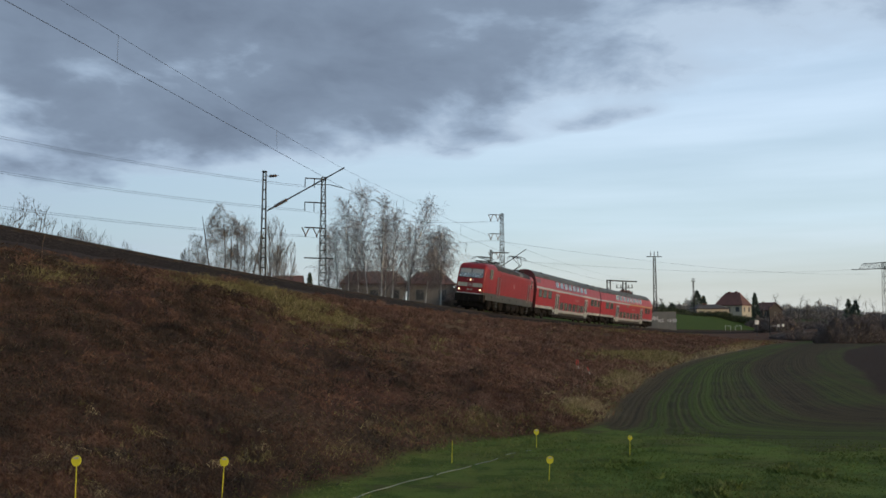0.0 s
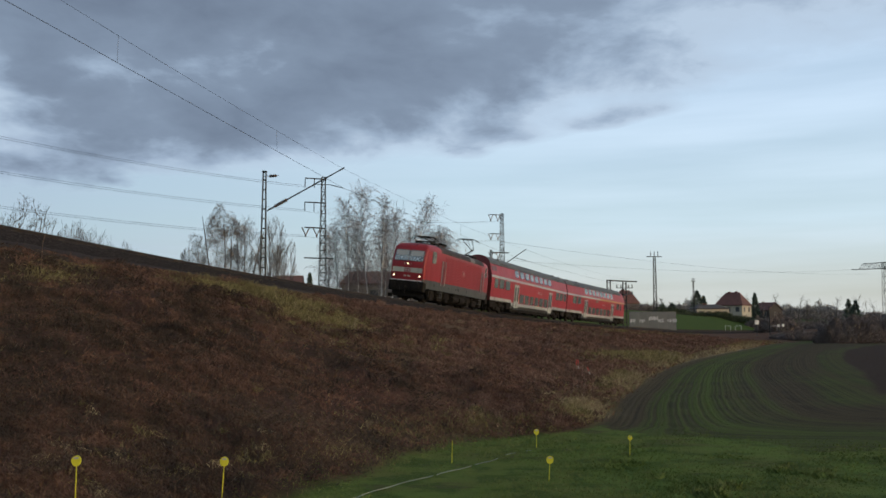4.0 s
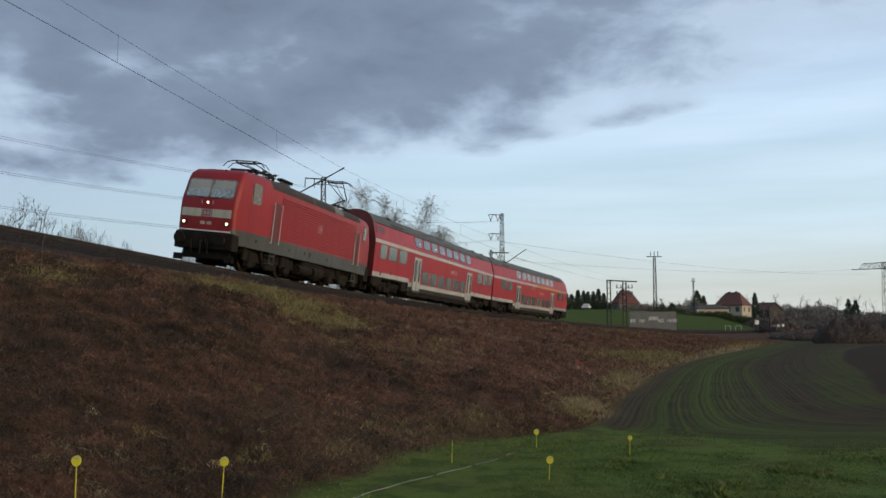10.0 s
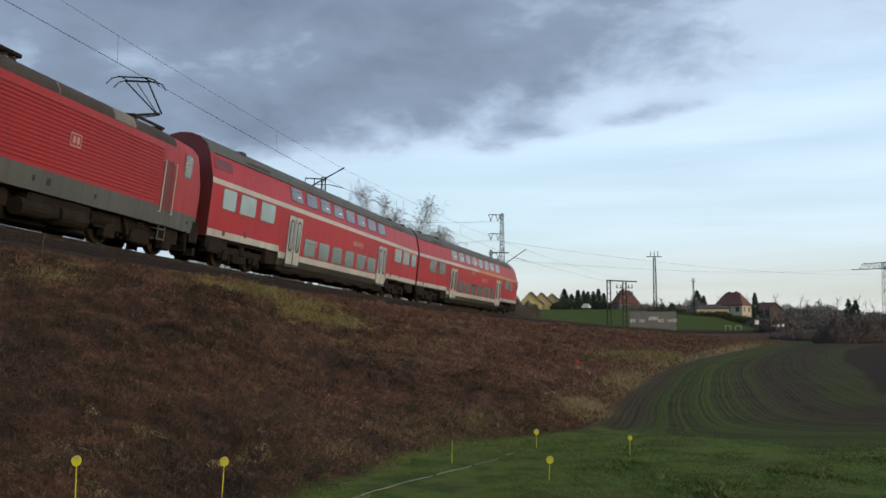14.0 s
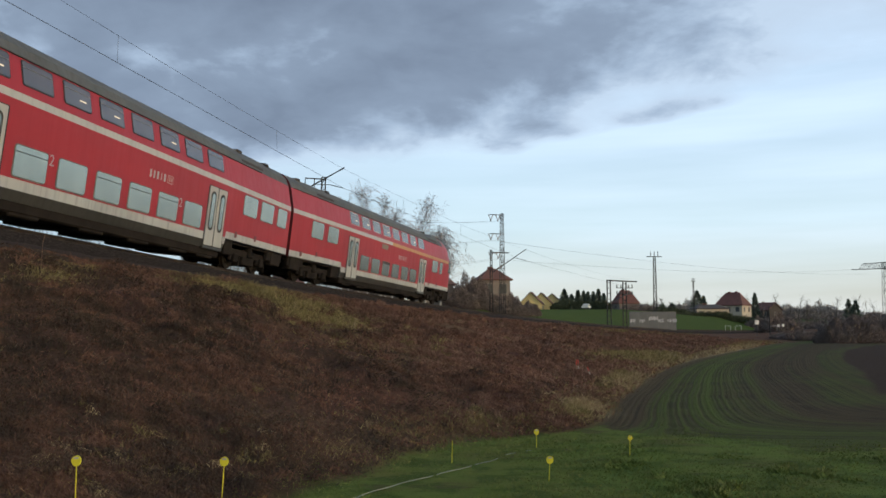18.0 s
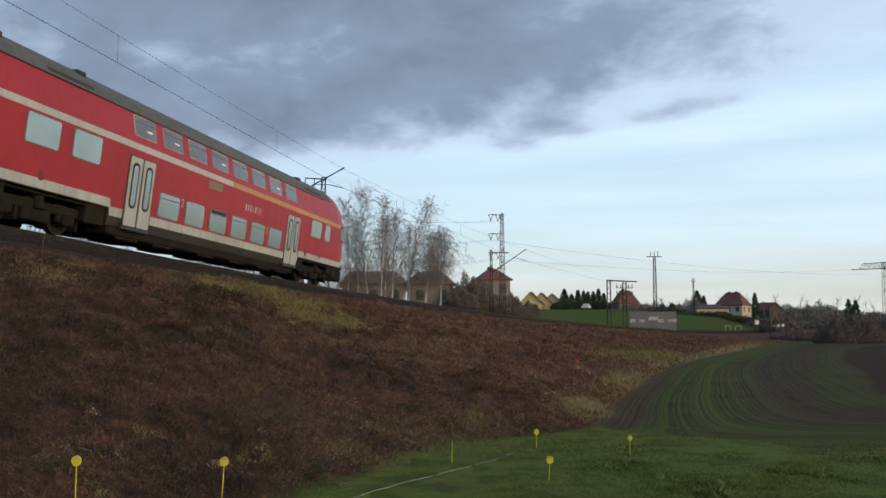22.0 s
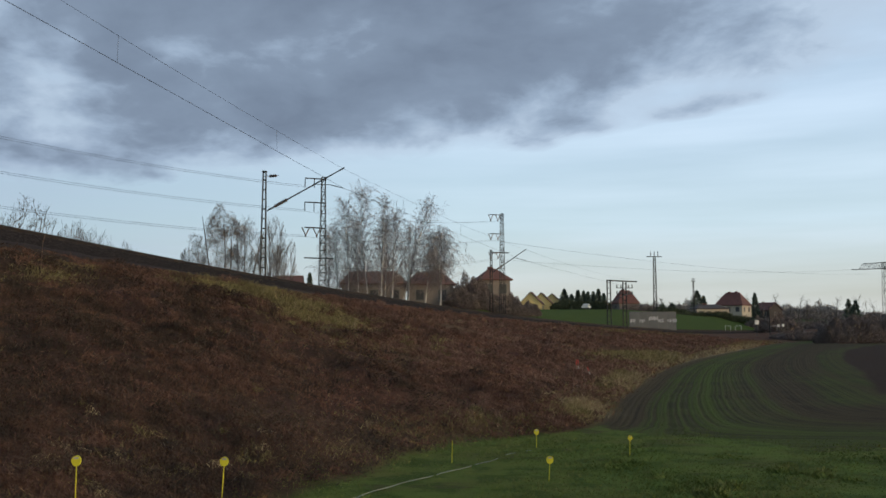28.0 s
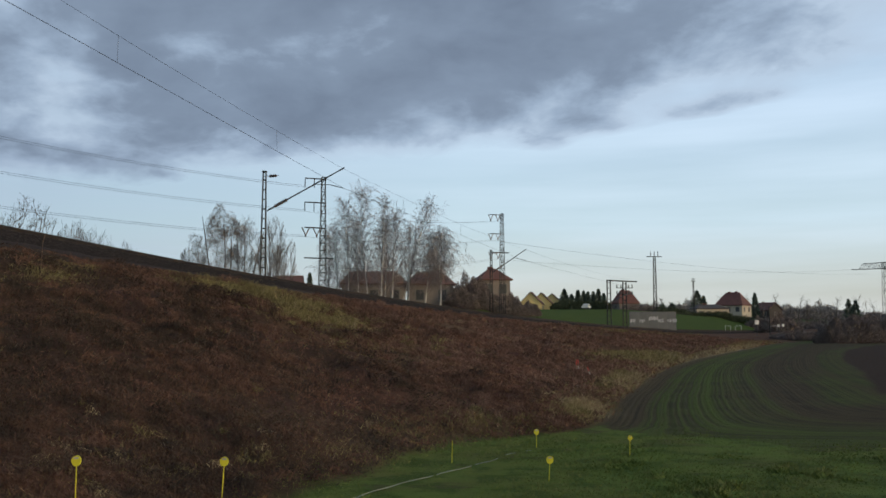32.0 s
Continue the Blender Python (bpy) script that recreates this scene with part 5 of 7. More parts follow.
def overhead_line():
    line = group_empty("overhead_line")
    for i in range(len(SUPPORTS) - 1):
        a, b = SUPPORTS[i], SUPPORTS[i + 1]
        ca, cb = on_track(a, 0.1 * (-1) ** i, CONTACT), on_track(b, -0.1 * (-1) ** i, CONTACT)
        ma, mb = on_track(a, 0, MESSENGER), on_track(b, 0, MESSENGER)
        cpts, mpts = sagging(ca, cb, 0.0), sagging(ma, mb, 0.28)
        for nm, pts, r in (("contact_wire", cpts, 0.010), ("messenger_wire", mpts, 0.007)):
            o = wire(nm, pts, r)
            o.parent = line
        for j in (3, 7, 11):
            rod("dropper", cpts[j], mpts[j], 0.006, M_WIRE, line, sides=4)
    tagged(line, "contact wire and messenger wire over the track", "overhead line")


overhead_line()


def bearing(a, depth):
    """A spot on the ground at a tangent to the right of north, and a depth."""
    x, y = a * depth, depth
    return Vector((x, y, ground_z(x, y)))


def feeder_mast(a, depth, top_slope, side, vees=(0.0, 2.1, 4.2, 6.2), hooks=()):
    """A slim lattice feeder mast with short crossarms that carry V insulators."""
    p = bearing(a, depth)
    h = CAM_Z + top_slope * depth - p.z
    m = lattice("feeder_mast", 0.58, 0.29, h, 18, M_MAST, r=0.03, single=True)
    m.matrix_world = Matrix.Translation(p) @ Matrix.Rotation(0.35, 4, "Z")
    for i, dz in enumerate(vees):
        z = h - 0.15 - dz
        bm = bmesh.new()
        add_rod(bm, (-1.5, 0, z), (0.25, 0, z), 0.05, sides=4)
        if i == len(vees) - 1:
            add_rod(bm, (-0.2, 0, z), (0.9, 0, z), 0.05, sides=4)
        arm = part("crossarm", bm, M_MAST, m)
        if i == len(vees) - 1 and i > 2:
            continue
        if i in hooks:
            bm = bmesh.new()
            for x in (-1.5, -0.75):
                add_rod(bm, (x, 0, z), (x, 0, z - 0.75), 0.035, sides=4)
            part("hanger", bm, M_MAST, arm)
        else:
            for x in (-1.4, -0.5):
                bm = bmesh.new()
                add_rod(bm, (x - 0.3, 0, z), (x, 0, z - 0.65), 0.045, 0.045)
                add_rod(bm, (x + 0.3, 0, z), (x, 0, z - 0.65), 0.045, 0.045)
                add_rod(bm, (x, 0, z - 0.62), (x, 0, z - 0.78), 0.07, 0.05)
                part("insulator", bm, M_INSULATOR, arm)
    tagged(m, "slim lattice feeder mast with short insulator arms", "lattice mast", "feeder masts behind the track")
    return [m.matrix_world @ Vector((-1.4, 0, h - 0.9 - dz)) for dz in vees]


f1 = feeder_mast(-0.1385, 70, 0.1785, -1, (0.0, 1.95, 4.0, 6.45), (0, 1))
f2 = feeder_mast(0.0680, 100, 0.1355, -1, (0.0, 2.2, 4.35))


# far poles on the right
def pole_mast(a, depth, top_slope, w=1.4, plain=False):
    p = bearing(a, depth)
    h = CAM_Z + top_slope * depth - p.z
    m = lattice("tower_mast", 0.62 if w > 1 else 0.4, 0.36 if w > 1 else 0.25, h, 12, M_MAST, r=0.05)
    m.matrix_world = Matrix.Translation(p)
    bm = bmesh.new()
    add_rod(bm, (-w, 0, h), (w, 0, h), 0.07, sides=4)
    for x in (-w * 0.45, 0.0, w * 0.45):
        add_rod(bm, (x, 0, h), (x, 0, h + 0.9), 0.07, sides=5)
    part("crossarm", bm, M_MAST, m)
    tagged(m, "grey lattice mast with a short crossarm", "lattice mast")
    return m.matrix_world @ Vector((0, 0, h + 0.5))


pole_mast(0.2430, 155, 0.0855)
pole_mast(0.2870, 230, 0.0570, 0.6)


def wires_between():
    line = group_empty("feeder_line")
    for k, (zl) in enumerate((0.243, 0.199, 0.156)):
        # spans leave the view behind the left edge
        end = Vector((-0.60 * 52, 52, CAM_Z + zl * 52))
        tip = f1[min(k + 0, 3)]
        for off in (0.0, 0.13):
            o = wire("conductor", sagging(tip + Vector((0, 0, off)), end + Vector((0, 0, off)), 0.35), 0.010)
            o.parent = line
    for k in range(3):
        for off in (0.0, 0.9):
            o = wire("conductor", sagging(f1[k + 1 if k < 3 else 3] + Vector((off, 0, 0)), f2[k] + Vector((off, 0, 0)), 0.5), 0.008)
            o.parent = line
        if k:
            o = wire("conductor", sagging(f2[k], Vector((0.49 * 205, 205, CAM_Z + (0.058 + 0.007 * k) * 205)), 1.3), 0.011)
            o.parent = line
    tagged(line, "thin dark power wires between the masts", "power line")


wires_between()


def portal_mast():
    """The twin-mast support further along the line."""
    s = -95.0
    m = group_empty("portal_mast")
    a, b = bearing(0.190, 124), bearing(0.2080, 126)
    tops = []
    for p, top in ((a, 0.0590), (b, 0.0575)):
        h = CAM_Z + top * p.y - p.z
        bm = bmesh.new()
        for dx in (-0.28, 0.28):
            add_rod(bm, p + Vector((dx, 0, 0)), p + Vector((dx * 0.8, 0, h)), 0.09, sides=4)
        for i in range(9):
            z = h * (i + 0.5) / 9
            add_rod(bm, p + Vector((-0.25, 0, z)), p + Vector((0.25, 0, z)), 0.05, sides=4)
        part("post", bm, M_MAST, m)
        tops.append(p + Vector((0, 0, h)))
    rod("crossbeam", tops[0] + Vector((-0.3, 0, -0.1)), tops[1] + Vector((1.8, 0, -0.1)), 0.09, M_MAST, m)
    bm = bmesh.new()
    for dz in (1.0, 1.9):
        add_rod(bm, tops[1] + Vector((-1.2, 0, -dz)), tops[1] + Vector((1.2, 0, -dz)), 0.05, sides=4)
        for dx in (-1.1, -0.5, 0.6, 1.1):
            add_rod(bm, tops[1] + Vector((dx, 0, -dz)), tops[1] + Vector((dx, 0, -dz + 0.45)), 0.08, sides=6)
    add_rod(bm, tops[0] + Vector((0.2, 0, -3.2)), tops[0] + Vector((2.9, -0.5, -1.9)), 0.06)
    part("arms", bm, M_GALV, m)
    tagged(m, "dark twin-post catenary support with a crossbeam", "catenary mast")


portal_mast()


def big_pylon():
    """The tall transmission tower at the edge of the village."""
    p = bearing(0.5075, 210)
    h = CAM_Z + 0.078 * 210 - p.z
    m = lattice("pylon", 1.5, 0.9, h, 9, M_GALV, r=0.05)
    m.matrix_world = Matrix.Translation(p)
    bm = bmesh.new()
    zt = h - 1.4
    for sg in (-1, 1):
        for y in (-0.5, 0.5):
            add_rod(bm, (0, y, zt), (sg * 8.0, 0, zt - 0.3), 0.08, sides=4)
            add_rod(bm, (0, y, zt + 1.5), (sg * 5.2, 0, zt + 1.1), 0.07, sides=4)
            add_rod(bm, (sg * 5.2, 0, zt + 1.1), (sg * 6.2, 0, zt - 0.2), 0.06, sides=4)
            for i in range(4):
                add_rod(bm, (sg * 1.3 * i, y, zt), (sg * (1.3 * i + 0.65), y * 0.8, zt + 1.3), 0.05, sides=4)
                add_rod(bm, (sg * (1.3 * i + 0.65), y * 0.8, zt + 1.3), (sg * 1.3 * (i + 1), y, zt), 0.05, sides=4)
    part("crossarm", bm, M_GALV, m)
    tagged(m, "grey lattice transmission tower with wide crossarm", "pylon")


big_pylon()


# ---------------------------------------------------------------- houses
M_PLASTER = worn("cream_plaster", (0.50, 0.445, 0.36), (0.42, 0.375, 0.305), 0.9, 0.6)
M_PLASTER_YEL = worn("yellow_plaster", (0.72, 0.56, 0.25), (0.64, 0.50, 0.22), 0.9, 0.6, grime=0.1)
M_PLASTER_GREY = worn("grey_plaster", (0.22, 0.185, 0.16), (0.16, 0.135, 0.12), 0.9, 0.5)
M_BROWN_WALL = worn("brown_render", (0.23, 0.20, 0.172), (0.175, 0.15, 0.13), 0.9, 0.5)
M_DARK_WALL = worn("dark_render", (0.075, 0.06, 0.052), (0.055, 0.045, 0.04), 0.9, 0.5)
M_TILE_RED = worn("red_tiles", (0.155, 0.064, 0.050), (0.112, 0.047, 0.039), 0.85, 0.9)
M_TILE_BROWN = worn("brown_tiles", (0.15, 0.066, 0.050), (0.105, 0.050, 0.040), 0.85, 0.9)
M_TILE_GREY = worn("grey_tiles", (0.085, 0.072, 0.066), (0.06, 0.052, 0.048), 0.85, 0.9)
M_PANE = worn("house_pane", (0.05, 0.052, 0.055), (0.035, 0.036, 0.04), 0.3, 1.0)
M_MARK = worn("faded_paint", (0.58, 0.58, 0.60), (0.46, 0.47, 0.50), 0.9, 1.5)
M_CONCRETE = worn("weathered_concrete", (0.175, 0.177, 0.174), (0.135, 0.137, 0.134), 0.9, 0.2, grime=0.2)
M_FRAME = worn("window_frame", (0.2, 0.185, 0.165), (0.16, 0.148, 0.134), 0.6, 2.0)


def house(a, depth, w, l, eaves_slope, ridge_slope, turn, wall, roof, hip=0.0, label="", wins=3, storeys=2, chimneys=1, z=None):
    """A house: w along its own x, l along y; eaves and ridge as rises over the depth; hip shortens the ridge."""
    p = bearing(a, depth)
    eaves, ridge = CAM_Z + eaves_slope * depth - p.z, CAM_Z + ridge_slope * depth - p.z
    h = group_empty("house", Matrix.Translation(p) @ Matrix.Rotation(radians(turn), 4, "Z"))
    bm = bmesh.new()
    add_box(bm, -w / 2, w / 2, -l / 2, l / 2, -2.5, eaves)
    part("wall", bm, wall, h)
    if hip < 0.01:
        v = [(-w / 2, -l / 2, eaves), (w / 2, -l / 2, eaves), (w / 2, l / 2, eaves), (-w / 2, l / 2, eaves), (-w / 2, 0, ridge), (w / 2, 0, ridge)]
        raw("gable", v, [(0, 3, 4), (1, 5, 2), (0, 4, 5, 1), (3, 2, 5, 4), (0, 1, 2, 3)], wall, h)
    o = 0.3
    k = ridge - eaves
    dz = k * o / (l / 2)
    rx = w / 2 * (1 - hip) + (o if hip < 0.01 else 0)
    v = [(-w / 2 - o, -l / 2 - o, eaves - dz), (w / 2 + o, -l / 2 - o, eaves - dz), (w / 2 + o, l / 2 + o, eaves - dz), (-w / 2 - o, l / 2 + o, eaves - dz), (-rx, 0, ridge + 0.12), (rx, 0, ridge + 0.12)]
    v += [(x, y, zz + 0.18) for x, y, zz in v]
    f = [(0, 4, 5, 1), (2, 5, 4, 3), (6, 7, 11, 10), (8, 9, 10, 11), (0, 1, 7, 6), (2, 3, 9, 8)]
    if hip >= 0.01:
        f += [(0, 3, 4), (1, 5, 2), (6, 10, 9), (7, 8, 11), (1, 2, 8, 7), (3, 0, 6, 9)]
    else:
        f += [(0, 6, 10, 4), (4, 10, 9, 3), (1, 5, 11, 7), (5, 2, 8, 11)]
    rf = raw("roof", v, f, roof, h)
    for i in range(chimneys):
        x = (-0.25 + 0.5 * i) * w * (1 - hip)
        box("chimney", x - 0.35, x + 0.35, -0.3, 0.35, ridge - 0.4, ridge + 0.55, M_TILE_RED, rf, bevel=0.03)
    for st in range(storeys):
        zc = eaves - 1.35 - 2.75 * st
        for sgn, span, axis in ((-1, w, "x"), (1, w, "x"), (-1, l, "y"), (1, l, "y")):
            cnt = wins if axis == "x" else max(1, wins - 1)
            for i in range(cnt):
                q = span * ((i + 0.5) / cnt - 0.5)
                e = sgn * ((l if axis == "x" else w) / 2)
                bm = bmesh.new()
                bp = bmesh.new()
                if axis == "x":
                    add_box(bm, q - 0.6, q + 0.6, e - 0.05, e + 0.05, zc - 0.75, zc + 0.75)
                    add_box(bp, q - 0.48, q + 0.48, e - 0.07, e + 0.07, zc - 0.62, zc + 0.62)
                else:
                    add_box(bm, e - 0.05, e + 0.05, q - 0.6, q + 0.6, zc - 0.75, zc + 0.75)
                    add_box(bp, e - 0.07, e + 0.07, q - 0.48, q + 0.48, zc - 0.62, zc + 0.62)
                wf = part("window", bm, M_FRAME, h)
                part("pane", bp, M_PANE, wf)
    return tagged(h, label, "house", "village houses")


house(-0.0803, 105, 7.4, 7, 0.0530, 0.0665, 6, M_BROWN_WALL, M_TILE_BROWN, 0.25, "low house with a brown tiled roof behind birches", 3, 1, 0)
house(-0.1780, 130, 4.0, 5, 0.0530, 0.0622, 5, M_BROWN_WALL, M_TILE_BROWN, 0.0, "low shed with a brown roof behind the track", 2, 1, 0)
house(-0.0155, 112, 5.6, 7, 0.0525, 0.0655, 4, M_BROWN_WALL, M_TILE_BROWN, 0.4, "small house with a brown half-hipped roof", 2, 1, 0)
house(0.0563, 125, 4.2, 4.0, 0.0590, 0.0695, 12, M_BROWN_WALL, M_TILE_BROWN, 0.75, "narrow brown rendered house with a hipped roof", 2, 2)
for i, (a, top) in enumerate(((0.1015, 0.0440), (0.1135, 0.0430), (0.1255, 0.0420))):
    house(a, 250 + 9 * i, 5.5, 6.2, 0.0315, top, -103, M_PLASTER_YEL, M_TILE_BROWN, 0.0, "yellow gabled terrace house with a brown roof", 2, 1, 0)
house(0.2085, 240, 5.6, 5.6, 0.0325, 0.0455, 10, M_PLASTER_GREY, M_TILE_RED, 0.5, "house with a red tiled roof behind bare trees", 2, 2)
house(0.332, 260, 8.0, 8.0, 0.0295, 0.0430, -38, M_PLASTER, M_TILE_RED, 0.5, "two-storey cream house with a red hipped roof", 3, 2, 2)
house(0.3040, 235, 9.0, 5, 0.0252, 0.0292, 8, M_PLASTER, M_TILE_GREY, 0.4, "low cream cottage with a grey roof", 4, 1)
house(0.3710, 275, 6, 6, 0.0240, 0.0315, -60, M_DARK_WALL, M_TILE_BROWN, 0.0, "dark brown gabled house", 2, 1)


def concrete_wall():
    a, b = Vector((0.2130 * 150, 150, 0)), Vector((0.2660 * 152, 152, 0))
    w = group_empty("concrete_wall")
    n = 5
    for i in range(n):
        p, q = a.lerp(b, i / n), a.lerp(b, (i + 1) / n - 0.004)
        z0 = ground_z((p.x + q.x) / 2, (p.y + q.y) / 2)
        bm = bmesh.new()
        add_box(bm, p.x, q.x, 150 + 0.4 * i, 150.35 + 0.4 * i, z0 - 1.5, CAM_Z + 0.0225 * 150, 0.03)
        pn = part("panel", bm, M_CONCRETE, w)
        bm = bmesh.new()
        rnd = random.Random(i)
        y0 = 149.985 + 0.4 * i
        for j in range(9 if i in (2, 4) else 5):
            x, zz = p.x + 0.15 + 0.18 * j, CAM_Z + 0.0225 * 150 - (1.1 if i == 2 else 1.5)
            add_box(bm, x, x + rnd.uniform(0.08, 0.15), y0, y0 + 0.03, zz - rnd.uniform(0.2, 0.45), zz + rnd.uniform(0.1, 0.35))
        part("painted_mark", bm, M_MARK, pn, "faded pale paint marks")
    tagged(w, "weathered grey concrete wall with faded paint marks", "wall")


concrete_wall()


# ---------------------------------------------------------------- trees
def grow(seed, height, spread, levels=4, droop=0.0, kids=(9, 6, 5, 4), upright=0.6, r0=0.14, lean=0.0, stems=1, fan=0.25):
    """Segments (a, b, ra, rb, level) of a bare tree at the origin."""
    rnd = random.Random(seed)
    segs = []

    def limb(p, d, length, r, level):
        steps = 5 if level == 0 else 4 if level == 1 else 3
        for i in range(steps):
            wig = Vector((rnd.gauss(0, 1), rnd.gauss(0, 1), rnd.gauss(0, 0.6))) * (0.07 if level == 0 else 0.2)
            d = (d + wig + Vector((0, 0, 0.08 if level < 2 else -droop * 0.28 * level))).normalized()
            q = p + d * (length / steps)
            ra, rb = r * (1 - i / steps * 0.75), r * (1 - (i + 1) / steps * 0.75)
            segs.append((p, q, max(ra, 0.008), max(rb, 0.006), level))
            frac = (i + 1) / steps
            if level < levels and (level > 0 or frac > 0.3):
                for _ in range(max(1, round(kids[level] / steps * (1.3 if level == 0 else 1)))):
                    ang = rnd.uniform(0, 6.283)
                    side = Vector((math.cos(ang), math.sin(ang), 0))
                    base = d * upright + side * (1 - upright) * 1.3 + Vector((0, 0, 0.15))
                    at = p.lerp(q, rnd.random())
                    ln = (height * spread * (1.15 - 0.75 * frac) if level == 0 else length * rnd.uniform(0.4, 0.65))
                    limb(at, base.normalized(), ln * rnd.uniform(0.7, 1.15), rb * rnd.uniform(0.42, 0.6), level + 1)
            p = q

    for k in range(stems):
        a = rnd.uniform(0, 6.28)
        tilt = lean if stems == 1 else fan * rnd.uniform(0.3, 1.2)
        a = a if stems == 1 else k * 6.283 / stems + rnd.uniform(-0.5, 0.5)
        limb(Vector((0.25 * k * math.cos(a), 0.25 * k * math.sin(a), -0.2)), Vector((tilt * math.cos(a), tilt * math.sin(a), 1)).normalized(), height * rnd.uniform(0.85, 1.0), r0, 0)
    return segs


def seg_mesh(name, segs, mat, sides, parent, thick=1.0):
    if not segs:
        return None
    A = np.array([s[0] for s in segs], float)
    B = np.array([s[1] for s in segs], float)
    ra = np.array([s[2] for s in segs])[:, None] * thick
    rb = np.array([s[3] for s in segs])[:, None] * thick
    d = B - A
    d /= np.linalg.norm(d, axis=1, keepdims=True) + 1e-9
    ref = np.where(np.abs(d[:, 2:3]) < 0.9, np.array([[0, 0, 1.0]]), np.array([[1.0, 0, 0]]))
    u = np.cross(d, ref)
    u /= np.linalg.norm(u, axis=1, keepdims=True) + 1e-9
    w = np.cross(d, u)
    n = len(segs)
    rings = []
    for k in range(sides):
        c, s_ = math.cos(2 * math.pi * k / sides), math.sin(2 * math.pi * k / sides)
        o = c * u + s_ * w
        rings.append((A + ra * o, B + rb * o))
    V = np.stack([np.stack(r, 1) for r in rings], 1)  # n, sides, 2, 3
    faces = []
    for k in range(sides):
        k2 = (k + 1) % sides
        faces.append(np.stack([V[:, k, 0], V[:, k2, 0], V[:, k2, 1], V[:, k, 1]], 1))
    F = np.concatenate(faces, 0)
    ob = quads(name, F, mat, 4, parent)
    return ob


def tree(name, a, depth, top_slope, seed, label, spread=0.35, droop=0.0, upright=0.55, stems=1, trunk=M_BARK, twig=M_TWIG, kids=(12, 7, 5, 4), levels=3, r0=None, z=None, thick=1.0, lean=0.05, height=None, fan=0.25):
    p = bearing(a, depth)
    h = height or (CAM_Z + top_slope * depth - p.z)
    t = group_empty(name, Matrix.Translation(p))
    segs = grow(seed, h * 1.04, spread, levels, droop, kids, upright, r0 or h * 0.013, lean, stems, fan)
    seg_mesh("trunk", [s for s in segs if s[4] == 0], trunk, 7, t)
    seg_mesh("crown", [s for s in segs if s[4] >= 1], twig, 3, t, thick)
    return tagged(t, label, "tree", "bare trees behind the track")


def spray_tree(a, depth, top_slope, stems, width, seed, label, counts=(9, 6, 5, 4), fan=0.35, bare=0.2, angle=0.6, fine=0.0072, name="bare_tree", trunk=0.085, twig=None, rise=0.07, category="tree", group="bare trees behind the track"):
    """A leafless tree of ascending limbs: stems fork into limbs, limbs into twigs, all kept inside an egg-shaped crown."""
    p = bearing(a, depth)
    h = CAM_Z + top_slope * depth - p.z
    rnd = random.Random(seed)
    t = group_empty(name, Matrix.Translation(p))
    segs = []
    cz, rz = h * (0.5 + bare * 0.5), h * (0.5 - bare * 0.5) * 1.03

    def inside(q):
        return (q.x / (width / 2)) ** 2 + (q.y / (width / 2)) ** 2 + ((q.z - cz) / rz) ** 2 < 1.0 or (q.z < cz and abs(q.x) < width * 0.45)

    def limb(q, d, length, r, level):
        steps = (7, 5, 4, 3, 2)[level]
        if level:
            for _ in range(5):
                if inside(q + d * length):
                    break
                length *= rnd.uniform(0.7, 0.9)
            else:
                return
        for i in range(steps):
            d = (d + Vector((rnd.gauss(0, 1), rnd.gauss(0, 1), rnd.gauss(0, 0.6))) * (0.05 + 0.03 * level) + Vector((0, 0, rise if level else 0.07))).normalized()
            e = q + d * (length / steps)
            ra, rb = r * (1 - 0.8 * i / steps), r * (1 - 0.8 * (i + 1) / steps)
            thin = fine if level < 3 else fine * 0.75
            segs.append((q, e, max(ra, thin), max(rb, thin * 0.8), level))
            at = (i + 1) / steps
            if level < len(counts) and at > (bare + 0.12 if level == 0 else 0.2):
                for _ in range(max(1, round(counts[level] / steps + rnd.uniform(-0.3, 0.45)))):
                    side = d.cross(Vector((rnd.gauss(0, 1), rnd.gauss(0, 1), rnd.gauss(0, 1)))).normalized()
                    tilt = angle * rnd.uniform(0.65, 1.3)
                    k = (d * math.cos(tilt) + side * math.sin(tilt)).normalized()
                    ln = length * (1.0 - 0.55 * at) * rnd.uniform(0.4, 0.8) + (0.06 * h if level == 0 else 0.03 * h)
                    limb(q.lerp(e, rnd.random()), k, ln, rb * rnd.uniform(0.45, 0.65), level + 1)
            q = e
            if level == 0 and i > 2 and not inside(q):
                break

    for k in range(stems):
        x = (k + 0.5) / stems * 2 - 1
        lean = fan * (x + rnd.uniform(-0.15, 0.15)) if stems > 1 else fan * rnd.uniform(-0.2, 0.2)
        limb(Vector((0.18 * x, rnd.uniform(-0.1, 0.1), -0.2)), Vector((lean, rnd.uniform(-0.5, 0.5) * fan, 1)).normalized(), h * rnd.uniform(0.80, 0.95), trunk, 0)
    seg_mesh("trunk", [q for q in segs if q[4] == 0], M_BARK, 6, t)
    seg_mesh("crown", [q for q in segs if q[4] > 0], twig or M_TWIG, 3, t)
    return tagged(t, label, category, group)


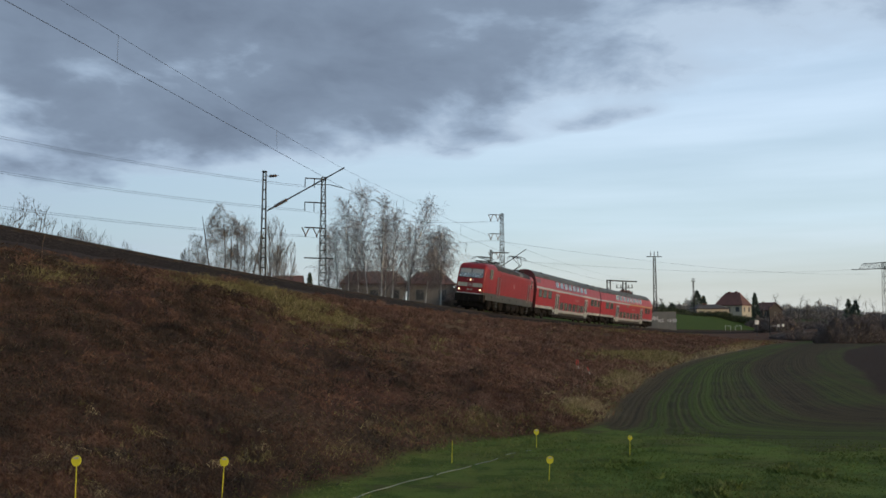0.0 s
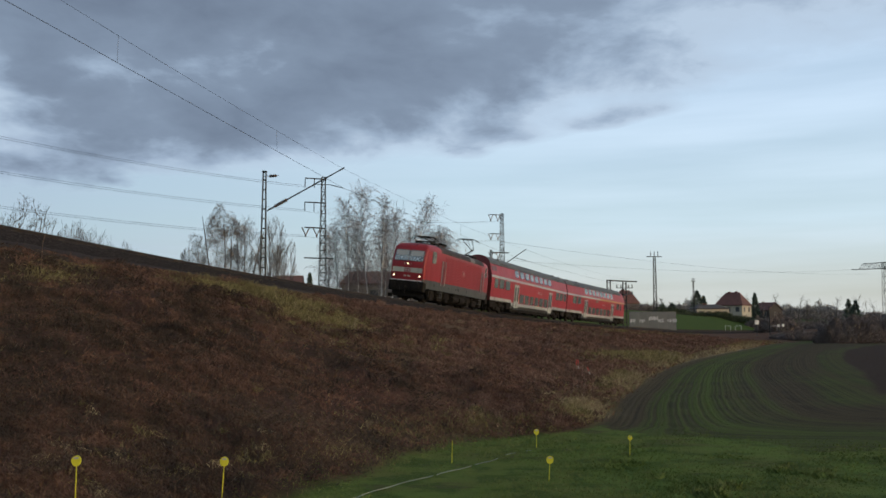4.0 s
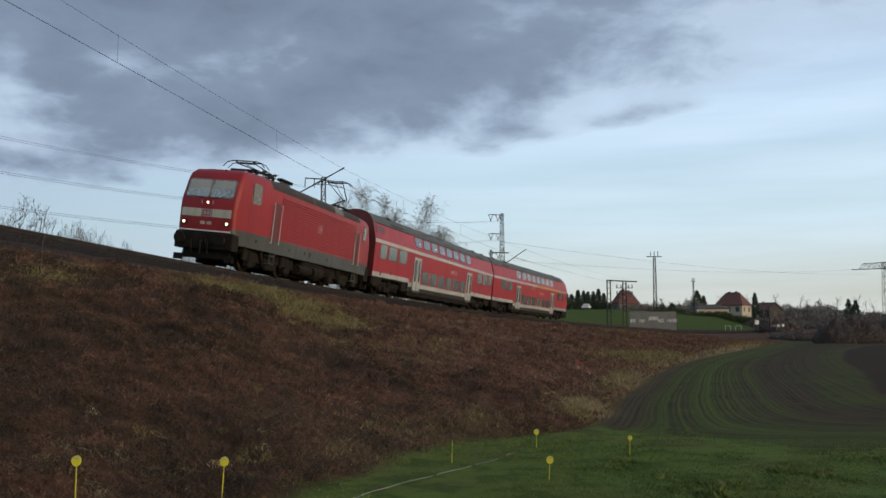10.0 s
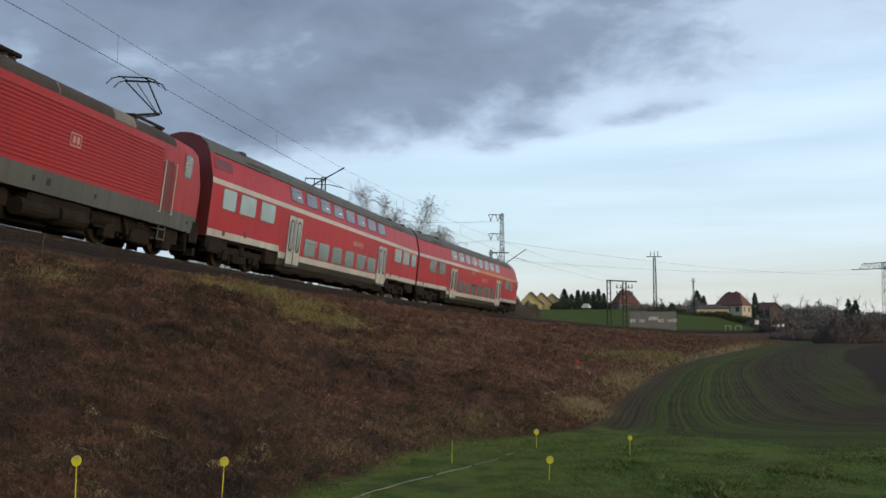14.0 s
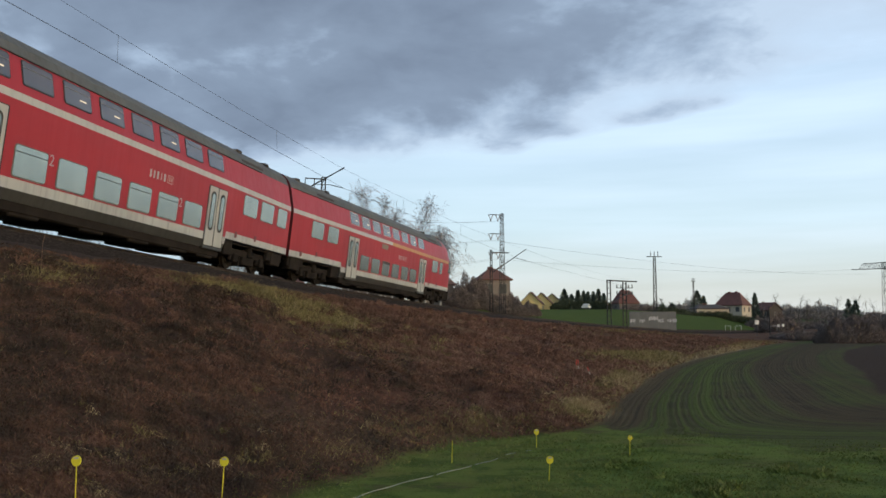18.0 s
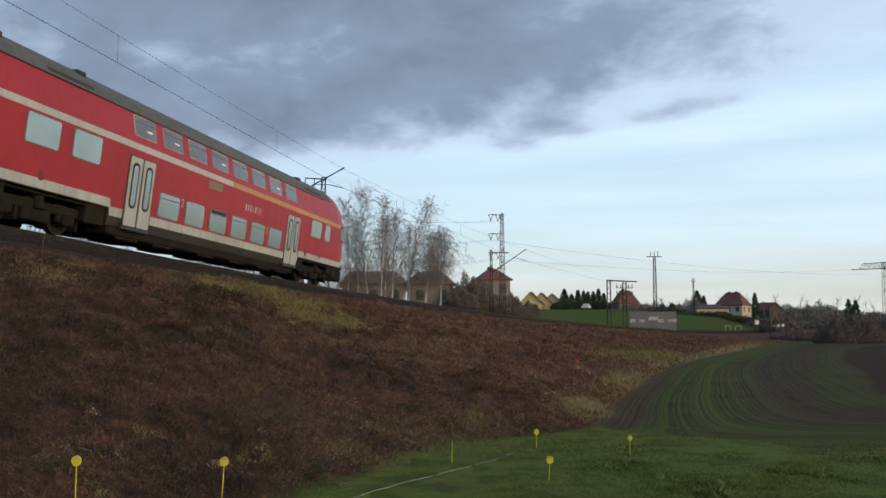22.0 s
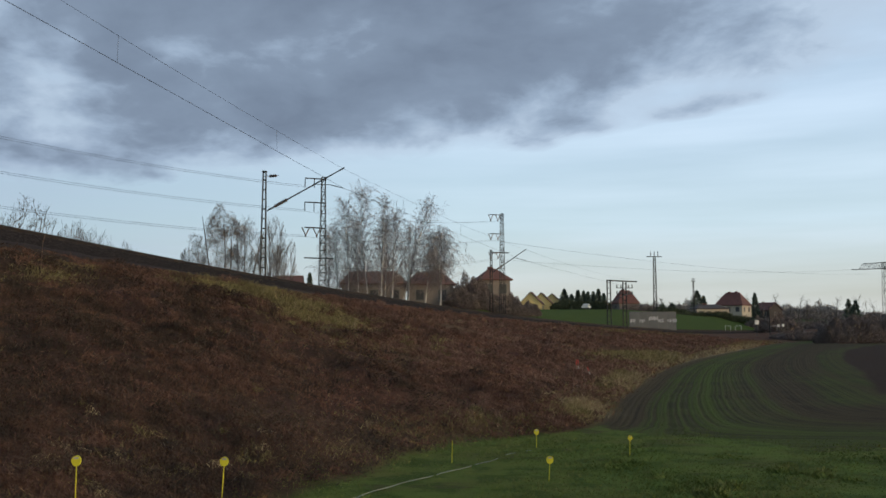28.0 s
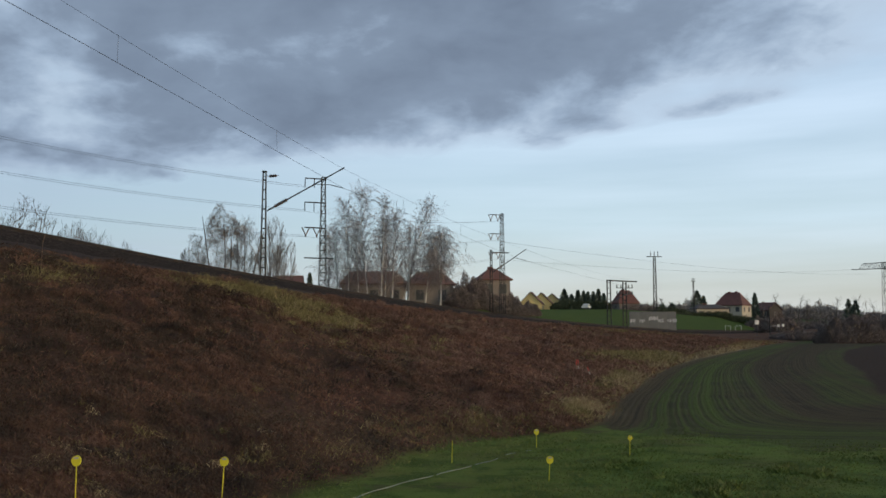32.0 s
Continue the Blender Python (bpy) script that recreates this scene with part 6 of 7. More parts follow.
def birch_tree(a, depth, top_slope, seed, label, lean=0.04, spread=0.27, hang=0.9, branches=44, bare=0.24, twigs=9, side=0.0):
    """A birch: white trunk, ascending branches, and long fine twigs that hang from them."""
    p = bearing(a, depth)
    h = CAM_Z + top_slope * depth - p.z
    rnd = random.Random(seed)
    t = group_empty("birch", Matrix.Translation(p))
    trunk, limbs = [], []
    q, d = Vector((0, 0, -0.2)), Vector((lean, rnd.uniform(-0.03, 0.03), 1)).normalized()
    axis = []
    steps = 12
    for i in range(steps):
        d = (d + Vector((rnd.gauss(0, 0.03), rnd.gauss(0, 0.03), 0.02)) + Vector((side * 0.03, 0, 0))).normalized()
        e = q + d * (h / steps) * 1.0
        trunk.append((q, e, max(0.105 * (1 - 0.93 * i / steps), 0.012), max(0.105 * (1 - 0.93 * (i + 1) / steps), 0.010), 0))
        axis.append((q, e, d))
        q = e

    def hanging(q, d, length, level, droop):
        n = 4
        for i in range(n):
            d = (d + Vector((rnd.gauss(0, 0.12), rnd.gauss(0, 0.12), -0.22 * droop - 0.10 * i * droop))).normalized()
            e = q + d * (length / n)
            limbs.append((q, e, 0.0080 if level == 0 else 0.0058, 0.0066 if level == 0 else 0.0042, 2))
            if level == 0 and i > 0:
                for _ in range(1 + (i == 2)):
                    hanging(q.lerp(e, rnd.random()), (d + Vector((rnd.gauss(0, 0.5), rnd.gauss(0, 0.5), rnd.gauss(0, 0.2)))).normalized(), length * rnd.uniform(0.35, 0.65), 1, droop)
            q = e

    for b in range(branches):
        f = bare + (0.97 - bare) * ((b + rnd.random()) / branches)
        i = min(int(f * steps), steps - 1)
        q0, q1, d0 = axis[i]
        q = q0.lerp(q1, f * steps - i)
        an = b * 2.4 + rnd.uniform(-0.5, 0.5)
        droop = hang if hang > 1 else hang * (1.1 - 0.6 * f)
        d = (Vector((math.cos(an), math.sin(an), 0)) * rnd.uniform(0.32, 0.66) + d0 * (0.75 + 0.25 * f)).normalized()
        length = h * spread * (1.22 - 1.0 * f) * rnd.uniform(0.6, 1.2)
        n = 5
        r = 0.034 * (1.15 - f)
        for j in range(n):
            d = (d + Vector((rnd.gauss(0, 0.09), rnd.gauss(0, 0.09), 0.05 - 0.05 * j * droop))).normalized()
            e = q + d * (length / n)
            limbs.append((q, e, max(r * (1 - 0.8 * j / n), 0.010), max(r * (1 - 0.8 * (j + 1) / n), 0.008), 1))
            for _ in range(max(1, round(twigs / n))):
                w = (d * 0.8 + Vector((rnd.gauss(0, 0.5), rnd.gauss(0, 0.5), 0.35 * f - 0.10))).normalized()
                hanging(q.lerp(e, rnd.random()), w, (0.35 + 0.085 * h * hang) * rnd.uniform(0.6, 1.2) * (1.15 - 0.5 * f), 0, droop)
            q = e
    seg_mesh("trunk", trunk, M_BIRCH, 8, t)
    seg_mesh("crown", limbs, M_TWIG_PALE, 3, t)
    return tagged(t, label, "tree", "bare trees behind the track")


# birches behind the line
BIRCH = "bare white-barked birch with hanging twigs"
for i, (a, dep, top, lean, br) in enumerate(((-0.0855, 88, 0.164, 0.02, 50), (-0.1080, 90, 0.150, 0.015, 42), (-0.0710, 85, 0.150, 0.03, 44), (-0.0590, 86, 0.138, 0.05, 40), (-0.0480, 92, 0.156, 0.14, 46), (-0.1290, 95, 0.114, 0.0, 34), (-0.0960, 92, 0.130, -0.05, 36), (-0.1190, 90, 0.122, -0.03, 30), (-0.0660, 93, 0.128, 0.0, 34), (-0.0400, 90, 0.122, 0.05, 34))):
    birch_tree(a, dep, top, 11 + i, BIRCH, lean, 0.42, 0.85, round(br * 1.25), 0.12, 9)
birch_tree(-0.0035, 88, 0.1120, 41, "bare weeping birch with dense hanging twigs", 0.02, 0.60, 1.35, 74, 0.28, 13)
birch_tree(-0.0215, 92, 0.0930, 42, "bare weeping birch with dense hanging twigs", 0.10, 0.44, 1.2, 40, 0.3)


def crown_shrub(a, depth, top_slope, stems, width, seed, twigs=420, bare=0.25, fine=0.0068, label=""):
    """Branches that reach for points spread through an egg-shaped crown; limbs are as thick as what they carry."""
    p = bearing(a, depth)
    h = CAM_Z + top_slope * depth - p.z
    rng = np.random.default_rng(seed)
    t = group_empty("shrub", Matrix.Translation(p))
    u = rng.normal(0, 1, (twigs, 3))
    u = u / np.linalg.norm(u, axis=1, keepdims=True) * rng.random((twigs, 1)) ** 0.42
    tips = np.stack([u[:, 0] * width / 2, u[:, 1] * width / 2, h * (bare + (1 - bare) * (0.5 + 0.5 * u[:, 2]))], 1)
    tips[:, :2] *= (0.55 + 0.45 * np.sin(np.pi * np.clip((tips[:, 2:3] / h - bare) / (1 - bare), 0, 1) ** 0.8))
    tips = tips[np.argsort(tips[:, 2] + 0.6 * np.hypot(tips[:, 0], tips[:, 1]))]
    nodes = [np.array([0.0, 0.0, -0.2])]
    parent = [-1]
    for k in range(stems):
        x = ((k + 0.5) / stems * 2 - 1) * width * 0.22
        last = 0
        for j in (1, 2, 3):
            nodes.append(np.array([x * j / 3 + rng.normal(0, 0.04), rng.normal(0, 0.12), h * (bare + 0.12) * j / 3]))
            parent.append(last)
            last = len(nodes) - 1
    N = np.zeros((len(nodes) + twigs, 3))
    N[:len(nodes)] = nodes
    n = len(nodes)
    D = np.zeros_like(N)
    D[:n] = (0, 0, 1)
    for q in tips:
        v = q - N[1:n]
        far = np.linalg.norm(v, axis=1) + 1e-6
        cost = far * (1.9 - 0.9 * (v * D[1:n]).sum(1) / far) + 1.2 * np.clip(0.1 - v[:, 2], 0, None)
        k = int(cost.argmin()) + 1
        parent.append(k)
        N[n] = q
        D[n] = v[k - 1] / far[k - 1]
        n += 1
    for _ in range(4):
        kid = np.zeros((n, 3))
        count = np.zeros(n)
        for i in range(1, n):
            kid[parent[i]] += N[i]
            count[parent[i]] += 1
        for i in range(1, n):
            if count[i]:
                N[i] = 0.4 * N[i] + 0.3 * N[parent[i]] + 0.3 * kid[i] / count[i]
    load = np.ones(n)
    for i in range(n - 1, 0, -1):
        load[parent[i]] += load[i]
    segs = []
    for i in range(1, n):
        r0, r1 = fine * load[i] ** 0.42, fine * max(load[i] - 1, 1) ** 0.42
        m = (N[i] + N[parent[i]]) / 2 + rng.normal(0, 0.012, 3)
        segs.append((N[parent[i]], m, r0, (r0 + r1) / 2, 0 if load[i] > 40 else 1))
        segs.append((m, N[i], (r0 + r1) / 2, r1, 0 if load[i] > 40 else 1))
        if load[i] < 4:
            for _ in range(3):
                d = (N[i] - N[parent[i]]) / (np.linalg.norm(N[i] - N[parent[i]]) + 1e-6) + rng.normal(0, 0.55, 3) + np.array([0, 0, 0.25])
                segs.append((m, m + d * rng.uniform(0.12, 0.34) * h / 5, fine * 0.8, fine * 0.5, 1))
    seg_mesh("trunk", [s for s in segs if s[4] == 0], M_BARK, 6, t)
    seg_mesh("crown", [s for s in segs if s[4] == 1], M_BARK, 3, t)
    return tagged(t, label, "shrub", "shrubs over the crest")


# leafless trees left of the mast
ROUND = "leafless grey-brown tree with a rounded crown of fine twigs"
spray_tree(-0.2550, 62, 0.1475, 3, 3.1, 51, ROUND, (11, 7, 5, 3), 0.32, 0.06, 0.72, 0.0085, trunk=0.08, rise=0.02)
spray_tree(-0.2290, 66, 0.1450, 3, 2.8, 52, ROUND, (11, 7, 5, 3), 0.28, 0.06, 0.70, 0.0085, trunk=0.08, rise=0.02)
spray_tree(-0.2870, 64, 0.1180, 2, 2.0, 53, "small leafless tree with a rounded twiggy crown", (10, 6, 5, 3), 0.2, 0.10, 0.7, trunk=0.05, rise=0.04)
spray_tree(-0.1960, 62, 0.1340, 7, 2.9, 54, "leafless shrub with straight stems fanning upwards", (6, 3, 2), 0.24, 0.0, 0.3, trunk=0.045)
spray_tree(-0.1830, 64, 0.1150, 5, 2.2, 55, "leafless shrub with straight stems fanning upwards", (6, 3, 2), 0.24, 0.0, 0.35, trunk=0.04)
spray_tree(-0.2080, 65, 0.1000, 4, 1.8, 56, "leafless shrub with straight stems fanning upwards", (6, 3, 2), 0.22, 0.0, 0.4, trunk=0.035)
# shrubs over the crest on the left
SHRUB = "bare shrub with thin twiggy stems on the embankment's crest"
for i, (a, top, w, st, n) in enumerate(((-0.503, 0.140, 0.9, 2, 40), (-0.483, 0.160, 1.1, 2, 60), (-0.463, 0.148, 1.1, 2, 50), (-0.446, 0.116, 0.5, 1, 20), (-0.436, 0.126, 0.6, 3, 45), (-0.425, 0.129, 0.6, 3, 50), (-0.414, 0.125, 0.6, 3, 50), (-0.403, 0.119, 0.6, 3, 45), (-0.392, 0.116, 0.5, 2, 40), (-0.379, 0.104, 0.4, 2, 24), (-0.368, 0.103, 0.4, 2, 24), (-0.358, 0.100, 0.4, 2, 20))):
    if i < 3:
        crown_shrub(a, 32 + 0.7 * i, top, st, w * 1.25, 71 + i, n * 2, 0.4, 0.0050, SHRUB)
    else:
        spray_tree(a, 32 + 0.7 * i, top * 1.04, 5 + 2 * st, w * 1.5, 71 + i, SHRUB, (5, 3), 0.34, 0.0, 0.4, 0.0052, "shrub", 0.012, M_BARK, 0.09, "shrub", "shrubs over the crest")


# thicket and skyline colours are lightened to stand for distance haze
M_THICKET = random_tint("thicket_twigs", [(0.2, (0.158, 0.128, 0.115)), (0.8, (0.215, 0.176, 0.158))], 0.95)
M_WOOD = random_tint("far_twigs", [(0.2, (0.20, 0.185, 0.172)), (0.8, (0.28, 0.26, 0.242))], 0.95)


def bush(name, a, depth, w, h, n, mat, label, seed, size=0.25, l=None):
    """A dense thicket: many short crossing twigs and leaf scraps within an uneven mound."""
    p = bearing(a, depth)
    rng = np.random.default_rng(seed)
    l = l or w * 0.6
    r, an = np.sqrt(rng.random(n)), rng.random(n) * 6.283
    u = np.stack([r * np.cos(an), r * np.sin(an)], 1)
    lump = 0.74 + 0.16 * np.sin(u[:, 0] * 5 + seed) * np.cos(u[:, 1] * 4) + 0.10 * np.sin(u[:, 0] * 13 + 2 * seed)
    top = np.sqrt(np.clip(1 - 0.92 * r ** 2, 0.03, 1)) * lump
    c = np.stack([u[:, 0] * w * 0.55, u[:, 1] * l * 0.55, rng.random(n) ** 0.6 * h * top], 1) + np.array(p)
    d = rng.normal(0, 1, (n, 3)) * size
    d[:, 2] = np.abs(d[:, 2]) * 1.3
    e = rng.normal(0, 1, (n, 3)) * size * 0.22
    t = group_empty(name)
    quads("foliage", np.stack([c - d - e, c - d * 0.2 + e, c + d], 1), mat, 3, t)
    return tagged(t, label, "bush", "thickets and hedges")


for i, (a, dep, w, h, n) in enumerate(((0.4480, 128, 6.0, 4.0, 50000), (0.4740, 129, 7.0, 4.4, 50000), (0.5000, 131, 7.0, 4.4, 50000), (0.5300, 132, 8.0, 4.4, 30000))):
    bush("thicket", a, dep, w, h, n, M_THICKET, "large brown leafless thicket at the field's end", 1 + i, 0.10)
bush("thicket", 0.4050, 150, 9, 2.0, 12000, M_THICKET, "low brown thicket beside the track", 7, 0.16)
# bushes past the view's right edge are added to darken window reflections
for i in range(26):
    bush("woodland_edge", 0.365 + 0.0165 * i, 282 + 8 * (i % 3), 15, 5.0 + 1.6 * math.sin(i * 2.1), 3500, M_WOOD, "grey-brown leafless trees on the skyline", 60 + i, 0.35, 8)
for i in range(4):
    bush("woodland_edge", 0.215 + 0.022 * i, 285, 12, 4.6 + math.sin(i * 2.6), 3000, M_WOOD, "grey-brown leafless trees on the skyline", 80 + i, 0.35, 8)
for i, (a, dep, w, h) in enumerate(((0.360, 222, 6, 3.2), (0.140, 248, 8, 3.2), (0.153, 248, 8, 3.0), (0.166, 248, 8, 3.0), (0.179, 248, 8, 3.2), (0.190, 246, 6, 2.6), (0.40, 230, 20, 5.6), (0.44, 240, 22, 5.4), (0.48, 220, 16, 2.8), (0.52, 230, 22, 3.0), (0.286, 229, 8, 0.8), (0.311, 228, 8, 1.2), (0.383, 190, 9, 4.6), (0.25, 236, 14, 2.2), (0.225, 236, 10, 2.2), (0.334, 227, 8, 1.5))):
    bush("hedge", a, dep, w, h, 4000, M_HEDGE if 1 <= i <= 5 or i in (10, 11, 13, 15) else M_THICKET, "winter hedge below the village houses", 20 + i, 0.30)
for i, (a, dep, w, h) in enumerate(((0.030, 114, 5.0, 5.6), (0.050, 117, 4.2, 3.2), (0.062, 117, 4.5, 2.9), (0.038, 115, 3.6, 5.4), (0.075, 118, 4, 3.4), (0.072, 116, 6, 2.8), (0.02, 108, 4, 3.6), (0.052, 116, 6, 2.6), (-0.15, 95, 5, 2.4), (0.09, 122, 5, 2.6), (-0.175, 80, 4, 1.6), (-0.105, 92, 5, 2.6), (-0.060, 94, 6, 1.6), (-0.118, 90, 4, 3.0))):
    bush("hedge", a, dep, w, h, 11000 if i < 11 else 1500, M_THICKET, "brown brushwood behind the track", 40 + i, 0.11)


def conifer(a, depth, top_slope, width, seed, label="dark green conifer beside the village houses"):
    p = bearing(a, depth)
    h = CAM_Z + top_slope * depth - p.z
    t = group_empty("conifer", Matrix.Translation(p))
    rod("trunk", (0, 0, 0), (0, 0, h * 0.95), 0.16, M_BARK, t, r2=0.03)
    rng = np.random.default_rng(seed)
    n = 1500
    z = rng.random(n) ** 0.75
    r = (1 - z) ** 0.8 * width / 2 * (0.75 + 0.25 * np.sin(z * 40)) * np.sqrt(rng.random(n))
    an = rng.random(n) * 6.283
    c = np.stack([r * np.cos(an), r * np.sin(an), 0.3 + z * (h - 0.3)], 1)
    d = np.stack([np.cos(an), np.sin(an), -0.3 + 0 * an], 1) * rng.uniform(0.25, 0.6, (n, 1))
    e = rng.normal(0, 0.16, (n, 3))
    quads("crown", np.stack([c - e, c + e, c + d], 1), M_CONIFER, 3, t)
    return tagged(t, label, "tree", "conifers by the houses")


for i, (a, top, w) in enumerate(((-0.153, 0.0675, 4.5), (0.139, 0.0480, 5.5), (0.147, 0.042, 4.5), (0.1545, 0.047, 3.2), (0.161, 0.046, 3.0), (0.166, 0.045, 3.0), (0.172, 0.045, 3.2), (0.178, 0.048, 3.4), (0.184, 0.043, 3.2), (0.291, 0.046, 6.5), (0.298, 0.040, 4.5), (0.357, 0.043, 4.0), (0.251, 0.031, 4.0), (0.262, 0.032, 4.5), (0.464, 0.036, 6.0), (0.472, 0.035, 6.0))):
    conifer(a, 255 + 6 * (i % 3), top, w * 1.0, 100 + i)
# bare trees among the houses
for i in range(26):
    a = 0.195 + 0.33 * i / 25 + 0.004 * math.sin(i * 5.1)
    tree("bare_tree", a, 268 + 10 * math.sin(i * 2.3), 0.036 + 0.006 * math.sin(i * 3.7), 200 + i, "leafless tree among the village houses", 0.42, 0.1, 0.55, 1, M_BARK, M_TWIG, (14, 8, 5, 3), 2, 0.12, thick=1.6)


# ---------------------------------------------------------------- small things by the line
def stake(x, y, h, disc, tilt=0.0, name="marker_stake"):
    z = ground_z(x, y)
    st = group_empty(name, Matrix.Translation((x, y, z)) @ Matrix.Rotation(radians(tilt), 4, "Y"))
    rod("stick", (0, 0, -0.05), (0, 0, h - disc * 0.4), 0.005, M_YELLOW, st, sides=8)
    if disc:
        verts, faces = plate_mesh([(disc / 2 * math.cos(q * math.pi / 12), disc * 0.55 * math.sin(q * math.pi / 12)) for q in range(24)], 0.012)
        raw("disc", [(v[0], v[1] - 0.012, v[2] + h) for v in verts], faces, M_YELLOW, st)
        # highlight near the disc's top, painted as a cream ellipse
        raw("disc_highlight", [(v[0] * 0.55, v[1] - 0.016, v[2] * 0.2 + h + disc * 0.3) for v in verts], faces, M_CREAM, st)
    return tagged(st, "thin yellow marker stake with a round head" if disc else "thin plain yellow stake in the grass", "marker stake", "yellow stakes in the grass")


stake(1.444, 13.740, 0.240, 0.080, 0.0)
stake(1.279, 10.780, 0.251, 0.087, 3.2)
stake(2.692, 12.820, 0.257, 0.066, 1.8)
stake(0.117, 12.240, 0.301, 0.000, 1.5)
stake(-2.972, 7.200, 0.446, 0.079, 0.0)
stake(-2.171, 8.720, 0.431, 0.085, 3.0)


def red_white_post(x, y, h, tilt):
    z = ground_z(x, y)
    h += 0.10
    p = group_empty("survey_post", Matrix.Translation((x, y, z)) @ Matrix.Rotation(radians(tilt), 4, "Y"))
    rod("lower_half", (0, 0, 0), (0, 0, h * 0.5), 0.015, M_WHITE, p)
    rod("upper_half", (0, 0, h * 0.5), (0, 0, h), 0.015, M_SIGNAL_RED, p)
    tagged(p, "short red and white survey post on the slope", "post", "survey posts")


M_SIGNAL_RED = worn("signal_red", (0.62, 0.06, 0.05), (0.5, 0.05, 0.04), 0.6, 4.0)
red_white_post(4.57, 30.28, 0.27, 3)
red_white_post(4.70, 30.48, 0.30, -4)
red_white_post(5.01, 29.92, 0.22, -20)


def tall_stem(x, y, h):
    z = ground_z(x, y)
    v, f = tube_path([(x, y, z - 0.03), (x + 0.012, y, z + h * 0.4), (x + 0.008, y + 0.02, z + h * 0.75), (x + 0.05, y + 0.02, z + h)], 0.006, 5)
    tagged(raw("dry_stem", v, f, M_STALK), "single tall pale dry stem on the slope", "plant stem")


M_STALK = random_tint("stalk", [(0.1, (0.07, 0.04, 0.03)), (0.6, (0.15, 0.10, 0.075)), (0.95, (0.34, 0.29, 0.22))], 0.9)
tall_stem(-7.95, 17.2, 0.75)


def fence_tape():
    """Loose tape, sunk into the grass in places."""
    line = group_empty("fence_tape")
    P = np.array(TAPE)
    t = np.linspace(0, len(P) - 1, 60)
    xs, ys = np.interp(t, np.arange(len(P)), P[:, 0]), np.interp(t, np.arange(len(P)), P[:, 1])
    for a, b in ((0, 26), (27, 36), (37, 45), (49, 53), (57, 59)):
        pts = [(xs[i], ys[i] + 0.004 * math.sin(i * 1.1), ground_z(xs[i], ys[i]) + 0.010 + 0.004 * math.sin(i * 0.7)) for i in range(a, b + 1)]
        v, f = tube_path(pts, 0.0065, 5)
        raw("tape_stretch", v, f, M_TAPE, line)
    tagged(line, "pale fence tape lying in the grass", "tape")


TAPE = [(-1.04, 9.44), (-0.90, 9.82), (-0.56, 10.48), (-0.17, 11.08), (0.27, 11.76), (0.68, 12.40), (0.96, 13.04), (1.33, 13.38)]
fence_tape()


def track_sign(a, depth, zt, w, h, post, name="track_sign", label="white board on a post beside the track", mat=M_WHITE):
    p = bearing(a, depth)
    s = group_empty(name, Matrix.Translation(p))
    top = CAM_Z + zt * depth - p.z
    rod("post", (0, 0, 0), (0, 0, top), 0.06, M_GALV, s)
    verts, faces = plate_mesh(rounded(w, h, 0.05), 0.04)
    raw("board", [(v[0], v[1] - 0.08, v[2] + top - h / 2) for v in verts], faces, mat, s)
    tagged(s, label, "sign", "signs beside the track")


track_sign(0.1160, 150, 0.0212, 0.55, 0.5, 1)


def parked_car(a, depth, turn):
    p = bearing(a, depth)
    car = group_empty("car", Matrix.Translation(p) @ Matrix.Rotation(radians(turn), 4, "Z"))
    bm = bmesh.new()
    add_box(bm, -2.0, 2.0, -0.85, 0.85, 0.3, 0.85, 0.15)
    part("body", bm, M_WHITE, car)
    bm = bmesh.new()
    add_box(bm, -1.2, 1.1, -0.75, 0.75, 0.8, 1.4, 0.2)
    part("cabin", bm, M_WHITE, car)
    box("side_window", -1.0, 0.9, -0.765, 0.765, 0.95, 1.25, M_PANE, car, bevel=0.05)
    for x in (-1.25, 1.25):
        for y in (-0.8, 0.8):
            rod("wheel", (x, y - 0.1, 0.3), (x, y + 0.1, 0.3), 0.3, M_RUBBER, car, sides=14)
    tagged(car, "small white car parked on the meadow", "car")


parked_car(0.1640, 222, 68)
track_sign(0.3582, 160, 0.0125, 0.7, 0.8, 1)
track_sign(0.3830, 165, 0.0075, 0.45, 0.5, 1)
track_sign(0.3880, 165, 0.0080, 0.45, 0.5, 1)


def barrier_frame(a, depth, zb, zt, w):
    p = bearing(a, depth)
    f = group_empty("barrier_frame", Matrix.Translation((p.x, p.y, CAM_Z + zb * depth)))
    h = (zt - zb) * depth
    for x in (-w / 2, w / 2):
        rod("upright", (x, 0, -0.35), (x, 0, h), 0.032, M_WHITE, f)
    rod("top_rail", (-w / 2, 0, h), (w / 2, 0, h), 0.032, M_WHITE, f)
    tagged(f, "white tubular barrier frame beside the track", "barrier", "white barrier frames")


for a, w in ((0.3253, 0.8), (0.3370, 0.95), (0.3770, 1.1)):
    barrier_frame(a, 165, 0.0030, 0.0060, w * 1.2)
p_ = bearing(0.3730, 160)
pole = rod("telegraph_pole", (p_.x, p_.y, p_.z - 0.3), (p_.x, p_.y, CAM_Z + 0.0285 * 160), 0.09, M_MAST)
tagged(pole, "slim grey pole beside the track", "pole")


# ---------------------------------------------------------------- withered growth on the slope, grass
def mounds_at(x, y):
    """Height of the bramble mounds: uneven cushions of about a metre, with hollows between."""
    a = wobble(x + 0.4 * wobble(y, x, 0.9, 1.0), y, 0.42, 11.0)
    b = wobble(y, x, 1.3, 6.0)
    return smooth(0.0, 0.9, a + 0.4 * b) * (0.6 + 0.4 * b)


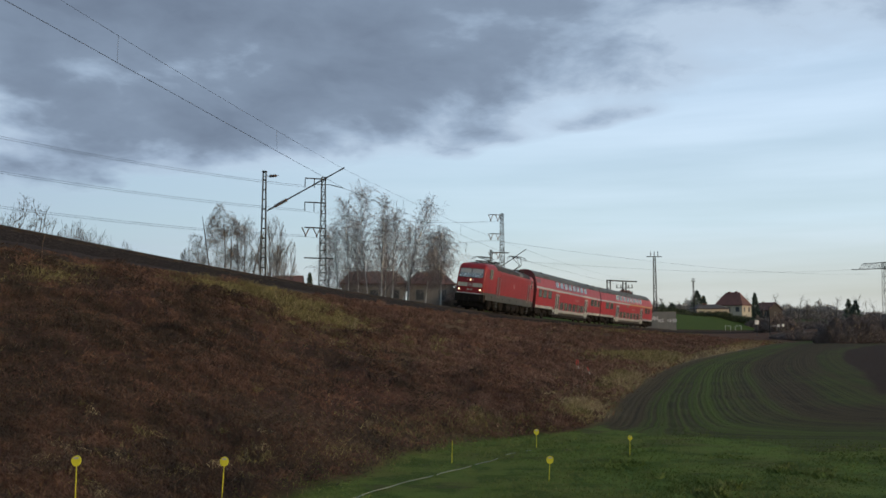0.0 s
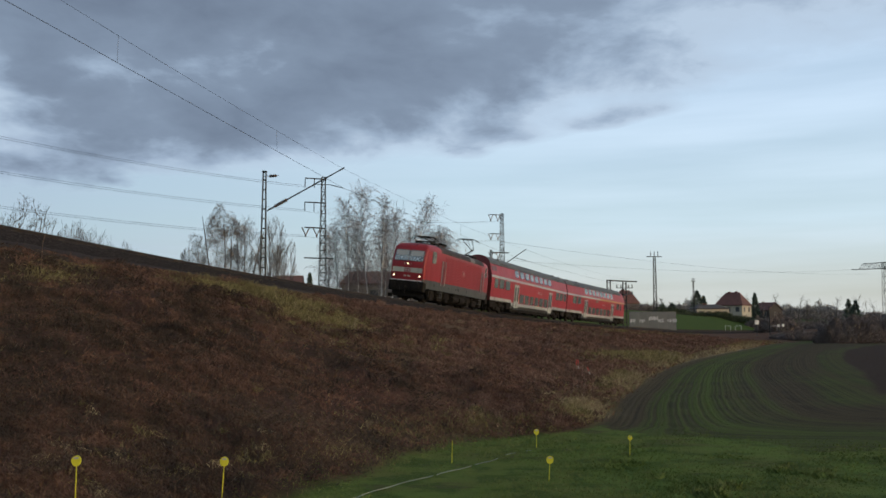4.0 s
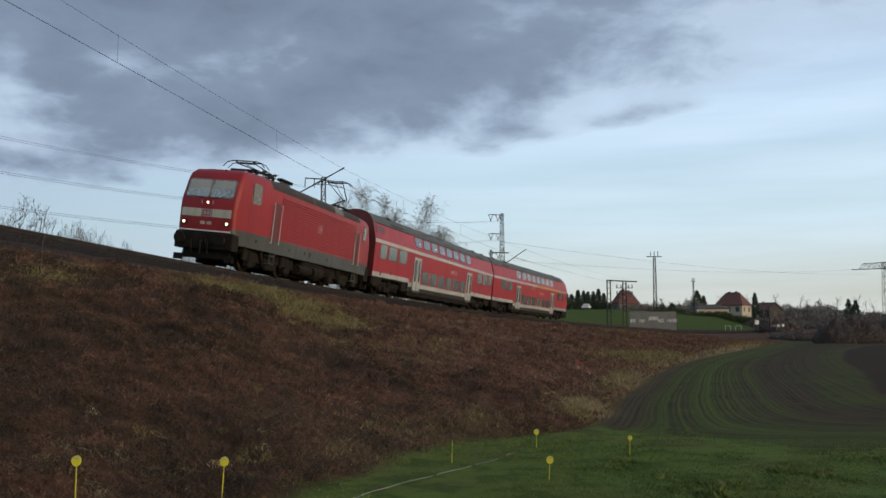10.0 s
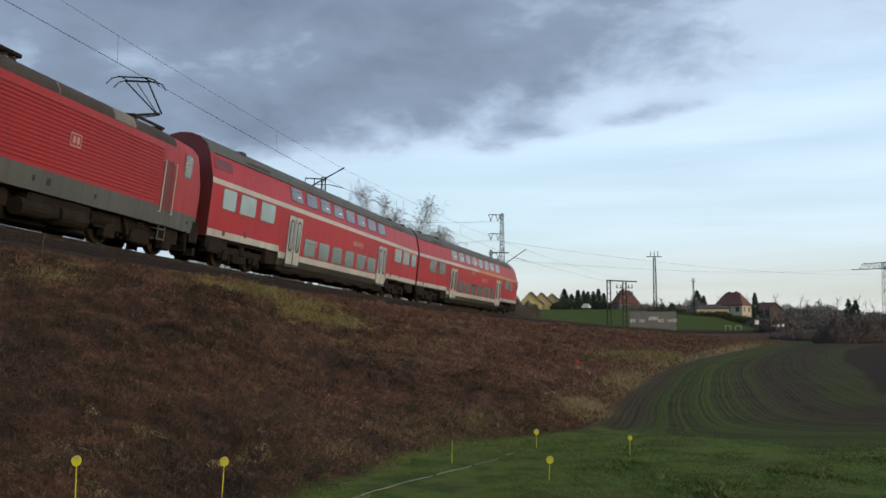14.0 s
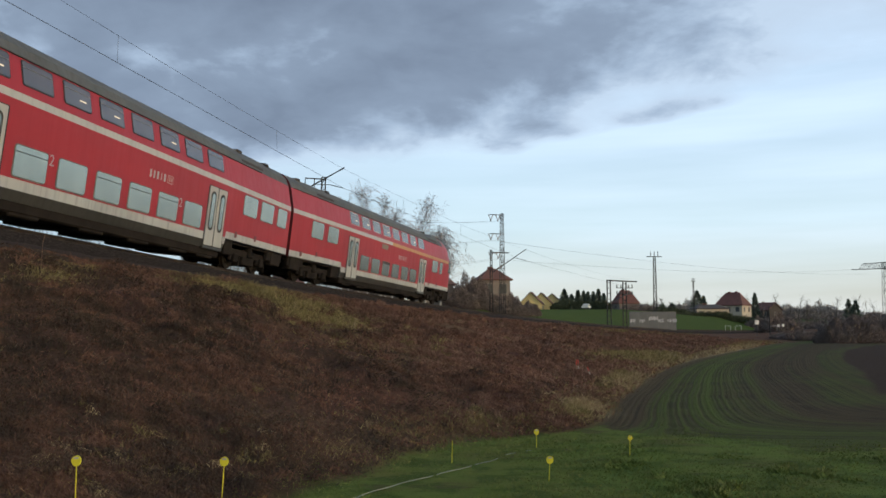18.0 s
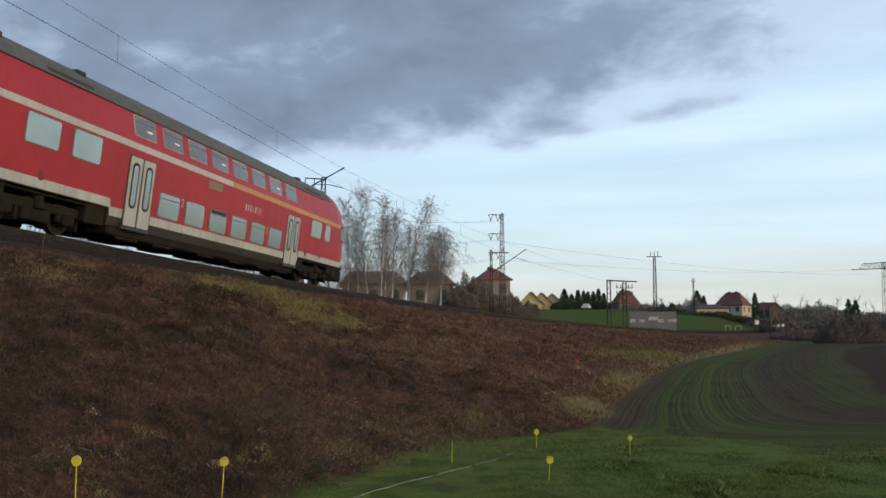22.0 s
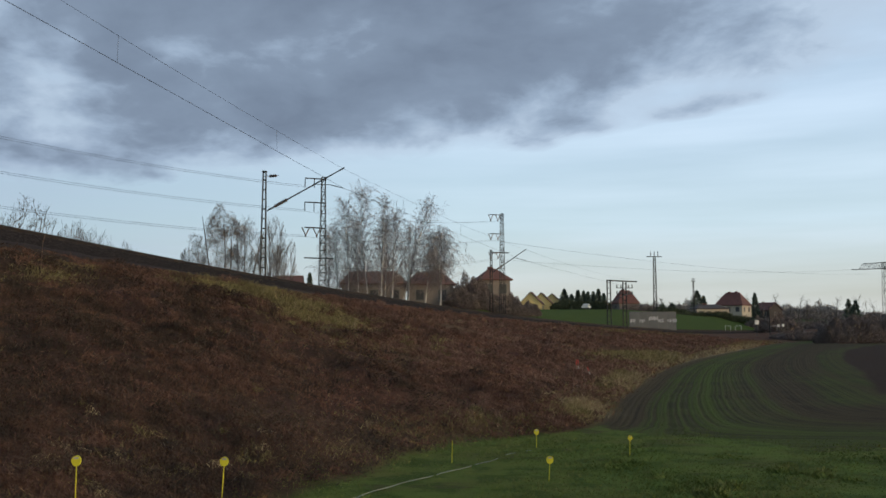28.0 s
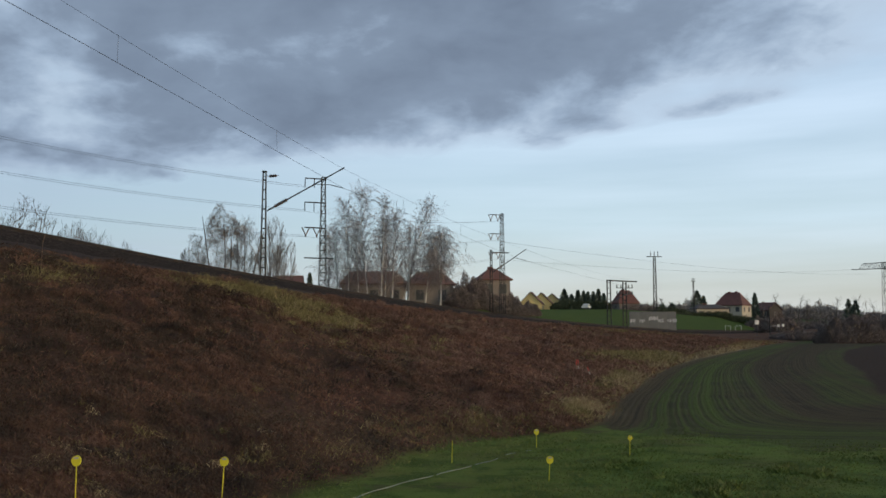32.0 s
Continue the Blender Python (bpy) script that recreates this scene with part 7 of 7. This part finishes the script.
def scatter_slope():
    rng = np.random.default_rng(5)
    n = 760000
    # even in bearing, thinning with distance
    y = 4.0 * (130 / 4.0) ** rng.random(n)
    x = y * rng.uniform(-0.62, 0.62, n)
    s, d = track_of(x, y)
    toe = toe_of(s)
    ok = (d > 2.55 + 0.45 * np.abs(rng.normal(0, 1, n))) & (d < toe + 0.15 * rng.normal(0, 1, n))
    x, y, s, d, toe = x[ok], y[ok], s[ok], d[ok], toe[ok]
    z = ground_at(x, y)
    n = len(x)
    olive = olive_at(s, d, toe)
    straw = straw_at(s, d, toe)
    lush = 0.5 + 0.5 * wobble(x, y, 0.7, 4.0)
    mound = np.clip(mounds_at(x, y), 0, 1)
    size = (0.0035 + 0.0009 * y) * rng.uniform(0.6, 1.6, n)
    grassy = rng.random(n) < np.clip(0.003 + 0.8 * np.maximum(olive, straw), 0, 0.85)
    up = (rng.random(n) * (0.02 + 0.10 * np.clip(lush, 0, 1.2)) + rng.random(n) ** 0.35 * 0.30 * mound) * np.clip((d - 2.4) * 0.45, 0.12, 1)
    c = np.stack([x, y, z + up], 1)
    # scraps of leaf
    k = ~grassy
    a = rng.normal(0, 1, (k.sum(), 3)) * size[k][:, None]
    b = np.cross(a, rng.normal(0, 1, (k.sum(), 3)))
    b = b / (np.linalg.norm(b, axis=1, keepdims=True) + 1e-9) * size[k][:, None] * 0.38
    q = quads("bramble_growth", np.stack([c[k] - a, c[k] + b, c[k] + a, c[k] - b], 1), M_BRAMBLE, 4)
    tagged(q, "withered reddish brown bramble covering the embankment", "undergrowth", kind="stuff")
    # tufts of dry grass
    g = np.where(grassy)[0]
    g = np.repeat(g, 3)
    m = len(g)
    base = np.stack([x[g], y[g], z[g]], 1) + rng.normal(0, 1, (m, 3)) * np.array([1, 1, 0]) * size[g][:, None] * 1.5
    lean = rng.normal(0, 0.8, (m, 3)) * np.array([1, 1, 0])
    tip = base + (np.array([0, 0, 1.0]) + lean) * ((0.04 + 0.0020 * y[g]) * rng.uniform(0.5, 1.4, m) * (1 + 1.4 * np.clip(olive[g], 0, 1)))[:, None]
    wv = rng.normal(0, 1, (m, 3)) * np.array([1, 1, 0]) * size[g][:, None] * 0.22
    isol = rng.random(m) < 0.94 * (1 - 0.92 * np.clip(straw[g] * 1.3, 0, 1))
    tri = np.stack([base - wv, base + wv, tip], 1)
    q = quads("olive_grass", tri[isol], M_OLIVE, 3)
    tagged(q, "yellowish green grass tufts on the embankment", "grass", kind="stuff")
    q = quads("dry_grass", tri[~isol], M_STRAW, 3)
    tagged(q, "dry straw-coloured grass among the bramble", "grass", kind="stuff")


def scatter_grass():
    rng = np.random.default_rng(9)
    n = 260000
    y = 5.0 * (21 / 5.0) ** rng.random(n)
    x = y * rng.uniform(-0.45, 0.60, n)
    s, d = track_of(x, y)
    edge = d - toe_of(s)
    ok = (edge > -0.5 * rng.random(n)) & ~((y > headland(x) + 0.4 + rng.normal(0, 0.8, n)) & (edge + 0.73 * (y - 16.3) > rng.normal(0, 0.3, n)))
    x, y = x[ok], y[ok]
    n = len(x)
    z = ground_at(x, y)
    h = rng.uniform(0.010, 0.036, n) * (0.8 + 0.5 * wobble(x, y, 0.8, 7.0)).clip(0.4, 2)
    weed = smooth(0.35, 0.75, wobble(x, y, 0.33, 2.5)) * smooth(1.6, 3.2, x) * smooth(14.0, 12.0, y)
    h = h * (1 + 1.8 * weed)
    base = np.stack([x, y, z - 0.005], 1)
    lean = rng.normal(0, 0.55, (n, 3)) * np.array([1, 1, 0])
    tip = base + (np.array([0, 0, 1.0]) + lean) * h[:, None]
    wv = rng.normal(0, 1, (n, 3)) * np.array([1, 1, 0]) * (0.0035 * (1 + y / 12) * (1 + 1.5 * weed))[:, None]
    q = quads("grass", np.stack([base - wv, base + wv, tip], 1), M_GRASS, 3)
    tagged(q, "short damp green grass at the slope's foot", "grass", kind="stuff")


def scatter_stalks():
    """Single dead stalks that stand or lie among the bramble."""
    rng = np.random.default_rng(21)
    n = 3400
    y = 6.0 * (60 / 6.0) ** rng.random(n)
    x = y * rng.uniform(-0.58, 0.30, n)
    s, d = track_of(x, y)
    ok = (d > 3.6) & (d < toe_of(s) - 0.2)
    x, y = x[ok], y[ok]
    n = len(x)
    base = np.stack([x, y, ground_at(x, y)], 1)
    tilt = rng.normal(0, 1.0, (n, 3)) * np.array([1, 1, 0])
    tip = base + (np.array([0, 0, 1.0]) + tilt) * (rng.uniform(0.05, 0.16, n) * (0.5 + y / 30))[:, None]
    w = np.stack([0.001 + 0.00012 * y, 0 * y, 0 * y], 1)
    q = quads("dead_stalks", np.stack([base - w, base + w, tip + w * 0.6, tip - w * 0.6], 1), M_STALK, 4)
    tagged(q, "pale dead stalks among the bramble", "stalks", kind="stuff")


def scatter_tufts():
    """Arching tufts of withered grass and bramble that hang down the slope."""
    rng = np.random.default_rng(33)
    n = 15000
    y = 6.0 * (95 / 6.0) ** rng.random(n)
    x = y * rng.uniform(-0.60, 0.42, n)
    s, d = track_of(x, y)
    toe = toe_of(s)
    dense = 0.5 + 0.5 * wobble(x, y, 1.1, 8.0)
    ok = (d > 2.9) & (d < toe - 0.1) & (rng.random(n) < 0.06 + 0.94 * smooth(0.25, 0.8, dense))
    x, y, s, d, toe = x[ok], y[ok], s[ok], d[ok], toe[ok]
    n = len(x)
    olive, straw = olive_at(s, d, toe), straw_at(s, d, toe)
    low = smooth(-3.0, -0.5, d - toe)
    pick = rng.random(n)
    kind = np.where(pick < 0.9 * olive, 1, np.where(pick < 0.9 * olive + 0.7 * straw + 0.003 + 0.006 * low, 2, 0))
    size = rng.uniform(0.10, 0.30, n) * np.clip(0.30 + 0.034 * y, 0.45, 1.6) * np.clip((d - 2.2) * 0.5, 0.3, 1)
    th = np.interp(s, S, _th)
    down = np.stack([-np.sin(th), np.cos(th), np.full(n, -0.45)], 1)
    blades = 30
    g = np.repeat(np.arange(n), blades)
    m = len(g)
    an = rng.random(m) * 6.283
    out = np.stack([np.cos(an), np.sin(an), 0 * an], 1) + down[g] * rng.uniform(0.2, 1.1, (m, 1))
    L = (size[g] * rng.uniform(0.6, 1.35, m))[:, None]
    bx = x[g] + rng.normal(0, 0.35, m) * size[g]
    by = y[g] + rng.normal(0, 0.35, m) * size[g]
    base = np.stack([bx, by, ground_at(bx, by) - 0.01 + 0.2 * np.clip(mounds_at(bx, by), 0, 1)], 1)
    up = np.array([0, 0, 1.0])
    mid = base + up * L * 0.55 + out * L * 0.28
    tip = base + up * L * rng.uniform(0.15, 0.6, (m, 1)) + out * L * 0.75
    w = rng.normal(0, 1, (m, 3)) * np.array([1, 1, 0])
    w = w / (np.linalg.norm(w, axis=1, keepdims=True) + 1e-9) * (0.0012 + 0.00026 * y[g])[:, None]
    lower = np.stack([base - w, base + w, mid + w, mid - w], 1)
    upper = np.stack([mid - w, mid + w, tip + w * 0.2, tip - w * 0.2], 1)
    for j, (name, mat, label) in enumerate((("withered_tufts", M_TUFT, "withered brown tufts hanging down the embankment"), ("olive_tufts", M_OLIVE, "yellowish green grass tufts hanging down the embankment"), ("straw_tufts", M_STRAW, "bleached straw tufts on the embankment"))):
        sel = kind[g] == j
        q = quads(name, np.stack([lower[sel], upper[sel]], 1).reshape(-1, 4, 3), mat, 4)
        tagged(q, label, "grass", kind="stuff")


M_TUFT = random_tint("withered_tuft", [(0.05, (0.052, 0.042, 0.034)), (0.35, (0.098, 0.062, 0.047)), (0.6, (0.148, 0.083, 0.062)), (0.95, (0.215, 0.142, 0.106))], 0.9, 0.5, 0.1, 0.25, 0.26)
scatter_slope()
scatter_tufts()
scatter_grass()
scatter_stalks()


# sleepers, those that the train passes nearest
bm_ = bmesh.new()
add_box(bm_, -0.13, 0.13, -1.3, 1.3, -0.22, 0.0, 0.02)
SLEEPER = bpy.data.meshes.new("sleeper")
bm_.to_mesh(SLEEPER)
bm_.free()
SLEEPER.materials.append(M_SLEEPER)
for i in range(120):
    s = -45 + i * 0.65
    o = new("sleeper", SLEEPER)
    o.parent = track_bed
    p, q = on_track(s, 0, RAIL - 0.12), on_track(s + 0.1)
    r = on_track(s)
    o.matrix_basis = Matrix.Translation(p) @ Matrix.Rotation(math.atan2(q.y - r.y, q.x - r.x), 4, "Z") @ Matrix.Rotation(-CANT, 4, "X")

motions()
